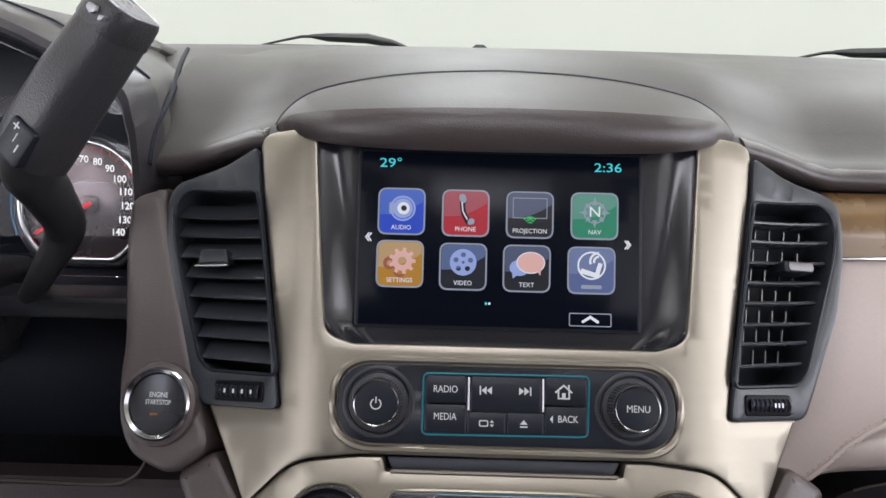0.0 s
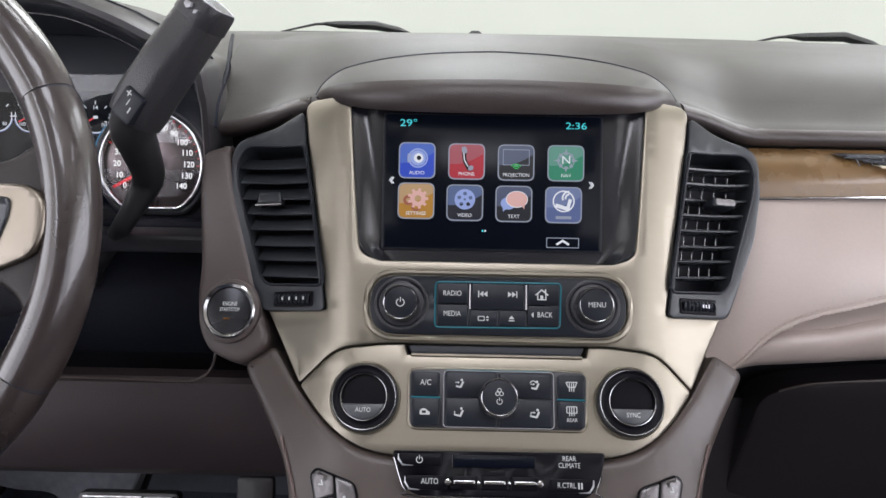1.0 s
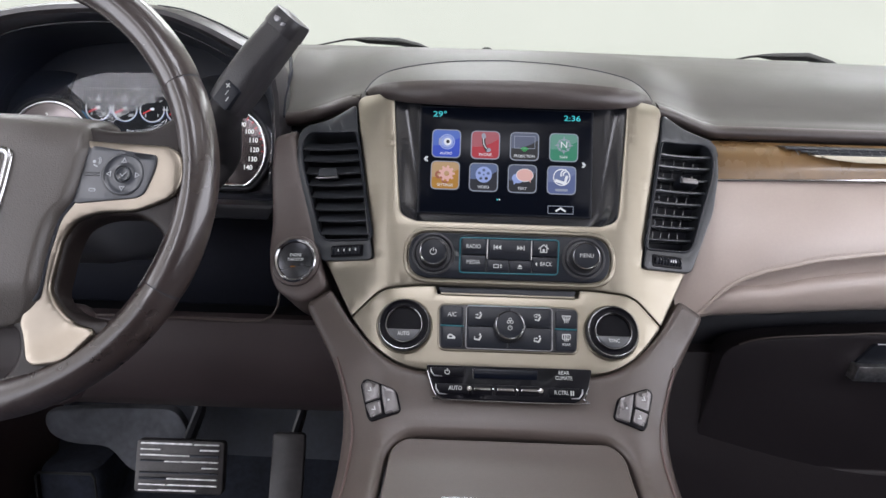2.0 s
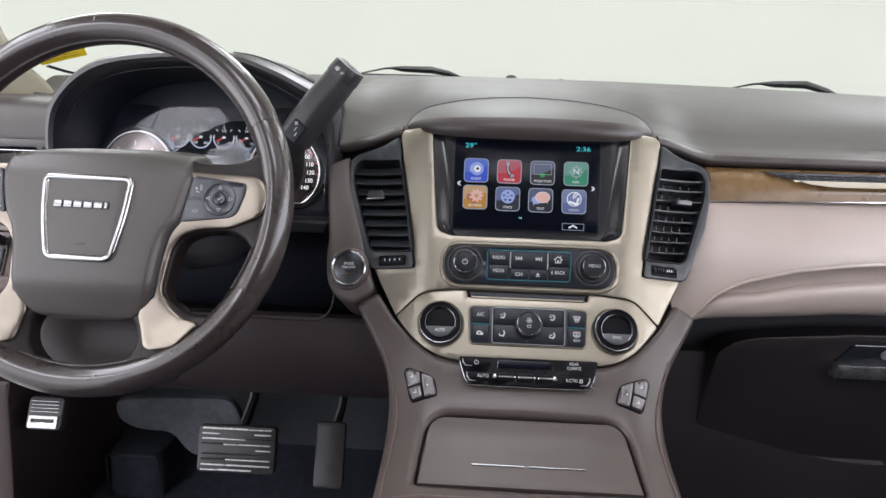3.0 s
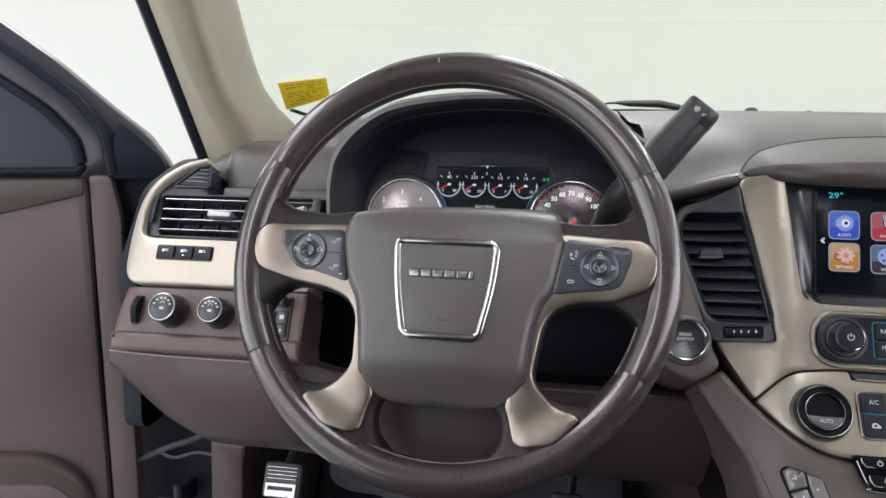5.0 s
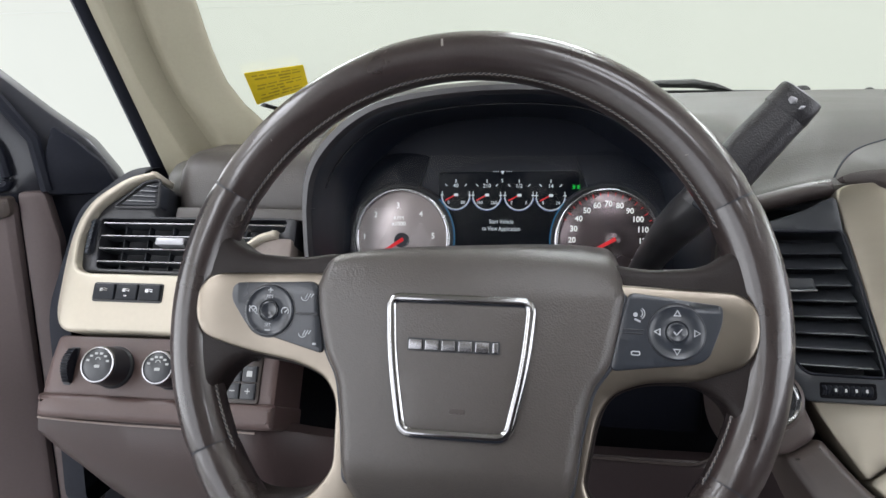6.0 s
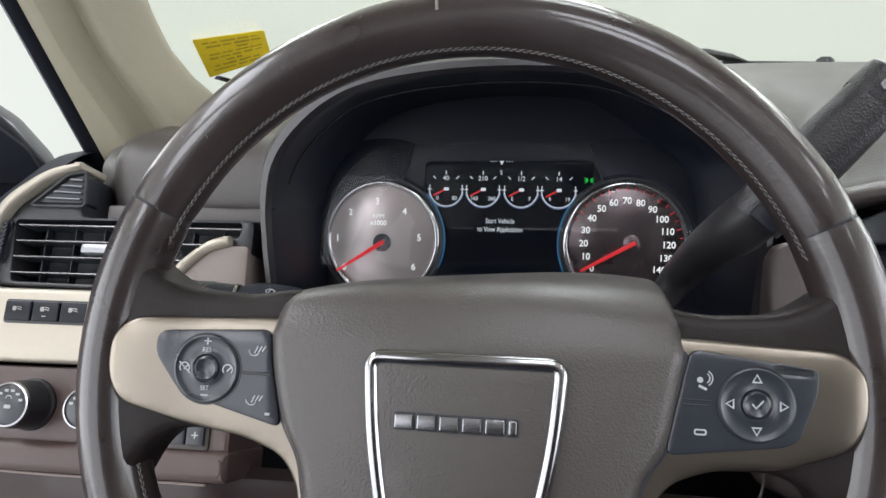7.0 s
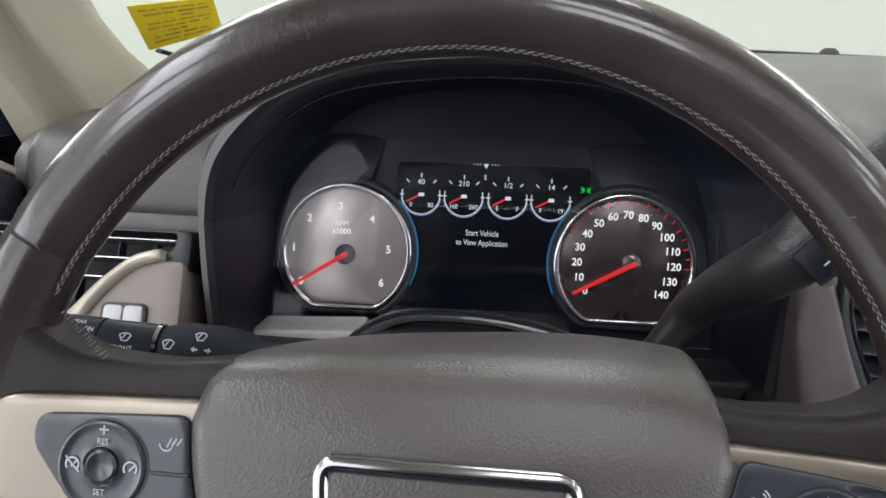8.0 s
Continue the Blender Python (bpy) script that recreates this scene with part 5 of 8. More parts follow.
    well = part("thumb_well", plate(box2(0.1395, 0.0285, 0.1730, 0.0405, 0.002), at, 0.0042, 0.0, 0.0008, step=0.05), GLOSS, d)
    wh = loft([[tuple(at(0.1422 + 0.00085 * i, v, w + (0.0012 if i % 4 in (1, 2) else 0.0))) for v, w in ((0.0308, 0.0040), (0.0325, 0.0058), (0.0345, 0.0066), (0.0365, 0.0058), (0.0382, 0.0040))] for i in range(36)])
    part("thumbwheel", wh, PANEL, well)
    if sx < 0:
        for i in range(4):
            part("mark", blob(box2(0.1460 + 0.006 * i, 0.0334, 0.1472 + 0.006 * i, 0.0358, 0.0002), at, 0.0084), WHITE, well)
    else:
        for i in range(3):
            part("mark", blob(box2(0.1585 + 0.0026 * i, 0.0334, 0.1597 + 0.0026 * i, 0.0360, 0.0002), at, 0.0084), SILVER, well)


centre_vent(-1)
centre_vent(1)

# ---------------------------------------------------------------- start button pod
pod = thing("start_button", tuple(smap(-0.208, 0.02, 0)), "round chrome-ringed engine start button in a brown pod", "push button")
pod_out = [(-0.2165, 0.163), (-0.2420, 0.156), (-0.2415, 0.12), (-0.2360, 0.060), (-0.2375, 0.040), (-0.2345, 0.012), (-0.2250, -0.004), (-0.1985, -0.0145), (-0.1735, 0.0014), (-0.1838, 0.0250), (-0.1905, 0.055), (-0.2075, 0.11), (-0.2185, 0.155)]
TAUPE = mat("taupe_soft_plastic", (0.088, 0.070, 0.066), 0.38, var=0.06, var_scale=8, grain=0.12, grain_scale=900, cells=True)
part("pod", plate(rpoly(pod_out, 0.010, 4), smap, 0.004, -0.09, 0.006, step=0.014, steps=3), TAUPE, pod, "brown moulded pod")
part("bezel", lathe([(0.0250, 0.002), (0.0240, 0.0075), (0.0215, 0.0090), (0.0190, 0.0070)], smap, -0.2082, 0.0258, 44, False), TAUPE, pod)
part("ring", lathe([(0.0218, 0.006), (0.0212, 0.0098), (0.0200, 0.0110), (0.0180, 0.0098), (0.0172, 0.0075)], smap, -0.2082, 0.0258, 44, False), mat("engine_button_chrome", (0.42, 0.42, 0.43), 0.16, metal=1.0, var=0.08, wear=0.05), pod, "polished chrome ring")
face = part("face", lathe([(0.0178, 0.0070), (0.0170, 0.0086), (0.0120, 0.0076), (0.0001, 0.0072)], smap, -0.2082, 0.0258, 44, False), mat("brushed_grey_button", (0.085, 0.087, 0.095), 0.26, metal=0.8, var=0.06), pod, "dark metallic concave button face")
letters("ENGINE", 0.0042, smap, -0.2082, 0.0305, 0.0080, WHITE, face, wide=0.8)
letters("START/STOP", 0.0040, smap, -0.2082, 0.0262, 0.0078, WHITE, face, wide=0.72)
part("lamp", blob(rect(-0.2105, 0.0195, 0.005, 0.0012, 0.0004), smap, 0.0080), glow("amber_light", (0.5, 0.2, 0.04), 0.2), face)


# ---------------------------------------------------------------- steering wheel
WC, WT, WR = Vector((-0.431, 0.313, 0.651)), radians(19.4), radians(-0.7)
WX, WZ, WN = Vector((1, 0, 0)), Vector((0, math.sin(WT), math.cos(WT))), Vector((0, -math.cos(WT), math.sin(WT)))


def wmap(a, b, w):
    """The wheel's plane: a to the right, b up, w towards the driver."""
    c, s = math.cos(WR), math.sin(WR)
    return WC + WX * (a * c - b * s) + WZ * (a * s + b * c) + WN * w


wheel = thing("steering_wheel", tuple(WC), "dark brown leather steering wheel with champagne spokes and worn rim", "steering wheel")
RR, RT = 0.1762, 0.0156


def rim_arc(a0, a1, swell=0.0):
    path, rad = [], []
    n = max(6, int(abs(a1 - a0) / 3))
    for i in range(n + 1):
        s = i / n
        an = radians(lerp(a0, a1, s))
        path.append(tuple(wmap(RR * math.cos(an), RR * math.sin(an), 0)))
        e = min(s, 1 - s) * n
        r = RT * (1 if e >= 1 else 0.965)
        rad.append((r * 1.0, r * (1.04 + swell)))
    return sweep(path, rad, n=28, up=tuple(WN))


part("rim_top", rim_arc(27.5, 152.3), RIM, wheel, "worn dark brown leather upper rim")
part("rim_side", rim_arc(-27.6, 27.1, 0.05), RIM, wheel)
part("rim_side", rim_arc(152.7, 207.6, 0.05), RIM, wheel)
part("rim_bottom", rim_arc(208, 332), RIM, wheel)
core = [tuple(wmap(RR * math.cos(radians(a)), RR * math.sin(radians(a)), 0)) for a in range(0, 360, 4)]
part("rim_core", sweep(core, RT * 0.955, True, 18, tuple(WN)), SHADE, wheel)


# laced stitching on the inner side of the rim
def rim_stitch(a0, a1, step=1.22):
    g = Geo()
    a = a0
    while a < a1:
        for k, (d0, d1) in enumerate(((0.0009, 0.0001), (-0.0008, -0.0001))):
            p = []
            for s in (0.0, 0.5, 1.0):
                an = radians(a + step * (0.86 * s + 0.5 * k))
                w = lerp(d0, d1, s) + 0.0062
                r = RR - math.sqrt(max(0.0, RT ** 2 - (w / 1.04) ** 2)) - 0.0002 - 0.0003 * math.sin(math.pi * s)
                p.append(tuple(wmap(r * math.cos(an), r * math.sin(an), w)))
            g.join(sweep(p, [0.00016, 0.00026, 0.00016], n=5))
        a += step
    return g


def rim_seam(a0, a1):
    p = []
    for k in range(41):
        an, w = radians(lerp(a0, a1, k / 40)), 0.0062
        r = RR - math.sqrt(RT ** 2 - (w / 1.04) ** 2) + 0.0002
        p.append(tuple(wmap(r * math.cos(an), r * math.sin(an), w)))
    return sweep(p, 0.0007, n=6)


for a0, a1 in ((24, 156), (-30, -12), (192, 210), (240, 300)):
    lace = part("stitching", rim_stitch(a0, a1), STITCH, wheel, "pale laced stitching")
    part("seam", rim_seam(a0, a1), SHADE, lace)
# scuffs rubbed into the leather
SCUFF = mat("rubbed_leather", (0.17, 0.15, 0.14), 0.6, var=0.3, var_scale=200)
scuff = Geo()
for i in range(12):
    an = radians(random.choice((random.uniform(60, 150), random.uniform(140, 200), random.uniform(-20, 40))))
    ph = random.uniform(-0.9, 0.5)
    ln = random.uniform(0.0008, 0.003)
    p = []
    for s in (0, 1):
        r = RR - RT * math.sin(ph + s * 0.1)
        w = 1.04 * RT * math.cos(ph + s * 0.1)
        p.append(tuple(wmap(r * math.cos(an + s * ln / RR * 0.6), r * math.sin(an + s * ln / RR * 0.6), w)))
    scuff.join(sweep(p, 0.00018, n=4))
for i in range(15):
    a, b = -0.1425 + 0.0011 * i + random.uniform(-0.0006, 0.0006), 0.0560 - 0.0011 * i
    ln, w = random.uniform(0.0015, 0.0042), 0.0100 + 0.0035 * step01(math.hypot(a, b), 0.140, 0.174)
    scuff.join(sweep([tuple(wmap(a, b, w)), tuple(wmap(a + ln * 0.7, b + ln * 0.6, w))], 0.00011, n=4))
part("scuffs", scuff, SCUFF, wheel, "small pale scuffs", kind="stuff")
an = radians(96.5)
part("scratch", sweep([tuple(wmap((RR + d) * math.cos(an), (RR + d) * math.sin(an), 1.042 * math.sqrt(RT ** 2 - d * d) - 0.0002)) for d in (0.001, 0.0035, 0.006)], 0.0008, n=6), STITCH, wheel)

# brown spokes below the champagne inserts
sp = [(-0.040, 0.030), (-0.080, 0.0440), (-0.105, 0.0395), (-0.140, 0.0415), (-0.1560, 0.0520), (-0.1680, 0.062), (-0.1730, 0.03), (-0.1745, 0.0), (-0.1730, -0.045), (-0.1640, -0.062), (-0.1585, -0.050), (-0.1500, -0.0340), (-0.1340, -0.0242), (-0.100, -0.0285), (-0.0815, -0.0370), (-0.0755, -0.0550), (-0.0768, -0.0920), (-0.0890, -0.1035), (-0.1060, -0.1080), (-0.1270, -0.1070), (-0.1420, -0.0960), (-0.1500, -0.092), (-0.1400, -0.1150), (-0.1150, -0.1390), (-0.080, -0.160), (-0.0340, -0.1740), (-0.0260, -0.1660), (-0.0400, -0.1575), (-0.0505, -0.1450), (-0.0535, -0.1320), (-0.0500, -0.118), (-0.03, -0.105)]
gold_sp = [(-0.0800, 0.0300), (-0.1590, 0.0270), (-0.1690, 0.0180), (-0.1698, 0.0), (-0.1635, -0.0130), (-0.1330, -0.0215), (-0.1010, -0.0265), (-0.0830, -0.0335), (-0.0745, -0.0475), (-0.0745, -0.0880), (-0.0830, -0.1005), (-0.0960, -0.1115), (-0.1100, -0.1140), (-0.1140, -0.1180), (-0.0945, -0.1395), (-0.0700, -0.1440), (-0.0622, -0.1405), (-0.0570, -0.1200), (-0.0540, -0.1130), (-0.060, -0.090), (-0.060, -0.040), (-0.070, -0.010)]
pad_sp = [(-0.0903, 0.0240), (-0.1450, 0.0212), (-0.1462, 0.0110), (-0.1340, -0.0065), (-0.1174, -0.0118), (-0.0832, -0.0208), (-0.0893, 0.0090)]
pad_right = [(0.0972, 0.0252), (0.1489, 0.0192), (0.1492, 0.0130), (0.1482, 0.0069), (0.1420, -0.0105), (0.1360, -0.0145), (0.1129, -0.0175), (0.0872, -0.0210), (0.0915, -0.0005)]


def rightward(q):
    """The right-hand spoke's outline: the mirror of the left, its opening set further out."""
    out = []
    for a, b in q:
        k = step01(-b, -0.0128, 0.0100) * (1 - step01(-b, 0.055, 0.085)) * (1 - step01(-a, 0.150, 0.166))
        out.append((-a + 0.0068 * k * (1 if a > -0.12 else 0.5), b - 0.003 * k * step01(-a, 0.10, 0.135)))
    return out


def hollow(a, b):
    return 0.004 * step01(abs(a), 0.12, 0.172) - 0.003 * step01(-b, 0.05, 0.12) + 0.0058 * step01(math.hypot(a, b), 0.140, 0.174) * step01(-b, 0.070, 0.115) * step01(abs(a), 0.040, 0.075)


def pillowed(outline, rise, reach):
    """The spoke's own sweep with a soft crown between its edges."""
    segs = [(Vector(p), Vector(q)) for p, q in zip(outline, outline[1:] + outline[:1])]

    def lift(a, b):
        p, best = Vector((a, b)), 1.0
        for u, v in segs:
            e = v - u
            k = max(0.0, min(1.0, (p - u).dot(e) / max(e.length_squared, 1e-12)))
            best = min(best, (p - u - e * k).length)
        return hollow(a, b) + rise * (1 - (1 - min(1.0, best / reach)) ** 2)
    return lift


SPOKE_LEATHER = mat("matt_spoke_leather", (0.015, 0.0112, 0.0108), 0.46, var=0.14, var_scale=26, grain=0.16, grain_scale=1200, cells=True, spec=0.28)
PADGREY = mat("grey_wheel_switch_plastic", (0.026, 0.030, 0.038), 0.28, var=0.1, spec=0.7, grain=0.05, grain_scale=900)
PRINT = mat("pale_grey_print", (0.42, 0.44, 0.47), 0.5, var=0.1, var_scale=60)
for sx in (-1, 1):
    part("spoke", plate(rpoly(sp if sx < 0 else rightward(sp), 0.010, 4), wmap, 0.0083, -0.016, 0.006, step=0.009, steps=3, dome=hollow), SPOKE_LEATHER, wheel, "brown leather spoke")
    gold_o = rpoly(gold_sp if sx < 0 else rightward(gold_sp), 0.007, 4)
    ins = part("spoke_insert", plate(gold_o, wmap, 0.0121, 0.002, 0.0020, step=0.0045, steps=3, dome=pillowed(gold_o, 0.0010, 0.011)), SPOKE, wheel, "satin champagne spoke insert")
    po = pad_sp if sx < 0 else pad_right
    pd = part("switch_pad", plate(rpoly(po, 0.005, 4), wmap, 0.0150, 0.004, 0.0012, step=0.006, dome=lambda a, b: 0.0040 * step01(abs(a), 0.128, 0.166)), PADGREY, wheel, "charcoal switch pad")
    cx, cy = -0.1203, 0.0045
    if sx > 0:
        cx, cy = 0.1243, 0.0030
    part("disc", lathe([(0.0160, 0.0120), (0.0160, 0.0156), (0.0156, 0.0163), (0.0148, 0.0165), (0.0138, 0.0160), (0.0120, 0.0156), (0.0095, 0.0155), (0.0078, 0.0159), (0.0068, 0.0162), (0.0060, 0.0155)], wmap, cx, cy, 40, False), PADGREY, pd)
    part("groove", plate(disc(cx, cy, 0.0168, 36), wmap, 0.0153, 0.012, 0, holes=[disc(cx, cy, 0.0161, 36)], step=0.05), BLACK, pd)
    part("centre_button", lathe([(0.0058, 0.012), (0.0057, 0.0162), (0.0048, 0.0168), (0.003, 0.0158), (0.0001, 0.0156)], wmap, cx, cy, 24, False), PADGREY, pd)
    top = 0.0162
    if sx < 0:
        part("symbol", bar(cx - 0.0014, cy + 0.0127, cx + 0.0014, cy + 0.0127, 0.0006, wmap, top).join(bar(cx, cy + 0.0113, cx, cy + 0.0141, 0.0006, wmap, top)), PRINT, pd)
        letters("RES", 0.0030, wmap, cx, cy + 0.0086, top, PRINT, pd, wide=0.9)
        letters("SET", 0.0030, wmap, cx, cy - 0.0090, top, PRINT, pd, wide=0.9)
        part("symbol", bar(cx - 0.0015, cy - 0.0122, cx + 0.0015, cy - 0.0122, 0.0006, wmap, top), PRINT, pd)
        for q in (-1, 1):
            part("symbol", ring(cx + q * 0.0105, cy, 0.0023, 0.0006, wmap, top, 18, -40, 220).join(bar(cx + q * 0.0105 - 0.0001, cy - 0.0006, cx + q * 0.0105 + 0.0016, cy + 0.0012, 0.0006, wmap, top), *([bar(cx - 0.0130, cy + 0.0024, cx - 0.0080, cy - 0.0024, 0.0005, wmap, top)] if q < 0 else [])), PRINT, pd)
        for y in (0.0140, -0.0085):
            g = Geo()
            for k in range(3):
                g.join(bar(-0.0975 + 0.0018 * k, y - 0.001 + 0.0004 * k, -0.0962 + 0.0018 * k, y + 0.0018, 0.0006, wmap, 0.0155))
            g.join(ring(-0.0978, y, 0.0024, 0.0005, wmap, 0.0155, 12, 180, 330))
            part("symbol", g, PRINT, pd)
        part("ridge", plate(box2(-0.1035, 0.0028, -0.0890, 0.0042, 0.0005), wmap, 0.0156, 0.014, 0.0003, step=0.1), BLACK, pd)
        part("mark", blob(box2(-0.0910, -0.0152, -0.0886, -0.0140, 0.0003), wmap, 0.0154), PRINT, pd)
    else:
        for q, (dx, dy) in enumerate(((0, 1), (1, 0), (0, -1), (-1, 0))):
            x, y = cx + dx * 0.0108, cy + dy * 0.0108
            o = [(x + dx * 0.0022 + dy * 0.0, y + dy * 0.0022), (x - dx * 0.0016 + dy * 0.0022, y - dy * 0.0016 + dx * 0.0022), (x - dx * 0.0016 - dy * 0.0022, y - dy * 0.0016 - dx * 0.0022)]
            i2 = [(lerp(x, p[0], 0.62), lerp(y, p[1], 0.62)) for p in o]
            part("symbol", plate(o, wmap, top, top - 0.0003, 0, holes=[i2], step=1), PRINT, pd)
        part("symbol", bar(cx - 0.0018, cy + 0.0002, cx - 0.0004, cy - 0.0014, 0.0006, wmap, 0.0166).join(bar(cx - 0.0004, cy - 0.0014, cx + 0.0024, cy + 0.0018, 0.0006, wmap, 0.0166)), PRINT, pd)
        part("symbol", blob(disc(0.1012, 0.0122, 0.0013, 10), wmap, 0.0155).join(bar(0.1012, 0.0095, 0.1035, 0.0085, 0.0011, wmap, 0.0155), ring(0.1030, 0.0130, 0.0022, 0.0005, wmap, 0.0155, 8, -60, 60), ring(0.1030, 0.0130, 0.0034, 0.0005, wmap, 0.0155, 8, -60, 60)), PRINT, pd)
        part("symbol", plate(rect(0.1016, -0.0098, 0.0052, 0.0026, 0.0012), wmap, 0.0155, 0.0151, 0, holes=[rect(0.1016, -0.0098, 0.0040, 0.0014, 0.0006)], step=1), PRINT, pd)
        for y in (0.0035, 0.0014):
            part("ridge", plate(box2(0.0940, y - 0.0004, 0.1060, y + 0.0004, 0.0003), wmap, 0.0155, 0.014, 0.0002, step=0.1), BLACK, pd)

# airbag cover
cov = [(0.0, 0.0475), (0.042, 0.0468), (0.074, 0.0425), (0.0925, 0.0335), (0.0962, 0.0240), (0.0885, -0.0190), (0.0785, -0.0330), (0.0725, -0.0600), (0.0675, -0.0960), (0.0575, -0.1130), (0.040, -0.1165), (0.0, -0.1180),
       (-0.040, -0.1165), (-0.0575, -0.1130), (-0.0660, -0.0960), (-0.0695, -0.0600), (-0.0740, -0.0340), (-0.0825, -0.0190), (-0.0885, 0.0090), (-0.0898, 0.0240), (-0.0880, 0.0325), (-0.074, 0.0425), (-0.042, 0.0468)]


def belly(a, b):
    return 0.0085 * (1 - (a / 0.095) ** 2) * (1 - ((b + 0.035) / 0.10) ** 2) - 0.006 * step01(b, 0.02, 0.05) - 0.016 * step01(-b, 0.080, 0.120)


R_SIDE = curve2([(-0.1185, 0.030), (-0.1170, 0.042), (-0.1130, 0.0560), (-0.096, 0.0675), (-0.060, 0.0725), (-0.033, 0.0785), (-0.019, 0.0875), (0.002, 0.0925), (0.024, 0.0960), (0.0335, 0.0955), (0.060, 0.0935)], 6, False)
L_SIDE = curve2([(-0.1185, -0.030), (-0.1170, -0.042), (-0.1130, -0.0555), (-0.096, -0.0660), (-0.060, -0.0695), (-0.034, -0.0740), (-0.019, -0.0820), (0.005, -0.0885), (0.024, -0.0905), (0.0335, -0.0900), (0.060, -0.0880)], 6, False)


def side_at(curve, b):
    return float(np.interp(b, [q[0] for q in curve], [q[1] for q in curve]))


def cover_skin():
    """One rounded skin: up the front face, over the crown and down behind it."""
    line = [(b, 0.0, 90.0) for b in np.linspace(-0.108, 0.026, 30)]
    line = [(-0.1185, -0.040, 0.0), (-0.1185, -0.012, 10.0), (-0.1180, -0.0060, 30.0), (-0.1160, -0.0022, 60.0), (-0.1130, -0.0006, 80.0)] + line
    line += [(0.0315, -0.0004, 84.0), (0.0365, -0.0017, 74.0), (0.0410, -0.0041, 62.0), (0.0447, -0.0077, 48.0), (0.0476, -0.0125, 34.0), (0.0500, -0.0185, 22.0), (0.0520, -0.0270, 14.0), (0.0537, -0.0370, 9.0), (0.0550, -0.0480, 5.0), (0.0557, -0.0590, 0.0), (0.0550, -0.0700, 0.0), (0.0510, -0.0790, 0.0)]
    R = 0.0085
    out = []
    for b, dw, nd in line:
        lo, hi = side_at(L_SIDE, b), side_at(R_SIDE, b)
        up, fw = math.cos(radians(nd)) * (1 if b > 0 else -1), math.sin(radians(nd))
        cols = [(0.0, 0.030), (0.0, 0.014), (0.0, R)]
        cols += [(R * (1 - math.cos(radians(q))), R * (1 - math.sin(radians(q)))) for q in (25, 45, 65, 80)]
        n = 25
        pts = [(lo + e, d) for e, d in cols] + [(lerp(lo + R, hi - R, k / (n - 1)), 0.0) for k in range(n)] + [(hi - e, d) for e, d in reversed(cols)]
        row = []
        for a, drop in pts:
            fall = step01(b, 0.012, 0.045) * (-0.004 * min(1.3, abs(a) / 0.074) ** 3)
            back = min(1.0, max(0.0, -dw / 0.060))
            bb = b + fall + 0.085 * a * back - up * drop
            row.append(tuple(wmap(a, bb, 0.0190 + belly(a, min(b, 0.033)) + dw * (1 - 0.22 * (a / 0.09) ** 2) - fw * drop)))
        out.append(row)
    return loft(out)


cover = part("airbag_cover", cover_skin(), LEATHER, wheel, "brown grained airbag cover", angle=70)
part("cover_gap", plate(rpoly([(a * 1.022, (b + 0.035) * 1.014 - 0.035) for a, b in cov if -0.100 < b < 0.030], 0.006, 4), wmap, 0.0142, -0.02, 0.002, step=0.02), SHADE, wheel)
em = rpoly([(-0.0408, 0.0155), (0.0422, 0.0155), (0.0395, -0.020), (0.0308, -0.0615), (-0.0300, -0.0615), (-0.0378, -0.020)], [0.006, 0.006, 0.03, 0.007, 0.007, 0.03], 5)


def cmap(a, b, w):
    return wmap(a, b, 0.0190 + belly(a, b) + w)


badge = part("badge", plate(em, cmap, 0.0012, -0.003, 0.0010, step=0.012), LEATHER, cover, "trapezoid badge plate")
part("badge_frame", sweep([tuple(cmap(a, b, 0.0010)) for a, b in resample(em, 0.004)], (0.0031, 0.0021), True, 12, tuple(WN)), mat("darkened_chrome", (0.40, 0.40, 0.41), 0.14, metal=1.0, var=0.08), badge, "polished chrome badge frame")
for k in range(6):
    x0 = -0.0284 + 0.00975 * k
    wdt = 0.0086 if k < 5 else 0.0040
    pl = part("plain_bar", plate(rect(x0 + wdt / 2, -0.0112, wdt + 0.001, 0.0076, 0.0008), cmap, 0.0018, 0.0008, 0.0002, step=0.05), BLACK, badge)
    part("bright_face", plate(rect(x0 + wdt / 2, -0.0112, wdt - 0.0006, 0.0060, 0.0006), cmap, 0.0026, 0.001, 0.0004, step=0.05), DKCHROME, pl)
part("embossed_bar", plate(rect(0.002, -0.0480, 0.009, 0.0030, 0.0008), cmap, 0.0015, 0.0, 0.0002, step=0.05), TRIMLEATHER, badge)

# ---------------------------------------------------------------- column, stalk and gear lever
column = thing("steering_column", (-0.431, 0.45, 0.55), "black steering column shroud behind the wheel", "steering column")
rows = []
for y, hw, zt, zb in ((0.345, 0.048, 0.648, 0.590), (0.36, 0.060, 0.652, 0.580), (0.42, 0.066, 0.650, 0.555), (0.454, 0.068, 0.6555, 0.550), (0.50, 0.070, 0.632, 0.540), (0.60, 0.075, 0.610, 0.540)):
    rows.append([(-0.431 + a, y, zt + b) for a, b in rpoly([(-hw, zb - zt), (hw, zb - zt), (hw, 0), (-hw, 0)], 0.022, 6)])
g = loft(rows, close_cols=True)
g.f += [tuple(range(len(rows[0])))]
part("shroud", g, BLACK, column, "black plastic shroud")
part("lower_cover", plate(rpoly([(-0.078, -0.095), (0.078, -0.095), (0.074, -0.180), (-0.074, -0.180)], 0.02), wmap, -0.048, -0.062, 0.006, step=0.03), DARK, column, "dark brown lower column cover")
part("collar", lathe([(0.040, -0.05), (0.040, -0.016), (0.03, -0.012)], wmap, 0, 0, 32), SHADE, column)
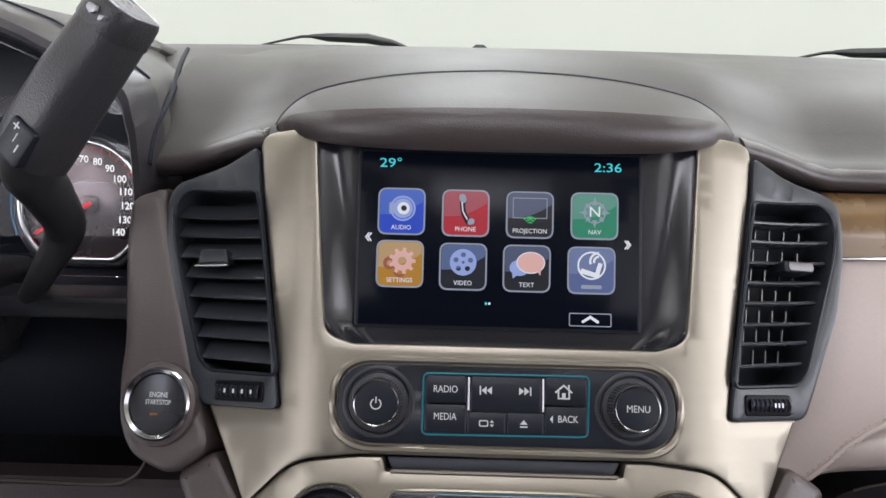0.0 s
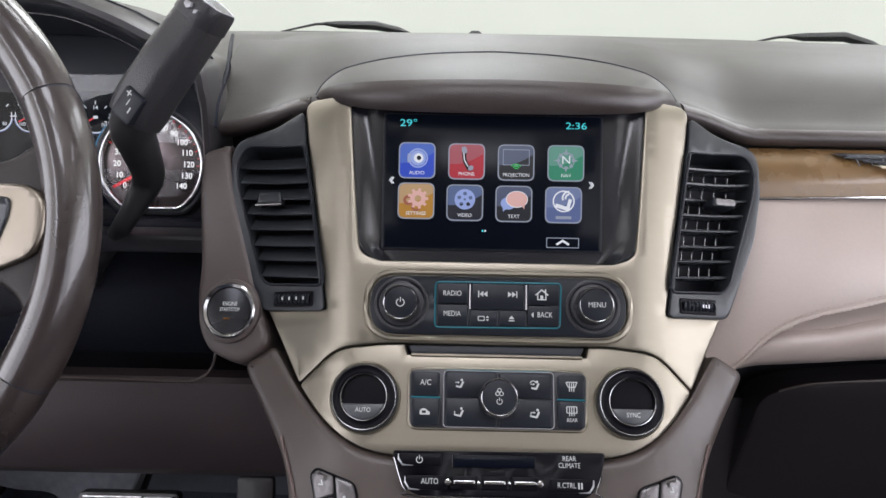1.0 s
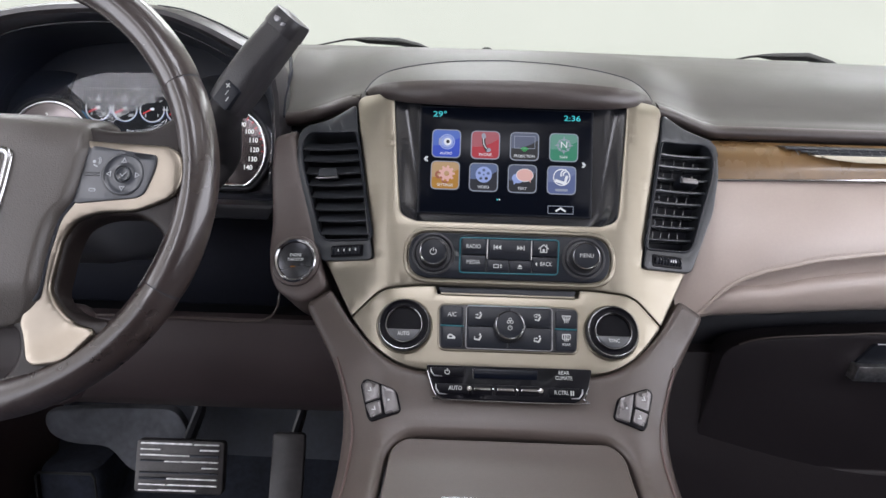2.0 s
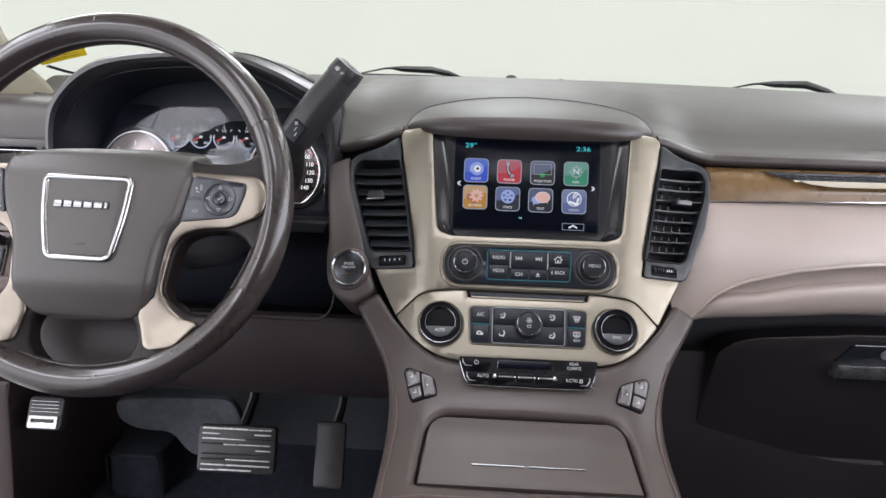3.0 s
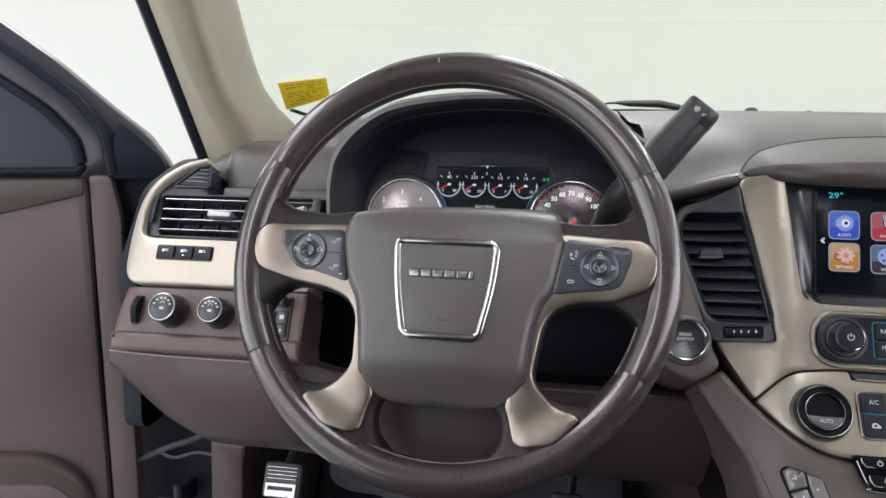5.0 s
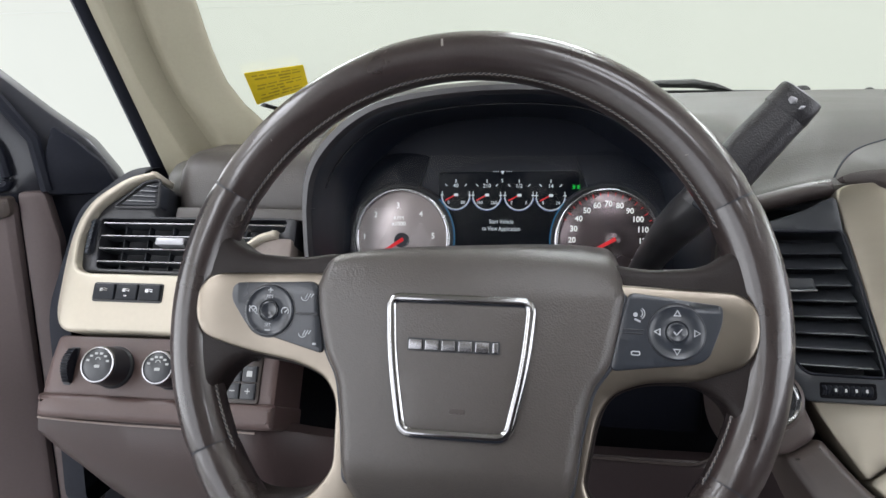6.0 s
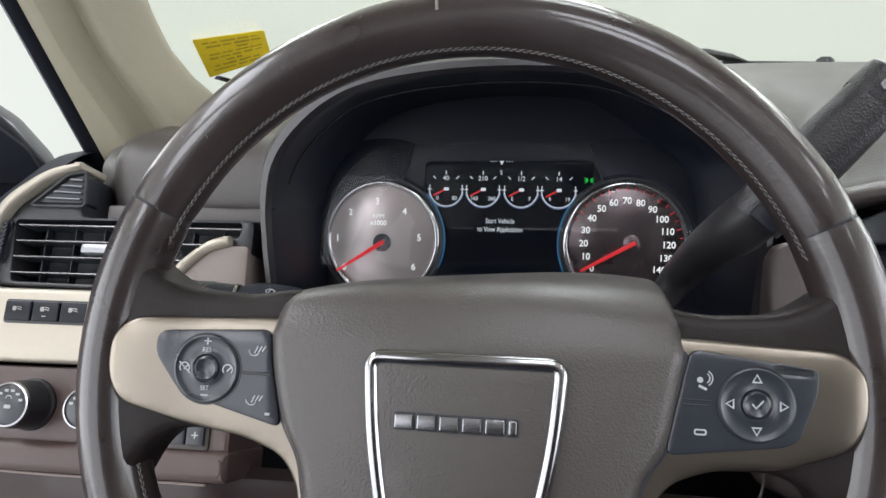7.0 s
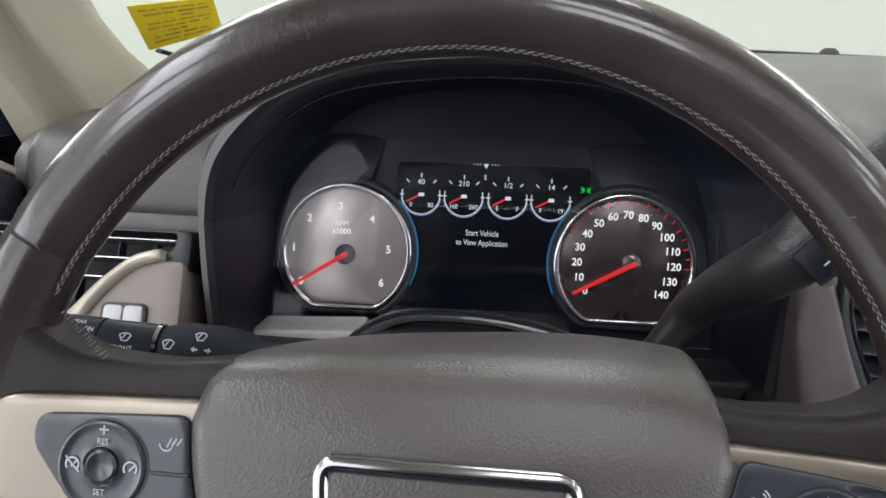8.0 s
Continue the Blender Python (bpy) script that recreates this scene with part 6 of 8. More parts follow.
hoop = curve2([(-0.496, 0.440, 0.643), (-0.482, 0.451, 0.6535), (-0.4647, 0.456, 0.6590), (-0.4395, 0.457, 0.6605), (-0.408, 0.456, 0.6590), (-0.377, 0.451, 0.6535), (-0.350, 0.440, 0.643)], 5, False)
part("cowl_edge", sweep(hoop, (0.008, 0.003), n=10), SATINBLACK, column)

ARM = mat("satin_black_arm", (0.030, 0.029, 0.031), 0.40, var=0.08, grain=0.05, grain_scale=1200, spec=0.5)
lever = thing("gear_lever", (-0.30, 0.47, 0.60), "black column gear lever with grained grip", "gear lever")
arm = curve2([(-0.372, 0.545, 0.556), (-0.342, 0.528, 0.590), (-0.3150, 0.511, 0.620), (-0.2945, 0.508, 0.652), (-0.2850, 0.478, 0.680), (-0.2775, 0.452, 0.699), (-0.266, 0.4395, 0.715)], 6, False)
part("arm", sweep(arm, [float(np.interp(i / (len(arm) - 1), (0, 0.2, 0.35, 0.5, 0.66, 0.85, 1.0), (0.0075, 0.008, 0.0090, 0.0128, 0.0148, 0.0166, 0.0168))) for i in range(len(arm))], n=24), ARM, lever, "smooth black curved arm")
kp = [Vector((-0.2705, 0.4405, 0.708)), Vector((-0.2670, 0.4395, 0.7130)), Vector((-0.2600, 0.438, 0.7225)), Vector((-0.2370, 0.437, 0.7520)), Vector((-0.2145, 0.436, 0.7790)), Vector((-0.2105, 0.436, 0.7845))]
kd = (kp[-1] - kp[0]).normalized()
gn = Vector((-0.30, -1.0, 0.15))
gn = (gn - kd * gn.dot(kd)).normalized()
gx = kd.cross(gn).normalized()


def grip_ring(c, r, k=1.0):
    """A soft-cornered square section across the lever."""
    return [tuple(c + gx * (a * r) + gn * (b * r * 0.94)) for a, b in rpoly([(-0.96, -0.90), (0.90, -0.96), (0.98, 0.62), (0.50, 1.0), (-0.60, 1.0), (-0.98, 0.60)], 0.34 * k, 5)]


GRIP = mat("grip_leather", (0.028, 0.027, 0.030), 0.36, var=0.10, grain=0.34, grain_scale=850, cells=True, spec=0.6)
part("grip", loft([grip_ring(c, r) for c, r in zip(kp, (0.0172, 0.0178, 0.0182, 0.0178, 0.0164, 0.0158))], close_cols=True), GRIP, lever, "grained black grip")
capc = kp[-1]
g = loft([grip_ring(capc + kd * h, r) for h, r in ((-0.010, 0.0170), (-0.0095, 0.0172), (0.0040, 0.0166), (0.0065, 0.0158), (0.0072, 0.0138))], close_cols=True)
n = len(grip_ring(capc, 0.01))
g.f += [tuple(range(len(g.v) - n, len(g.v)))]
part("cap", g, GRIP, lever, "grey cap with a small mark")
part("cap_edge", sweep(grip_ring(capc + kd * 0.0066, 0.0150), 0.0007, True, 6), SILVER, lever, "pale rim of the cap")
kx = kd.cross(Vector((0, 1, 0))).normalized()
face_n = Vector((-0.25, -1.0, 0.15))
face_n = (face_n - kd * face_n.dot(kd)).normalized()
fx = kd.cross(face_n).normalized()
bc = Vector((-0.2590, 0.438, 0.7170))


def kmap(a, b, w):
    return bc + fx * a + kd * b + face_n * (0.0172 + w)


tog = part("toggle", plate(rpoly([(-0.0095, -0.014), (0.0085, -0.014), (0.0085, 0.010), (-0.0095, 0.010)], 0.003), kmap, 0.0022, -0.006, 0.0012, step=0.1), PANEL, lever, "plus and minus toggle")
part("symbol", bar(-0.006, 0.006, -0.002, 0.006, 0.0007, kmap, 0.0026).join(bar(-0.004, 0.004, -0.004, 0.008, 0.0007, kmap, 0.0026), bar(0.003, -0.006, 0.003, -0.002, 0.0007, kmap, 0.0026), bar(-0.001, -0.002, -0.001, 0.003, 0.0004, kmap, 0.0026)), WHITE, tog)
part("cap_mark", plate(rpoly([(-0.0085, 0.0830), (-0.0040, 0.0840), (-0.0025, 0.0810), (-0.0050, 0.0785), (-0.0085, 0.0800)], 0.0006), kmap, 0.0003, -0.004, 0.0002, step=0.1).join(plate(rpoly([(0.0005, 0.0815), (0.0035, 0.0830), (0.0032, 0.0800), (0.0010, 0.0785)], 0.0006), kmap, 0.0003, -0.004, 0.0002, step=0.1)), SILVER, lever, "pale worn mark")
part("symbol", sweep([capc + kd * 0.0087 + kx * 0.003, capc + kd * 0.0087 - kx * 0.003], 0.0007, n=4), WHITE, lever)

stalk = thing("wiper_stalk", (-0.55, 0.37, 0.64), "black wiper and signal stalk with white markings", "control stalk")
s0, s1 = Vector((-0.500, 0.410, 0.6485)), Vector((-0.6325, 0.392, 0.6630))
sd = (s1 - s0).normalized()
part("stem", sweep([s0, s0.lerp(s1, 0.22), s0.lerp(s1, 0.30), s0.lerp(s1, 0.36), s0.lerp(s1, 0.50), s0.lerp(s1, 0.55), s0.lerp(s1, 0.59)], [0.010, 0.011, 0.0135, 0.0150, 0.0150, 0.0135, 0.0118], n=24), SEAL, stalk)
part("sleeve", sweep([s0.lerp(s1, 0.61), s0.lerp(s1, 0.795)], 0.0128, n=24), PANEL, stalk)
part("twist_end", sweep([s0.lerp(s1, 0.80), s0.lerp(s1, 1.10), s0.lerp(s1, 1.13)], [0.0132, 0.0132, 0.011], n=24), PANEL, stalk)
part("band", sweep([s0.lerp(s1, 0.592), s0.lerp(s1, 0.607)], 0.0131, n=24), DKCHROME, stalk)
sn = Vector((0.1, -0.80, 0.6))
sn = (sn - sd * sn.dot(sd)).normalized()
su = sn.cross(-sd).normalized()


def stmap(a, b, w):
    an = b / 0.013
    return s0 - sd * a + (sn * math.cos(an) + su * math.sin(an)) * ((0.0131 if a < -LN * 0.59 else 0.0151) + w)


LN = (s1 - s0).length
letters("OFF-INT-ON", 0.0033, stmap, -LN * 0.870, 0.0045, 0.0004, PRINT, stalk, wide=0.86, bold=0.02)
letters("REAR", 0.0034, stmap, -LN * 0.87, 0.0082, 0.0004, PRINT, stalk, wide=0.9)
letters("FRONT", 0.0036, stmap, -LN * 0.705, -0.0030, 0.0002, PRINT, stalk, wide=0.85)
for fx_, yy in ((0.70, 0.0030), (0.545, 0.0010), (0.44, 0.0058)):
    c = -LN * fx_
    part("symbol", ring(c, yy - 0.002, 0.0036, 0.0005, stmap, 0.0003, 12, 40, 140).join(bar(c - 0.0026, yy + 0.0004, c - 0.0012, yy - 0.0022, 0.0005, stmap, 0.0003), bar(c + 0.0026, yy + 0.0004, c + 0.0012, yy - 0.0022, 0.0005, stmap, 0.0003), bar(c - 0.0012, yy - 0.0022, c + 0.0012, yy - 0.0022, 0.0005, stmap, 0.0003), bar(c, yy + 0.0010, c - 0.0010, yy - 0.0010, 0.0005, stmap, 0.0003)), PRINT, stalk)
for k in range(2):
    part("symbol", bar(-LN * 0.86 - 0.005 * k, 0.0012, -LN * 0.86 - 0.005 * k + 0.0010 * k, -0.0012, 0.0007, stmap, 0.0003), PRINT, stalk)
for sx in (-1, 1):
    c = -LN * 0.43 + sx * 0.0030
    arrow = [(0.0018, -0.0004), (0.0002, 0.0008), (0.0002, 0.0000), (-0.0014, 0.0000), (-0.0014, -0.0008), (0.0002, -0.0008), (0.0002, -0.0016)]
    part("symbol", plate([(c + sx * a, b) for a, b in arrow][::sx], stmap, 0.0003, 0.0, 0, step=1), PRINT, stalk)

# ---------------------------------------------------------------- instrument cluster
cluster = thing("instrument_cluster", (-0.424, 0.60, 0.60), "lit instrument cluster with two large gauges under a brown hood", "instrument cluster")


def kl(x, z, w):
    """The cluster's face: world x and z, w towards the driver, leaning back a little."""
    return Vector((x, 0.592 - w * 0.982 + (z - 0.655) * 0.19, z + w * 0.187))


arch = [(-0.6000, 0.600), (-0.6030, 0.660), (-0.6010, 0.715), (-0.5880, 0.7480), (-0.5560, 0.7780), (-0.5150, 0.7950), (-0.4400, 0.8040), (-0.3600, 0.8020), (-0.3150, 0.7890), (-0.2790, 0.7725), (-0.2550, 0.7585), (-0.2410, 0.7460), (-0.2375, 0.7300), (-0.2355, 0.7060), (-0.2365, 0.600)]
ac = curve2(arch, 5, False)
cxm = -0.417


def arch_at(y, grow, drop=0.0):
    return [(cxm + (x - cxm) * (1 + (grow if x < -0.30 or grow < 0 else 0.0)) - 0.25 * max(0.0, y - 0.55) * step01(x, -0.36, -0.26), y, z + grow * 0.20 * (1 if z > 0.7 else 0) - drop * max(0.0, (z - 0.70) / 0.10)) for x, z in ac]


HOOD = mat("dark_hood_leather", (0.026, 0.024, 0.027), 0.32, var=0.1, spec=0.85, grain=0.2, grain_scale=1000, cells=True)
hood_rows = [arch_at(0.504, -0.046), arch_at(0.499, -0.030), arch_at(0.500, -0.008), arch_at(0.510, 0.010), arch_at(0.540, 0.016), arch_at(0.56, 0.020), arch_at(0.66, 0.03, 0.004), arch_at(0.78, 0.04, 0.012), arch_at(0.90, 0.05, 0.03)]
part("hood", loft(hood_rows[:5]), HOOD, cluster, "dark brown leather hood lip")
part("hood_top", loft(hood_rows[4:]), PAD, cluster, "brown padded top of the hood")
part("hood_seam", sweep([(p[0], p[1] + 0.004, p[2] + 0.0012) for p in arch_at(0.536, 0.0155)][34:-16], 0.0009, n=6), SHADE, cluster)
gap = curve2([(-0.2370, 0.512, 0.697), (-0.2375, 0.524, 0.7165), (-0.2385, 0.549, 0.7325), (-0.2410, 0.574, 0.7455), (-0.2520, 0.620, 0.7660), (-0.2640, 0.668, 0.7790)], 5, False)
part("hood_gap", sweep(gap, [lerp(0.0034, 0.0018, (i / (len(gap) - 1)) ** 0.8) for i in range(len(gap))], n=10), SEAL, cluster, "black gap beside the hood")
inner_rows = [arch_at(0.504, -0.046), arch_at(0.520, -0.068), arch_at(0.545, -0.085), arch_at(0.575, -0.105), arch_at(0.610, -0.150)]
part("hood_lining", loft(inner_rows), MASK, cluster, "black inner hood lining")
brow = [(p[0], 0.516, p[2] - 0.0015) for p in arch_at(0.52, -0.078)][12:-16]
part("hood_edge", sweep(brow, 0.0008, n=6), DKCHROME, cluster)
face_out = [(p[0], p[2]) for p in arch_at(0.6, -0.10)]
part("mask", plate(rpoly(face_out, 0.004, 2), kl, 0.0, -0.01, 0, step=0.05), MASK, cluster, "matt black mask")
# raised shoulders round the outer sides of the gauges
for cx_, cz_, r_, a0, a1 in ((-0.5275, 0.6535, 0.0540, 72, 196), (-0.3230, 0.6535, 0.0555, -14, 111)):
    rws = []
    for i in range(27):
        an = radians(lerp(a0, a1, i / 26))
        cone = [(r_ - 0.001, -0.002), (r_ - 0.001, 0.0085), (r_ + 0.002, 0.0100), (r_ + 0.010, 0.0080), (r_ + 0.022, 0.0040), (r_ + 0.036, -0.0020)]
        rws.append([tuple(kl(cx_ + q * math.cos(an), cz_ + q * math.sin(an), w)) for q, w in cone])
    sh = loft(rws)
    n = len(rws[0])
    sh.f += [tuple(range(n)), tuple(range(len(sh.v) - n, len(sh.v)))]
    part("shoulder", sh, MASK, cluster)

DISPLAY = glow("driver_display_black", (0.0045, 0.0062, 0.0115), 0.35)
DISPLAY.node_tree.nodes["Principled BSDF"].inputs["IOR"].default_value = 1.5
GLIT = glow("gauge_white", (0.74, 0.80, 0.88), 0.72)
DISPLAY.node_tree.nodes["Principled BSDF"].inputs["Roughness"].default_value = 0.30
DISPLAY.node_tree.nodes["Principled BSDF"].inputs["Specular IOR Level"].default_value = 0.10
part("driver_display", plate(rpoly([(-0.492, 0.7195), (-0.350, 0.7215), (-0.352, 0.615), (-0.490, 0.6125)], 0.006), kl, 0.003, 0.0, 0.001, step=0.05), DISPLAY, cluster, "dark driver display")


def gauge(name, cx, cz, r, face, marks, lab, needle_deg, label, cut=-0.0365, red_from=None, hub=0.0075, num=0.0075, start=218.0, sweep_deg=-256.0, nr=0.036, lab_size=0.006, tick_from=0, nc=(0.0, 0.0), hubc=(0.0, 0.0)):
    d = part(name, plate([(x, max(z, cz + cut)) for x, z in disc(cx, cz, r * 0.97, 60)], kl, 0.006, -0.004, 0.0008, step=0.05), face, cluster, label)
    rimp = [tuple(kl(x, max(z, cz + cut - 0.002), 0.0085)) for x, z in disc(cx, cz, r, 72)]
    part("bezel", sweep(rimp, (0.0026, 0.0022), True, 10, (0, -1, 0)), CHROME, d, "bright bezel ring")
    rim2 = [tuple(kl(x, max(z, cz + cut - 0.005), 0.006)) for x, z in disc(cx, cz, r + 0.0042, 72)]
    part("bezel_step", sweep(rim2, 0.0028, True, 10, (0, -1, 0)), BLACK, d)
    n = len(marks)
    for i, m in enumerate(marks):
        an = radians(start + sweep_deg * i / (n - 1))
        letters(m, num, kl, cx + nc[0] + nr * math.cos(an), cz + nc[1] + nr * math.sin(an), 0.0066, NUMERAL, d, "numeral", 0.98, bold=0.02)
    tk, rd = Geo(), Geo()
    for i in range((n - 1) * 2 + 1 - (4 if red_from else 0)):
        an = radians(start + sweep_deg * i / (2 * (n - 1)))
        r0 = 0.88 if i % 2 == 0 else 0.905
        q = bar(cx + r * r0 * math.cos(an), cz + r * r0 * math.sin(an), cx + r * 0.945 * math.cos(an), cz + r * 0.945 * math.sin(an), 0.0006, kl, 0.0066)
        if red_from is not None and i >= red_from:
            rd.join(q)
        elif i >= tick_from:
            tk.join(q)
    if tk.v:
        part("ticks", tk, DKCHROME, d)
    if rd.v:
        part("red_ticks", rd, RED, d)
    for k, (tx, dz) in enumerate(lab):
        letters(tx, lab_size, kl, cx + nc[0], cz + dz, 0.0066, NUMERAL if face is FACE else DKCHROME, d, "legend", 1.0, bold=0.03)
    an = radians(needle_deg)
    hx, hz = cx + hubc[0], cz + hubc[1]
    nd = [(hx + s * 0.0018 * -math.sin(an) + t * r * math.cos(an), hz + s * 0.0018 * math.cos(an) + t * r * math.sin(an)) for s, t in ((1.0, -0.05), (-1.0, -0.05), (-0.55, 0.97), (0.55, 0.97))]
    part("needle", plate(nd, kl, 0.0115, 0.010, 0.0002, step=0.05), RED, d, "red needle")
    part("hub", lathe([(hub, 0.006), (hub, 0.0095), (hub * 0.85, 0.0102), (0.0001, 0.0102)], kl, hx, hz, 24, False), FACE_DARK if face is FACE_DARK else LINER, d)
    return d


gauge("tachometer", -0.5275, 0.6535, 0.0475, FACE, ["0", "1", "2", "3", "4", "5", "6"], [("RPM", 0.0192), ("x1000", 0.0135)], 212, "grey tachometer with a faintly glowing face", -0.0395, None, start=214, sweep_deg=-245, nr=0.0362, nc=(-0.0040, -0.0045), hubc=(-0.0005, -0.0030), num=0.0080, lab_size=0.0058, tick_from=99)
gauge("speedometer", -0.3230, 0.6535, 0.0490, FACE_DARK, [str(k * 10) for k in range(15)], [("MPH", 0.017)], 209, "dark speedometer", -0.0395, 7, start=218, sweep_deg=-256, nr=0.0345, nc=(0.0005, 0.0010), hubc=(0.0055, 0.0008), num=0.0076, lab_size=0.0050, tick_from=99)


def small_gauge(cx, cz, top, lo, hi, nd):
    d = part("small_gauge", ring(cx, cz, 0.0141, 0.0007, kl, 0.0044, 36, 165, 375), GLIT, cluster, "small lit gauge")
    g = Geo()
    for k in range(5):
        an = radians(180 - 45 * k)
        g.join(bar(cx + 0.0128 * math.cos(an), cz + 0.0128 * math.sin(an), cx + 0.0152 * math.cos(an), cz + 0.0152 * math.sin(an), 0.0008, kl, 0.0046))
    part("ticks", g, GLIT, d)
    part("arc", ring(cx, cz, 0.0150, 0.0005, kl, 0.0045, 30, 190, 350), LITBLUE, d)
    letters(top, 0.0054, kl, cx, cz + 0.0092, 0.0045, GLIT, d, "numeral")
    letters(lo, 0.0048, kl, cx - 0.0072, cz - 0.0074, 0.0045, GLIT, d, "numeral", 0.9)
    letters(hi, 0.0048, kl, cx + 0.0074, cz - 0.0074, 0.0045, GLIT, d, "numeral", 0.9)
    part("needle", bar(cx - 0.0100, cz - 0.0050, cx + 0.0005, cz + 0.0005, 0.0012, kl, 0.0050), RED, d)
    part("symbol", blob(rect(cx + 0.0004, cz + 0.0002, 0.0042, 0.0026, 0.0006), kl, 0.0053), GLIT, d)


for cx_, a_, b_, c_ in ((-0.4735, "40", "0", "80"), (-0.4420, "210", "160", "260"), (-0.4098, "1/2", "E", "F"), (-0.3785, "14", "9", "19")):
    small_gauge(cx_, 0.6965, a_, b_, c_, 210)
letters("S", 0.0050, kl, -0.4267, 0.7108, 0.0045, GLIT, cluster, "compass_letter", label="small lit compass letter")
part("compass_mark", blob([(-0.4285, 0.7205), (-0.4245, 0.7205), (-0.4265, 0.7170)], kl, 0.0046), GLIT, cluster)
part("compass_dots", Geo().join(*[blob(disc(-0.4265 + 0.0022 * k, 0.7200, 0.0005, 6), kl, 0.0045) for k in (-4, -3, -2, 2, 3, 4)]), GLIT, cluster)
letters("Start Vehicle", 0.0058, kl, -0.4270, 0.6705, 0.0045, GLIT, cluster, "message", 0.82, "white start message on the display")
letters("to View Application", 0.0058, kl, -0.4270, 0.6635, 0.0045, GLIT, cluster, "message", 0.82)
gr = Geo()
for sx in (-1, 1):
    gr.join(blob([(-0.3537 + sx * 0.0006, 0.7052), (-0.3537 + sx * 0.0028, 0.7072), (-0.3537 + sx * 0.0028, 0.7032)], kl, 0.0046), *[bar(-0.3537 + sx * 0.0010, 0.7052 + 0.0012 * k, -0.3537 + sx * 0.0038, 0.7052 + 0.0020 * k, 0.0004, kl, 0.0046) for k in (-1, 0, 1)])
part("lamp_symbol", gr, glow("green_light", (0.01, 0.60, 0.06), 0.7), cluster, "green lamp warning light")
BLUE = glow("blue_edge_light", (0.02, 0.20, 0.42), 0.45)
part("blue_edge", ring(-0.5275, 0.6535, 0.0540, 0.0012, kl, 0.0098, 24, -25, 45), BLUE, cluster, "thin blue edge light")
part("blue_edge", ring(-0.3230, 0.6535, 0.0555, 0.0012, kl, 0.0098, 24, 140, 205), BLUE, cluster, "thin blue edge light")
PALE = mat("pale_grey_plastic", (0.55, 0.55, 0.55), 0.45, var=0.08, grain=0.1)
# clear lens over the gauges, leaning back
lens_out = [(p[0], min(max(p[2], 0.606), 0.738)) for p in arch_at(0.6, -0.085) if p[2] > 0.604]
lens_out = [lens_out[0][:1] + (0.606,)] + lens_out + [lens_out[-1][:1] + (0.606,)]
lens = part("lens", plate(rpoly(lens_out, 0.0), lambda a, b, w: Vector((a, 0.552 + (b - 0.6) * 0.26 - w, b)), 0.0, -0.0018, 0.0, step=0.5, back=True), clear("clear_instrument_lens", (1.0, 1.0, 1.0), 0.0, 1.22), cluster, "clear instrument lens")
lens.visible_shadow = False
# panel under the gauges
part("lower_panel", plate(rpoly([(-0.600, 0.604), (-0.232, 0.604), (-0.232, 0.476), (-0.600, 0.476)], 0.01), lambda a, b, w: Vector((a, 0.545 - w - (b - 0.476) * 0.0, b)), 0.0, -0.05, 0.004, step=0.1), SEAL, cluster, "black lower panel")
part("ledge", plate(rpoly([(-0.585, 0.602), (-0.245, 0.602), (-0.255, 0.585), (-0.575, 0.585)], 0.004), lambda a, b, w: Vector((a, 0.545 - w, b)), 0.03, 0.0, 0.004, step=0.1), BLACK, cluster)
# light grey strip that paints the bright reflection on the ledge
part("ledge_reflection", plate(rpoly([(-0.5935, 0.6060), (-0.507, 0.6105), (-0.507, 0.590), (-0.590, 0.590)], 0.003), lambda a, b, w: Vector((a, 0.545 - w, b)), 0.005, -0.02, 0.003, step=0.1), PALE, cluster)


# ---------------------------------------------------------------- driver's outer dash: vent, switches, knee panel
LO, LU, LN_ = Vector((0, 0.458, 0.581)), Vector((0, 0.454, 0.891)), Vector((0, -0.891, 0.454))


def lmap(a, b, w):
    """The driver's outer dash face: world x, b up along it, w towards the seat."""
    return LO + Vector((a, 0, 0)) + LU * b + LN_ * (w - 0.030 * step01(-a, 0.80, 0.875) ** 2)


corner = thing("air_vent", tuple(lmap(-0.72, 0.06, 0)), "driver's corner air vent with champagne bezel and dark slats", "air vent", "dashboard air vents")
bez = [(-0.826, 0.0030), (-0.840, 0.0200), (-0.8425, 0.0600), (-0.8400, 0.0980), (-0.8230, 0.1300), (-0.7860, 0.1560), (-0.7580, 0.1620), (-0.7580, 0.1565), (-0.7820, 0.1490), (-0.8140, 0.1240), (-0.8270, 0.0960), (-0.8240, 0.0640), (-0.8100, 0.0590), (-0.6850, 0.0590), (-0.6640, 0.0850), (-0.6440, 0.1010), (-0.6280, 0.1045), (-0.6275, 0.0970), (-0.6420, 0.0930), (-0.6560, 0.0815), (-0.6740, 0.0590), (-0.6780, 0.0030)]
part("bezel", plate(rpoly(bez, [0.012, 0.015, 0.02, 0.03, 0.03, 0.03, 0.001, 0.001, 0.03, 0.02, 0.02, 0.008, 0.006, 0.006, 0.02, 0.02, 0.001, 0.001, 0.02, 0.02, 0.02, 0.003], 4), lmap, 0.006, -0.03, 0.004, step=0.014, steps=3), CREAM, corner, "pale champagne bezel")
part("housing", plate(rpoly([(-0.826, 0.062), (-0.8275, 0.098), (-0.812, 0.126), (-0.780, 0.1500), (-0.757, 0.1560), (-0.756, 0.1180), (-0.612, 0.1180), (-0.612, 0.090), (-0.675, 0.060)], 0.006), lmap, -0.004, -0.05, 0.002, holes=[rpoly([(-0.8070, 0.0655), (-0.8120, 0.1150), (-0.6220, 0.1160), (-0.6240, 0.1040), (-0.6460, 0.1010), (-0.6660, 0.0840), (-0.6820, 0.0640)], 0.004)], step=0.02), BLACK, corner)
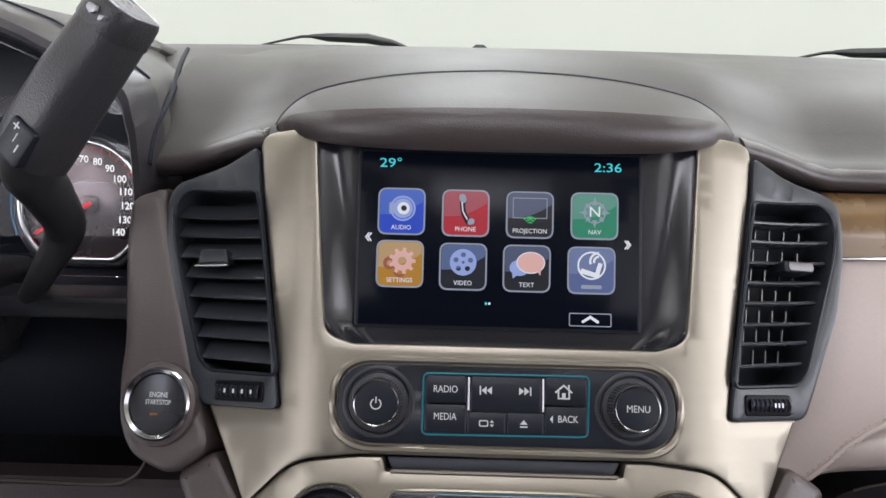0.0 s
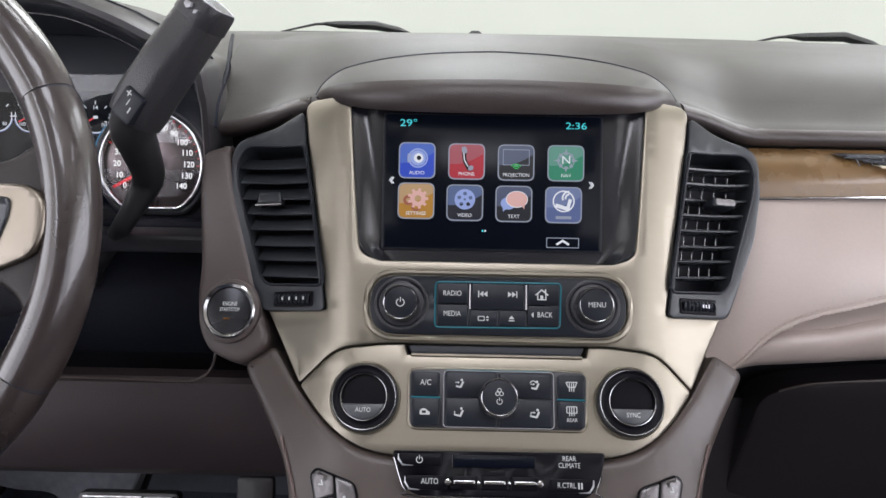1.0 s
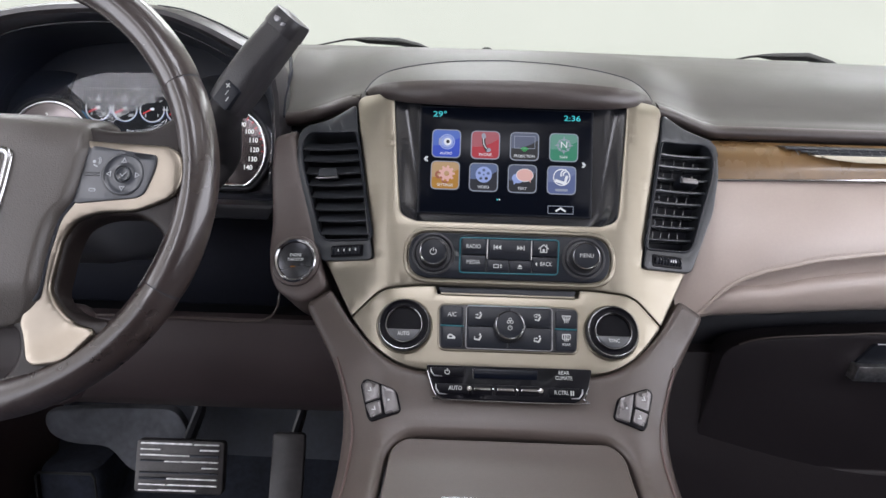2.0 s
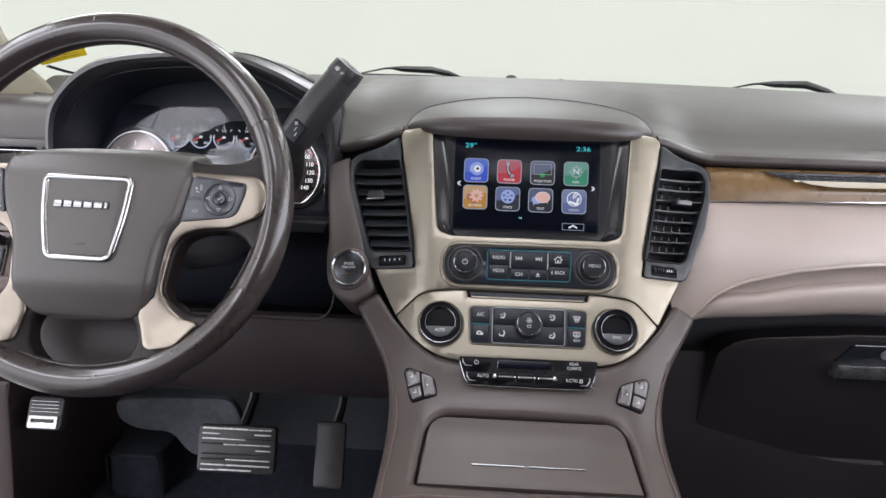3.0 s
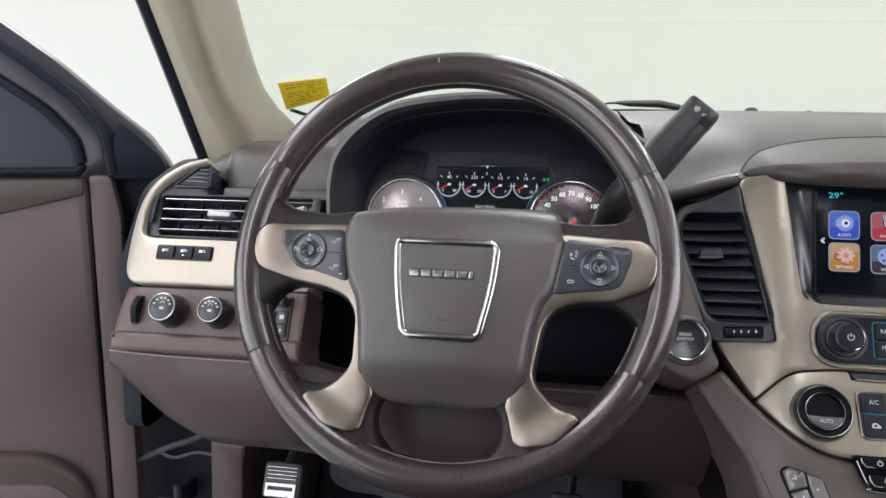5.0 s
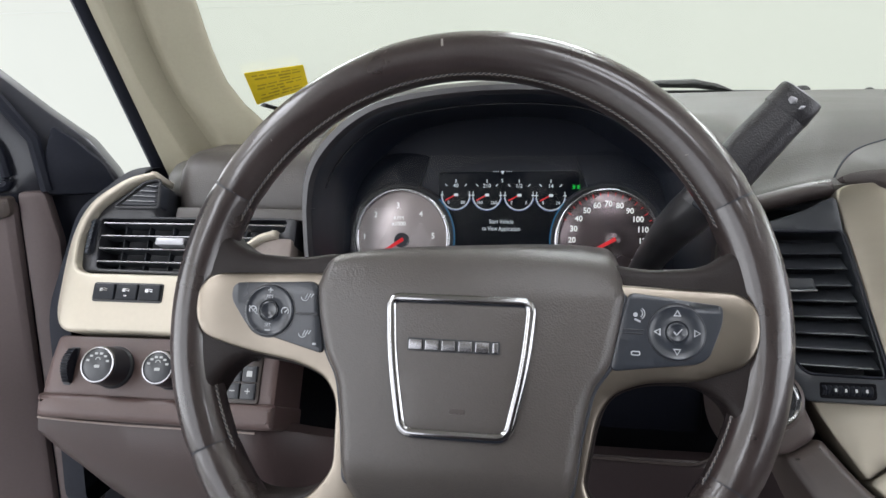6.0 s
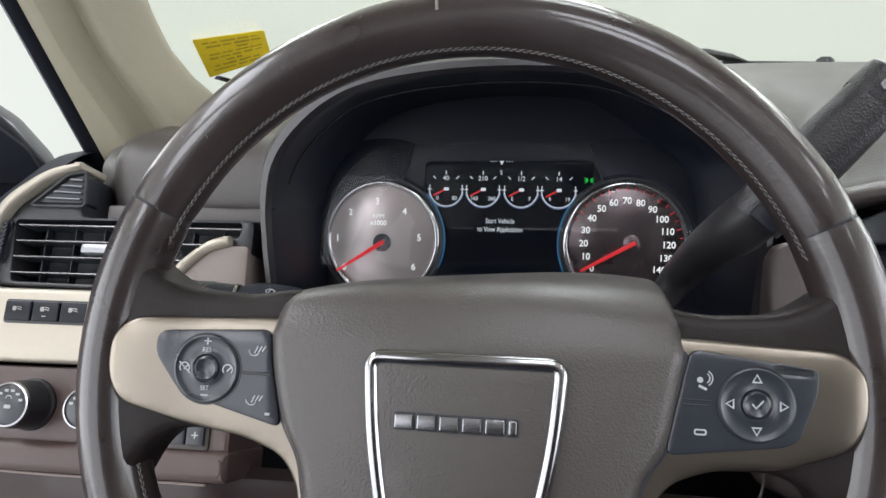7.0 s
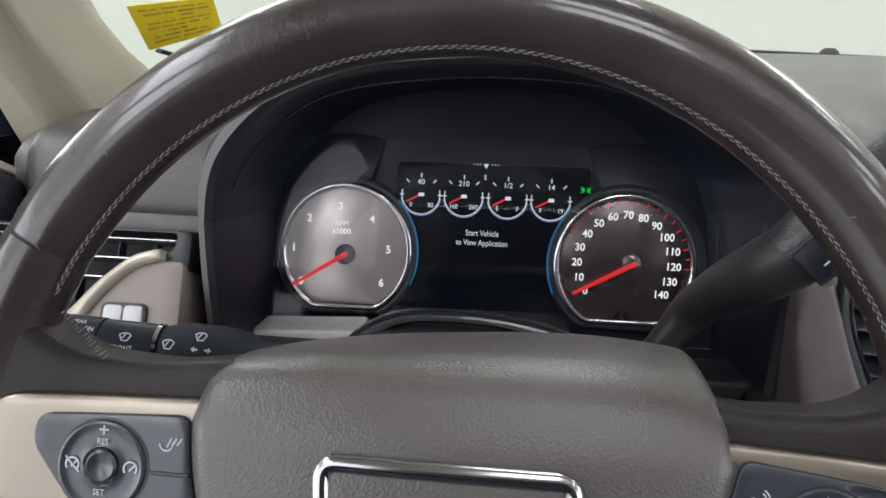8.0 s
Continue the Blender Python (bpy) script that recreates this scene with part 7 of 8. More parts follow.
part("mouth", plate(rpoly([(-0.815, 0.060), (-0.815, 0.118), (-0.620, 0.118), (-0.620, 0.060)], 0.003), lmap, -0.035, -0.04, 0, step=0.05), SHADE, corner)
for k in range(4):
    b = 0.0715 + 0.0128 * k
    x1 = -0.688 + 0.020 * k if k < 3 else -0.622
    rws = [[tuple(lmap(lerp(-0.808, x1, s), b + dv, dw)) for s in np.linspace(0, 1, 9)] for dv, dw in ((0.0, -0.024), (0.0002, -0.0056), (0.0010, -0.0046), (0.0018, -0.0056), (0.0014, -0.024))]
    part("slat", loft(rws, close_rows=True), VENT, corner)
    part("slat_edge", sweep([tuple(lmap(lerp(-0.808, x1, q / 6), b + 0.001, -0.0044)) for q in range(7)], 0.0008, n=6), DKCHROME, corner)
for k in range(7):
    x = -0.790 + 0.025 * k
    b1 = 0.113
    b0 = 0.066 if x < -0.69 else 0.100
    part("fin", sweep([tuple(lmap(x, b0, -0.018)), tuple(lmap(x, b1, -0.018))], (0.0008, 0.005), n=6), SHADE, corner)
tab = part("tab", plate(rect(-0.7320, 0.0915, 0.030, 0.0075, 0.0025), lmap, 0.004, -0.02, 0.002, step=0.1), SILVER, corner, "silver vent tab")
part("thumbwheel_well", plate(rpoly([(-0.8220, 0.078), (-0.8245, 0.100), (-0.8165, 0.116), (-0.8120, 0.112), (-0.8150, 0.080)], 0.003), lmap, -0.002, -0.01, 0.0008, step=0.05), SHADE, corner)
tw = loft([[tuple(lmap(lerp(-0.8215, -0.8150, q) + 0.002 * k / 36, 0.0795 + 0.00093 * k, lerp(-0.001, 0.0022, q) + (0.0014 if k % 4 in (1, 2) else 0.0))) for q in (0.0, 0.35, 0.7, 1.0)] for k in range(37)])
part("thumbwheel", tw, LINER, corner)
# small demister outlet above
dem = part("demister", plate(rpoly([(-0.7930, 0.1290), (-0.7680, 0.1500), (-0.7560, 0.1525), (-0.7545, 0.1285)], 0.003), lmap, -0.0015, -0.02, 0.001, step=0.1), SHADE, corner, "small dark demister outlet")
for k in range(4):
    part("slat", sweep([tuple(lmap(-0.786 + 0.006 * k, 0.1325 + 0.0052 * k, 0.0)), tuple(lmap(-0.7565, 0.1315 + 0.0052 * k, 0.0))], 0.0009, n=5), VENT, dem)
part("demister_frame", sweep([tuple(lmap(a, b, -0.001)) for a, b in resample(rpoly([(-0.7990, 0.1262), (-0.7700, 0.1525), (-0.7550, 0.1550), (-0.7520, 0.1260)], 0.004), 0.01)], 0.0016, True, 8), BLACK, dem)
# three buttons in the bezel
sw = thing("switch_row", tuple(lmap(-0.763, 0.035, 0)), "row of three small dark switches in the champagne trim", "switch")
part("surround", plate(box2(-0.7985, 0.0315, -0.7280, 0.0500, 0.003), lmap, 0.0066, 0.0, 0.0008, step=0.1), BLACK, sw)
for k in range(3):
    x = -0.7968 + 0.0228 * k
    b = part("button", plate(box2(x, 0.0335, x + 0.0216, 0.0485, 0.0015), lmap, 0.0090, 0.004, 0.0012, step=0.1), PANEL, sw)
    part("symbol", blob(rect(x + 0.0085, 0.0425, 0.0034, 0.0034, 0.0008), lmap, 0.0094).join(bar(x + 0.0108, 0.0440, x + 0.0140, 0.0432, 0.0007, lmap, 0.0094), bar(x + 0.0108, 0.0424, x + 0.0140, 0.0416, 0.0007, lmap, 0.0094)), DKCHROME, b)
    if k == 1:
        part("lamp", blob(rect(x + 0.0105, 0.0372, 0.0034, 0.0010, 0.0003), lmap, 0.0094), DKCHROME, b)

# brown panel with the light switches
lights = thing("headlight_switch_panel", tuple(lmap(-0.72, -0.06, 0)), "brown panel with two round black light switches", "switch panel")
part("panel", plate(rpoly([(-0.8300, 0.0000), (-0.8380, -0.0300), (-0.8400, -0.0560), (-0.6100, -0.0560), (-0.6100, 0.0020)], [0.006, 0.02, 0.003, 0.003, 0.003]), lmap, 0.002, -0.06, 0.004, step=0.014), BROWN, lights, "brown grained panel")
part("lower_lip", plate(rpoly([(-0.8400, -0.0530), (-0.8360, -0.0745), (-0.6080, -0.0745), (-0.6080, -0.0530)], 0.003), lmap, 0.008, -0.06, 0.006, step=0.014, steps=3), BROWN, lights)


KNOB = mat("grey_switch_face", (0.040, 0.043, 0.050), 0.32, var=0.06)


def light_knob(x, y, r):
    k = part("rotary_switch", lathe([(r * 1.18, -0.002), (r * 1.15, 0.004), (r * 1.05, 0.0055), (r * 1.02, 0.023), (r * 0.96, 0.0265)], lmap, x, y, 36, False), BLACK, lights, "round black rotary light switch")
    part("ring", lathe([(r * 0.97, 0.0260), (r * 0.94, 0.0280), (r * 0.86, 0.0282), (r * 0.84, 0.0272)], lmap, x, y, 36, False), DKCHROME, k, "smoked rim of the switch")
    part("face", lathe([(r * 0.86, 0.0270), (r * 0.80, 0.0276), (0.0001, 0.0276)], lmap, x, y, 36, False), KNOB, k, "grey face with white symbols")
    g = Geo()
    for i in range(6):
        an = radians(20 + 28 * i)
        g.join(blob(rect(x + 0.6 * r * math.cos(an), y + 0.6 * r * math.sin(an), 0.0028, 0.0018, 0.0004), lmap, 0.0280))
    g.join(blob(rect(x, y - 0.0015, 0.0050, 0.0026, 0.0008), lmap, 0.0280), ring(x, y + 0.0040, 0.0022, 0.0006, lmap, 0.0280, 10, 0, 180))
    part("symbol", g, WHITE, k)


light_knob(-0.7655, -0.0275, 0.0165)
light_knob(-0.7090, -0.0275, 0.0150)
dim = part("dimmer_slot", plate(rpoly([(-0.8140, -0.0450), (-0.8060, -0.0455), (-0.8030, -0.0110), (-0.8120, -0.0110)], 0.002), lmap, 0.0026, 0.0, 0.0006, step=0.1), SHADE, lights)
dw = loft([[tuple(lmap(a, -0.0432 + 0.00066 * k, 0.002 + e * (0.003 + 0.0075 * math.sin(math.pi * (k + 0.5) / 48) + (0.0011 if k % 4 in (1, 2) else 0.0)))) for a, e in ((-0.8122, 0.0), (-0.8118, 1.0), (-0.8085, 1.06), (-0.8050, 1.0), (-0.8046, 0.0))] for k in range(48)])
part("dimmer_wheel", dw, PANEL, dim, "ribbed dimmer wheel")
brk = thing("trailer_brake_control", tuple(lmap(-0.64, -0.03, 0)), "small dark trailer brake control with a slider", "control")
part("surround", plate(box2(-0.6585, -0.0530, -0.6250, -0.0030, 0.003), lmap, 0.0040, 0.0, 0.0010, step=0.1), CONSOLE, brk)
part("slider_slot", plate(box2(-0.6560, -0.0160, -0.6270, -0.0060, 0.002), lmap, 0.0050, 0.002, 0.0004, step=0.1), SHADE, brk)
part("slider", plate(rect(-0.6330, -0.0110, 0.008, 0.011, 0.002), lmap, 0.020, 0.003, 0.002, step=0.1), BLACK, brk)
for i in range(2):
    for j in range(2):
        x, y = -0.6555 + 0.0143 * i, -0.0495 + 0.0150 * j
        bt = part("button", plate(box2(x, y, x + 0.0132, y + 0.0138, 0.001), lmap, 0.0062, 0.002, 0.0010, step=0.1), KNOB, brk)
        if j == 0:
            part("symbol", bar(x + 0.0046, y + 0.007, x + 0.0086, y + 0.007, 0.0008, lmap, 0.0066).join(*([bar(x + 0.0066, y + 0.005, x + 0.0066, y + 0.009, 0.0008, lmap, 0.0066)] if i else [])), WHITE, bt)
        else:
            part("symbol", blob(rect(x + 0.0066, y + 0.007, 0.005, 0.005, 0.0005), lmap, 0.0066), WHITE, bt)
# taupe end panel between the vent and the cluster, with a small two-part switch
part("vent_end_panel", plate(rpoly([(-0.6270, 0.0970), (-0.6420, 0.0930), (-0.6560, 0.0815), (-0.6740, 0.0590), (-0.6780, 0.0030), (-0.610, 0.0030), (-0.6130, 0.0970)], 0.004), lmap, 0.001, -0.05, 0.002, step=0.014), mat("pale_taupe_plastic", (0.24, 0.20, 0.182), 0.45, var=0.06, var_scale=8, grain=0.12, grain_scale=1000, cells=True), dash, "pale taupe end panel beside the vent")
ts = thing("two_part_switch", tuple(lmap(-0.646, 0.055, 0)), "small framed two-part switch on a taupe panel", "switch")
part("frame", plate(rect(-0.6470, 0.0590, 0.0300, 0.0200, 0.005), lmap, 0.0030, 0.0, 0.0008, step=0.1), BLACK, ts)
for i in range(2):
    part("button", plate(rect(-0.6535 + 0.0130 * i, 0.0590, 0.0122, 0.0165, 0.003), lmap, 0.0042, 0.001, 0.0008, step=0.1), PALE, ts)

# knee panel below
kr = []
for x in np.linspace(-0.838, -0.165, 46):
    s = step01(x, -0.63, -0.57)
    top = lerp(0.5130, 0.4860, s)
    y0 = lerp(0.4300, 0.470, s)
    t = min(1.0, max(0.0, (x + 0.838) / 0.11))
    bot = lerp(lerp(0.462, 0.370, 1 - (1 - t) ** 2.2), 0.348, step01(x, -0.64, -0.57))
    bot = min(bot, top - 0.03)
    row = []
    for f, dy in ((0.0, 0.02), (0.0, 0.004), (0.03, 0.0), (0.25, -0.003), (0.5, 0.006), (0.75, 0.026), (0.93, 0.055), (1.0, 0.09), (1.0, 0.14)):
        row.append((x, y0 + dy, lerp(top, bot, f)))
    kr.append(row)
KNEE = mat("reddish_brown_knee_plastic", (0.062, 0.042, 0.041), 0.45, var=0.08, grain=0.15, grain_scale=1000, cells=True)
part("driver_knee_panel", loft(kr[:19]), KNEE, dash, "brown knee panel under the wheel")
# same panel continued in darker brown, the shade below the column put into colour
part("shaded_knee_panel", loft(kr[18:]), DARK, dash, "brown knee panel below the column, darkened for shade")
part("trim_line", sweep(curve2([(-0.570, 0.468, 0.4865), (-0.45, 0.468, 0.4865), (-0.34, 0.468, 0.4865), (-0.266, 0.468, 0.4850), (-0.246, 0.468, 0.4890), (-0.236, 0.470, 0.5000), (-0.233, 0.474, 0.5180)], 5, False), 0.0011, n=6), CONSOLE, dash)
LINE = mat("pale_trim_line", (0.34, 0.27, 0.24), 0.4, var=0.1)
part("trim_line", sweep([tuple(Vector(r[2]) + Vector((0, -0.0012, 0.0004))) for r in kr if r[2][0] < -0.628], 0.0010, n=6), LINE, dash)

# ---------------------------------------------------------------- windscreen pillar
pil = thing("windscreen_pillar", (-0.77, 0.66, 0.72), "cream fabric-trimmed windscreen pillar with black door seal", "pillar")


def pil_row(z):
    s = (z - 0.70) / 0.30
    xl, yl = lerp(-0.820, -0.856, s), lerp(0.660, 0.522, s)
    xr = float(np.interp(z, (0.70, 0.776, 0.79, 0.817, 0.8475, 0.886, 0.93, 1.0, 1.28), (-0.640, -0.701, -0.715, -0.731, -0.738, -0.7424, -0.7467, -0.755, -0.80)))
    yr = lerp(0.672, 0.560, s)
    flare = 0.0
    pts = [(xl, yl), (xl + 0.012, yl - 0.012), (lerp(xl, xr, 0.30), lerp(yl, yr, 0.30) - 0.029), (lerp(xl, xr, 0.46), lerp(yl, yr, 0.46) - 0.006), (lerp(xl, xr, 0.66), lerp(yl, yr, 0.66) - 0.021), (lerp(xl, xr, 0.88) + flare * 0.5, lerp(yl, yr, 0.88) - 0.010), (xr + flare, yr + 0.004 + flare * 0.3), (xr + flare - 0.015, yr + 0.035)]
    return [tuple(q) + (z,) for q in curve2(pts, 4, False)]


part("trim", loft([pil_row(z) for z in (0.700, 0.72, 0.735, 0.75, 0.765, 0.78, 0.79, 0.80, 0.815, 0.83, 0.85, 0.88, 0.91, 0.94, 1.0, 1.1, 1.2, 1.28)]), PILLAR, pil, "cream pillar trim")
seal = [(lerp(-0.820, -0.856, (z - 0.70) / 0.30) - 0.007, lerp(0.660, 0.522, (z - 0.70) / 0.30) + 0.012, z) for z in (0.66, 0.72, 0.8, 0.9, 1.0, 1.1, 1.25)]
part("seal", sweep(seal, (0.011, 0.016), n=12), SEAL, pil, "black rubber door seal")
frit = [(x, wind_y(x, z) - 0.006, z) for x, z in ((-0.722, 0.790), (-0.705, 0.783), (-0.685, 0.778))]
part("glass_edge", sweep(frit, (0.010, 0.002), n=8), SEAL, pil)
# matching pillar on the passenger's side
pr = [[(-p[0], p[1], p[2]) for p in pil_row(z)] for z in (0.700, 0.80, 0.95, 1.1, 1.28)]
pil2 = thing("windscreen_pillar", (0.77, 0.66, 0.72), "cream fabric-trimmed windscreen pillar", "pillar")
part("trim", loft(pr), PILLAR, pil2)

# pod cover at the foot of the pillar
podr = []
for i in range(15):
    s = i / 14
    x = lerp(-0.812, -0.600, s)
    e = 1 - (1 - min(1.0, s / 0.35)) ** 2
    yf = lerp(0.640, 0.548, e)
    zb, zt = lerp(0.712, 0.694, e), lerp(0.728, 0.735, e)
    podr.append([(x, yf + 0.03, zb - 0.002), (x, yf, zb), (x, yf - 0.006, zb + 0.008), (x, yf - 0.002, lerp(zb, zt, 0.6)), (x, yf + 0.015, zt), (x, lerp(yf, 0.76, 0.5), zt + 0.014), (x, 0.78, 0.762)])
part("corner_base", loft([[(x, y + 0.012, z - 0.006) for x, y, z in r] for r in podr]), PAD, dash, "brown dash top at the foot of the pillar")
pod2 = []
for i in range(21):
    s = i / 20
    x = lerp(-0.757, -0.600, s)
    e = math.sqrt(1 - (1 - min(1.0, s / 0.16)) ** 2)
    yf = lerp(0.590, 0.546, e)
    zb, zt = lerp(0.692, 0.6665, e), lerp(0.722, 0.7420, e)
    pod2.append([(x, yf + 0.03, zb - 0.002), (x, yf + 0.004, zb - 0.001), (x, yf - 0.003, zb + 0.002), (x, yf - 0.006, lerp(zb, zt, 0.25)), (x, yf - 0.004, lerp(zb, zt, 0.55)), (x, yf + 0.003, lerp(zb, zt, 0.8)), (x, yf + 0.016, zt - 0.002), (x, yf + 0.035, zt + 0.002), (x, lerp(yf, 0.76, 0.6), zt + 0.008), (x, 0.78, 0.760)])
part("corner_pad", loft(pod2), LEATHER, dash, "brown padded corner of the dash top")
part("corner_seam", sweep([tuple(Vector(r[1]) + Vector((0, -0.002, -0.001))) for r in pod2], 0.0014, n=6), CONSOLE, dash)
part("corner_under", plate(rpoly([(-0.74, 0.1180), (-0.74, 0.1310), (-0.604, 0.1300), (-0.604, 0.1180)], 0.003), lmap, -0.012, -0.05, 0.002, step=0.03), LEATHER, dash, "brown filler under the corner pad")
part("dash_end", plate(rpoly([(0.46, 0.40), (0.47, 0.60), (0.53, 0.69), (0.62, 0.72), (0.85, 0.72), (0.85, 0.40)], 0.02), lambda a, b, w: Vector((-0.845 - w, a, b)), 0.004, -0.02, 0.003, step=0.2), SEAL, dash)

# ---------------------------------------------------------------- sticker and wipers
tag = thing("sticker", (-0.69, 0.70, 0.79), "yellow service sticker inside the windscreen", "sticker")
ST = [Vector(p) for p in ((-0.7280, 0.7055, 0.7905), (-0.6724, 0.7351, 0.8095), (-0.6704, 0.7129, 0.8360), (-0.7279, 0.6741, 0.8255))]


def stk(a, b, w):
    return ST[0].lerp(ST[1], a).lerp(ST[3].lerp(ST[2], a), b) + Vector((0.3, -0.65, -0.70)) * w


sheet = part("sheet", plate(rect(0.5, 0.5, 1, 1, 0.03), stk, 0.0008, 0.0, 0, step=5, back=True), YELLOW, tag)
random.seed(4)
for k in range(8):
    y = 0.88 - 0.105 * k
    x = 0.09 + 0.05 * random.random()
    while x < 0.86:
        x1 = min(0.92, x + random.uniform(0.08, 0.24))
        if k not in (2, 5) or 0.3 < x < 0.6:
            bars = plate(rect((x + x1) / 2, y, x1 - x, random.uniform(0.03, 0.055), 0.008), stk, 0.0014, 0.001, 0, step=5)
            part("plain_bar", bars.join(plate(rect((x + x1) / 2, y, x1 - x, 0.04, 0.008), stk, -0.0006, -0.0002, 0, step=5)), YELLOW_INK, sheet)
        x = x1 + random.uniform(0.02, 0.05)


def wiper(x0, x1, x2, z0, z1, z2):
    """A bent rod that lifts off the blade, a broad arm and a long thin blade below."""
    w = thing("windscreen_wiper", ((x0 + x1) / 2, 1.05, z0), "black windscreen wiper resting at the glass base", "wiper", "windscreen wipers")
    at = lambda s, z: (lerp(x0, x1, s), 1.075 - 0.40 * lerp(x0, x1, s) ** 2, z)
    top = max(z0, z1) + 0.0125
    part("rod", sweep([at(-0.02, z0), at(0.10, z0 + 0.006), at(0.24, top - 0.001), at(0.34, top)], [(0.003, 0.0014), (0.003, 0.0016), (0.004, 0.0020), (0.004, 0.0024)], n=8), RUBBER, w)
    part("arm", sweep([at(0.30, top), at(0.42, top - 0.001), at(0.70, top - 0.001), at(0.88, lerp(top, z1, 0.55)), at(1.0, z1)], [(0.006, 0.0025), (0.011, 0.0058), (0.012, 0.0070), (0.009, 0.0055), (0.004, 0.0016)], n=12), RUBBER, w)
    part("blade", sweep([at(-0.03, z0 - 0.001), at(0.5, lerp(z0, z1, 0.5)), at(1.0, z1 - 0.001), (x2, 1.075 - 0.40 * x2 * x2, z2)], (0.004, 0.0022), n=8), RUBBER, w)
    part("nub", lathe([(0.008, 0.0), (0.007, 0.004), (0.003, 0.0065)], lambda a, b, h: Vector((a, 1.075 - 0.40 * x2 * x2 + b, z2 + h)), x2 * 0.97, 0, 14), RUBBER, w)


wiper(-0.296, -0.100, 0.103, 0.8055, 0.8065, 0.8020)
wiper(0.405, 0.580, 0.70, 0.7955, 0.7870, 0.7800)
part("washer_nozzle", lathe([(0.012, 0.0), (0.011, 0.004), (0.006, 0.008)], lambda a, b, h: Vector((a, 1.06 + b, 0.8045 + h)), 0.0, 0, 18), RUBBER, None, "small black washer nozzle at the glass base", category="nozzle")

# ---------------------------------------------------------------- open driver's door
door = thing("driver_door", (-0.93, 0.60, 0.0), "open brown-trimmed driver's door with window frame and speaker", "car door")
DO, DD, DN = Vector((-0.925, 0.60, 0)), Vector((-0.906, -0.423, 0)), Vector((0.423, -0.906, 0))


def dmap(a, b, w):
    return DO + DD * a + Vector((0, 0, b)) + DN * w


part("panel", plate(rpoly([(0.0435, 0.02), (0.0435, 0.690), (0.95, 0.690), (0.95, 0.02)], 0.012), dmap, 0.0, -0.05, 0.010, step=0.3), DOORS, door, "brown inner door panel")
part("edge_strip", plate(rpoly([(0.006, 0.02), (0.004, 0.640), (0.014, 0.697), (0.0415, 0.697), (0.0395, 0.02)], 0.006), dmap, -0.006, -0.07, 0.004, step=0.3), DOORS, door, "brown door edge")
part("gap", plate(rpoly([(0.03, 0.02), (0.03, 0.695), (0.06, 0.695), (0.06, 0.02)], 0.001), dmap, -0.014, -0.06, 0, step=0.5), SEAL, door)
part("upper_ledge", plate(rpoly([(0.046, 0.672), (0.046, 0.693), (0.95, 0.693), (0.95, 0.640), (0.16, 0.645)], 0.006), dmap, 0.007, -0.02, 0.006, step=0.1), CONSOLE, door, "taupe padded ledge")
frame_o = [(-0.066, 0.690), (-0.062, 0.712), (-0.036, 0.752), (0.006, 0.787), (0.0723, 0.848), (0.1356, 0.896), (0.40, 1.07), (0.52, 1.10), (0.95, 1.10), (0.95, 0.690)]
win = [(0.050, 0.702), (0.056, 0.745), (0.090, 0.785), (0.1414, 0.822), (0.40, 1.00), (0.53, 1.04), (0.90, 1.04), (0.90, 0.702)]
part("window_frame", plate(rpoly(frame_o, 0.008), dmap, -0.020, -0.06, 0.004, holes=[rpoly(win, 0.012)], step=0.1), NAVY, door, "black window frame")
part("window_seal", sweep([tuple(dmap(a, b, -0.016)) for a, b in resample(rpoly(win, 0.012), 0.03)], 0.006, True, 8), SEAL, door)
pane = part("pane", plate(rpoly(win, 0.012), dmap, -0.034, -0.038, 0, step=0.5, back=True), TINT, door, "dark tinted side glass")
part("frame_step", sweep([tuple(dmap(a, b, -0.012)) for a, b in ((0.012, 0.697), (0.020, 0.755), (0.050, 0.800), (0.105, 0.845), (0.30, 0.985), (0.50, 1.075))], 0.007, n=8), SEAL, door)
mirror = part("mirror_sail", plate(rpoly([(-0.064, 0.692), (-0.05, 0.725), (-0.02, 0.755), (0.0, 0.770), (0.010, 0.740), (0.012, 0.692)], 0.006), dmap, -0.010, -0.03, 0.003, step=0.2), SEAL, door, "black triangular mirror sail")
arm_o = [(0.062, 0.02), (0.062, 0.250), (0.080, 0.285), (0.120, 0.312), (0.20, 0.322), (0.90, 0.34), (0.90, 0.02)]
part("armrest", plate(rpoly(arm_o, 0.03), dmap, 0.022, -0.01, 0.014, step=0.1, steps=3), CONSOLE, door, "taupe leather armrest")
part("arm_inset", plate(rpoly([(0.078, 0.02), (0.080, 0.238), (0.105, 0.272), (0.21, 0.285), (0.88, 0.29), (0.88, 0.02)], 0.025), dmap, 0.0262, 0.01, 0.006, step=0.1), DOORS, door)
spk = [(0.100, 0.06), (0.102, 0.225), (0.122, 0.250), (0.175, 0.258), (0.40, 0.26), (0.40, 0.06)]
part("chrome_trim", sweep([tuple(dmap(a, b, 0.028)) for a, b in resample(rpoly(spk, 0.02), 0.02)], 0.0032, True, 10), CHROME, door, "chrome ring round the speaker")
part("speaker_grille", plate(rpoly(spk, 0.02), dmap, 0.0272, 0.02, 0.001, step=0.2), BLACK, door, "black speaker grille")
part("hinge_cover", plate(rpoly([(-0.075, 0.40), (-0.075, 0.700), (0.014, 0.700), (0.014, 0.40)], 0.004), dmap, -0.030, -0.06, 0.002, step=0.3), SEAL, door, "black cover at the door hinge")
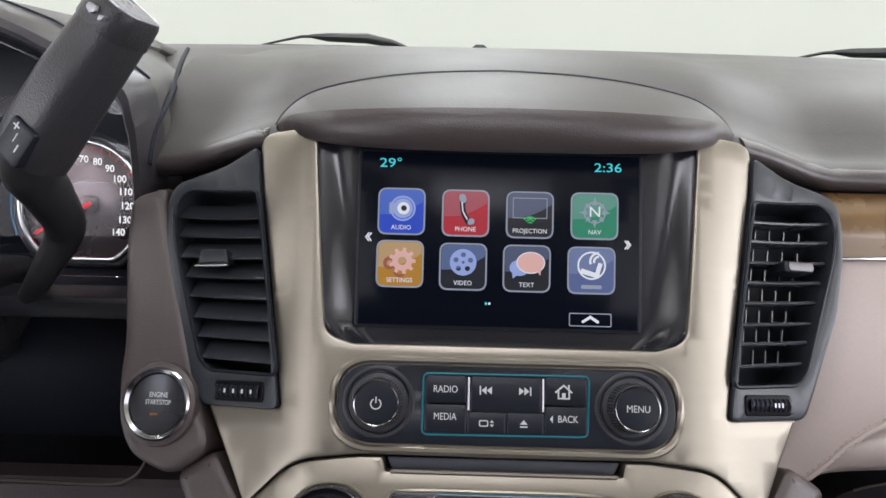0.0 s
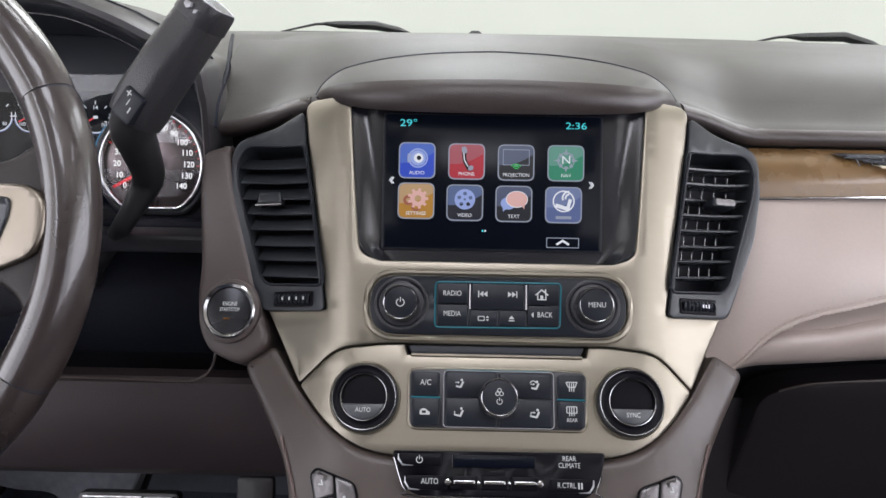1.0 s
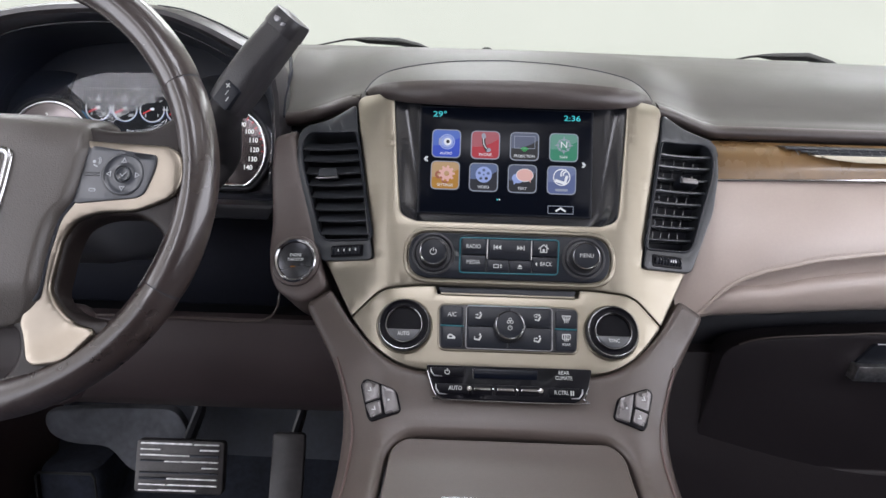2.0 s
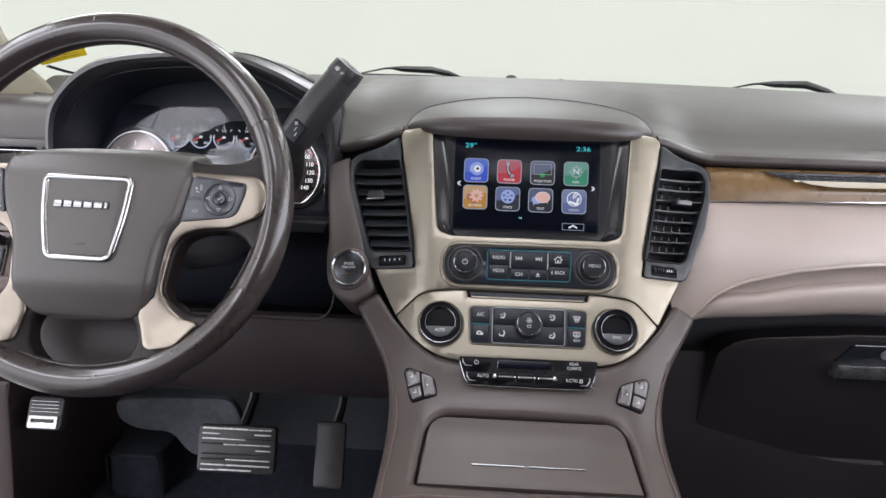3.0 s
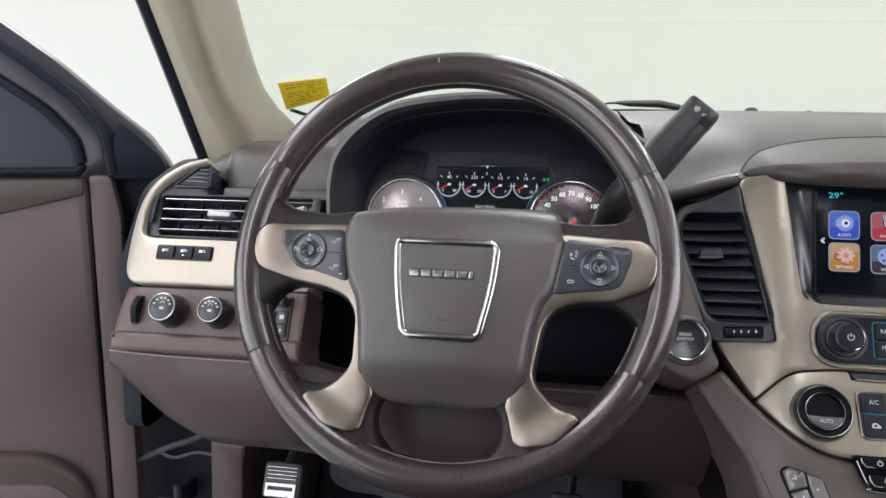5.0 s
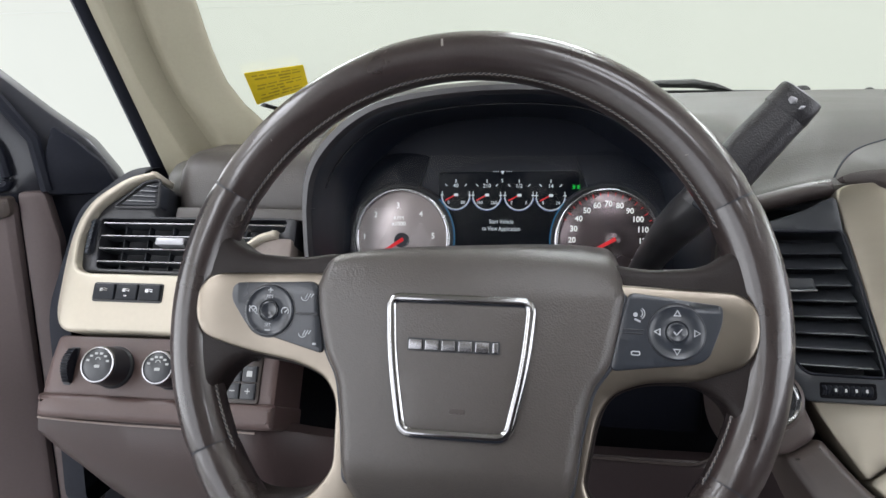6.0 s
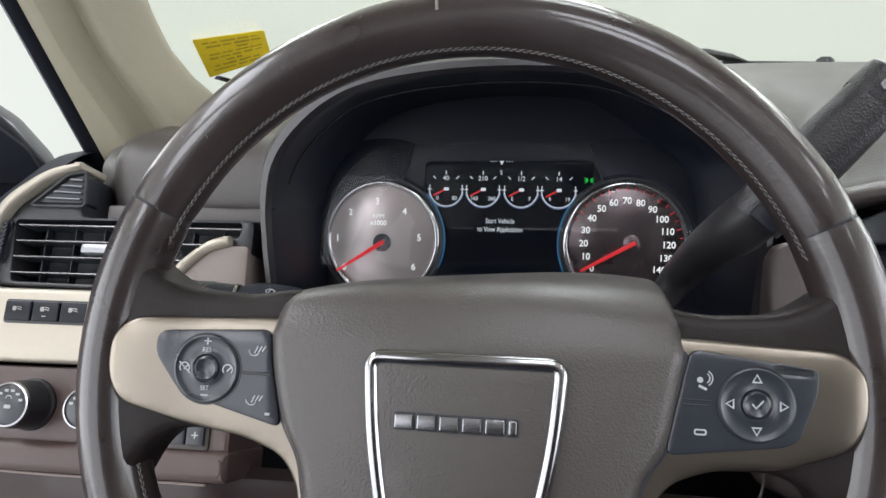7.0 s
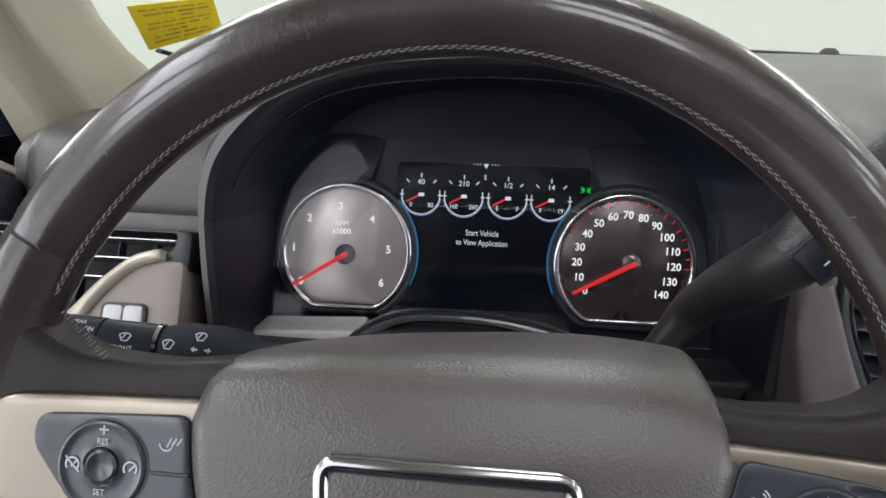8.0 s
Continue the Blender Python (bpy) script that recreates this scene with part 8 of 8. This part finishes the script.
# wiring boot and hinge
boot = curve2([tuple(dmap(0.012, 0.272, -0.02)), (-0.905, 0.640, 0.285), (-0.870, 0.665, 0.292), (-0.845, 0.690, 0.305)], 6, False)
CABLE = mat("dusty_grey_cable", (0.11, 0.115, 0.125), 0.5, var=0.3, var_scale=60)
part("wiring_boot", sweep(boot, [0.0042 + 0.0009 * (i % 2) for i in range(len(boot))], n=12), CABLE, door, "ribbed grey wiring boot")
part("clamp", lathe([(0.0055, -0.004), (0.0085, -0.003), (0.0090, 0.003), (0.0050, 0.005)], lambda a, b, h: Vector((-0.846 + a, 0.683 - h, 0.306 + b)), 0, 0, 20), STEEL, door, "bright cable clamp")
for z in (0.20, 0.36):
    leaf = part("hinge", hull_box((-0.895, 0.668, z), (0.016, 0.050, 0.030), 0.005), SEAL, door)
    part("pin", lathe([(0.006, -0.022), (0.006, 0.022), (0.004, 0.025)], lambda a, b, h, z=z: Vector((-0.893 + a, 0.640 + b, z + h)), 0, 0, 14), RUBBER, leaf)
for k, (z, dz) in enumerate(((0.335, 0.004), (0.250, -0.007), (0.165, 0.005))):
    run = curve2([(-0.958, 0.695, z), (-0.925, 0.688, z + dz), (-0.885, 0.690, z - dz * 0.6), (-0.840, 0.695, z + dz * 0.4)], 6, False)
    part("cable", sweep(run, 0.0026, n=8), CABLE if k == 1 else RUBBER, door)
part("door_pillar", slab(-1.02, -0.835, 0.70, 0.76, -0.4, 0.66), SEAL, None, "black painted door pillar", kind="structure", category="pillar")

# ---------------------------------------------------------------- footwell
part("kick_panel", plate(rpoly([(-0.835, 0.0), (-0.825, 0.312), (-0.768, 0.312), (-0.775, 0.28), (-0.788, 0.0)], 0.006), lambda a, b, w: Vector((a, 0.620 - w, b)), 0.0, -0.52, 0.006, step=0.1), KNEE, None, "brown kick panel beside the pedals", kind="structure", category="trim")


PEDAL = mat("worn_pedal_rubber", (0.045, 0.041, 0.042), 0.42, var=0.35, var_scale=45, grain=0.15, grain_scale=400)


def pedal(name, c, w, h, tilt, label, metal):
    d = thing(name, c, label, "pedal")
    ax = Vector((1, 0, 0))
    ay = Vector((0, math.sin(tilt), math.cos(tilt)))
    an_ = Vector((0, -math.cos(tilt), math.sin(tilt)))
    at = lambda a, b, q: Vector(c) + ax * a + ay * b + an_ * q
    pad = part("pad", plate(rect(0, 0, w, h, 0.008), at, 0.006, -0.008, 0.003, step=0.1), PEDAL, d, "worn dark rubber pad")
    for k in range(metal):
        y = -h / 2 + h * (k + 0.6) / (metal + 0.2)
        x = -w * 0.44
        while x < w * 0.42:
            ln = random.uniform(0.18, 0.70) * w
            x1 = min(x + ln, w * 0.44)
            if x1 - x > 0.004 and random.random() < 0.94:
                part("ridge", plate(rect((x + x1) / 2, y + random.uniform(-0.0003, 0.0003), x1 - x, h / (metal * random.uniform(2.8, 4.6)), 0.0006), at, 0.0095, 0.004, 0.0006, step=0.1), STEEL if random.random() < 0.8 else LINER, pad, "worn bright ridge")
            x = x1 + random.uniform(0.0005, 0.002)
    part("arm", sweep([at(0, h * 0.2, -0.008), at(0.01, h * 0.2 + 0.06, -0.04), at(0.015, h * 0.2 + 0.25, -0.10)], (0.008, 0.012), n=8), BLACK, d)
    return d, at, pad


pedal("brake_pedal", (-0.4450, 0.702, 0.1720), 0.132, 0.078, 0.30, "wide brake pedal with worn bright ridges", 9)
pedal("accelerator_pedal", (-0.3010, 0.765, 0.135), 0.052, 0.115, 0.35, "narrow dark accelerator pedal", 0)
park, park_at, park_pad = pedal("parking_brake_pedal", (-0.7110, 0.615, 0.2640), 0.056, 0.050, 0.45, "small parking brake pedal with bright ridges", 0)
part("bright_plate", plate(rect(0, -0.0130, 0.046, 0.0190, 0.002), park_at, 0.0090, 0.004, 0.0008, holes=[rect(0, -0.0110, 0.036, 0.0046, 0.001)], step=0.1), STEEL, park_pad, "bright slotted plate")
for k in range(4):
    part("ridge", plate(rect(0, 0.0025 + 0.0052 * k, 0.044, 0.0016, 0.0005), park_at, 0.0085, 0.004, 0.0005, step=0.1), DKCHROME, park_pad)
mat_rows = []
for i in range(9):
    y = 0.35 + 0.70 * i / 8
    z = 0.006 + 0.10 * step01(y, 0.82, 1.08)
    mat_rows.append([(x, y, z + 0.004 * math.sin(9 * x) * math.sin(7 * y)) for x in np.linspace(-0.76, -0.20, 12)])
part("floor_mat", loft(mat_rows).join(loft([[(p[0], p[1], p[2] - 0.006) for p in r] for r in mat_rows])), CARPET, None, "black floor mat in the driver's footwell", category="floor mat")
part("toe_board", plate(rpoly([(-0.78, 0.0), (-0.78, 0.16), (-0.19, 0.16), (-0.19, 0.0)], 0.02), lambda a, b, w: Vector((a, 0.93 + b * 0.4 - w, b + 0.02)), 0.0, -0.05, 0.01, step=0.1), LINER, None, "grey toe board liner", kind="structure", category="trim")
foot_rest = thing("foot_rest", (-0.68, 0.86, 0.0), "black carpeted foot rest on the footwell floor", "foot rest")
part("block", hull_box((-0.68, 0.86, 0.05), (0.11, 0.12, 0.10), 0.02), CARPET, foot_rest)
part("edge_binding", sweep([(-0.73, 0.801, 0.004), (-0.73, 0.798, 0.085), (-0.724, 0.799, 0.093), (-0.636, 0.799, 0.093), (-0.630, 0.798, 0.085), (-0.630, 0.801, 0.004)], 0.0022, n=6), RUBBER, foot_rest, "black bound edge")
part("tunnel", slab(-0.14, 0.14, -0.4, 1.1, 0.0, 0.30), DARK, None, "dark central tunnel under the console", kind="structure", category="trim")


felt = part("footwell_liner", plate(curve2([(-0.700, 0.200), (-0.640, 0.212), (-0.560, 0.206), (-0.490, 0.210), (-0.470, 0.165), (-0.495, 0.118), (-0.555, 0.102), (-0.605, 0.138), (-0.665, 0.140), (-0.702, 0.165)], 5), lambda a, b, w: Vector((a, 0.81 - w + 0.012 * math.sin(31 * a) * math.sin(40 * b), b)), 0.006, -0.01, 0.004, step=0.015), mat("worn_grey_felt", (0.105, 0.110, 0.125), 0.85, var=0.35, var_scale=22, grain=0.5, grain_scale=260), None, "crumpled grey felt liner on the toe board", category="liner")
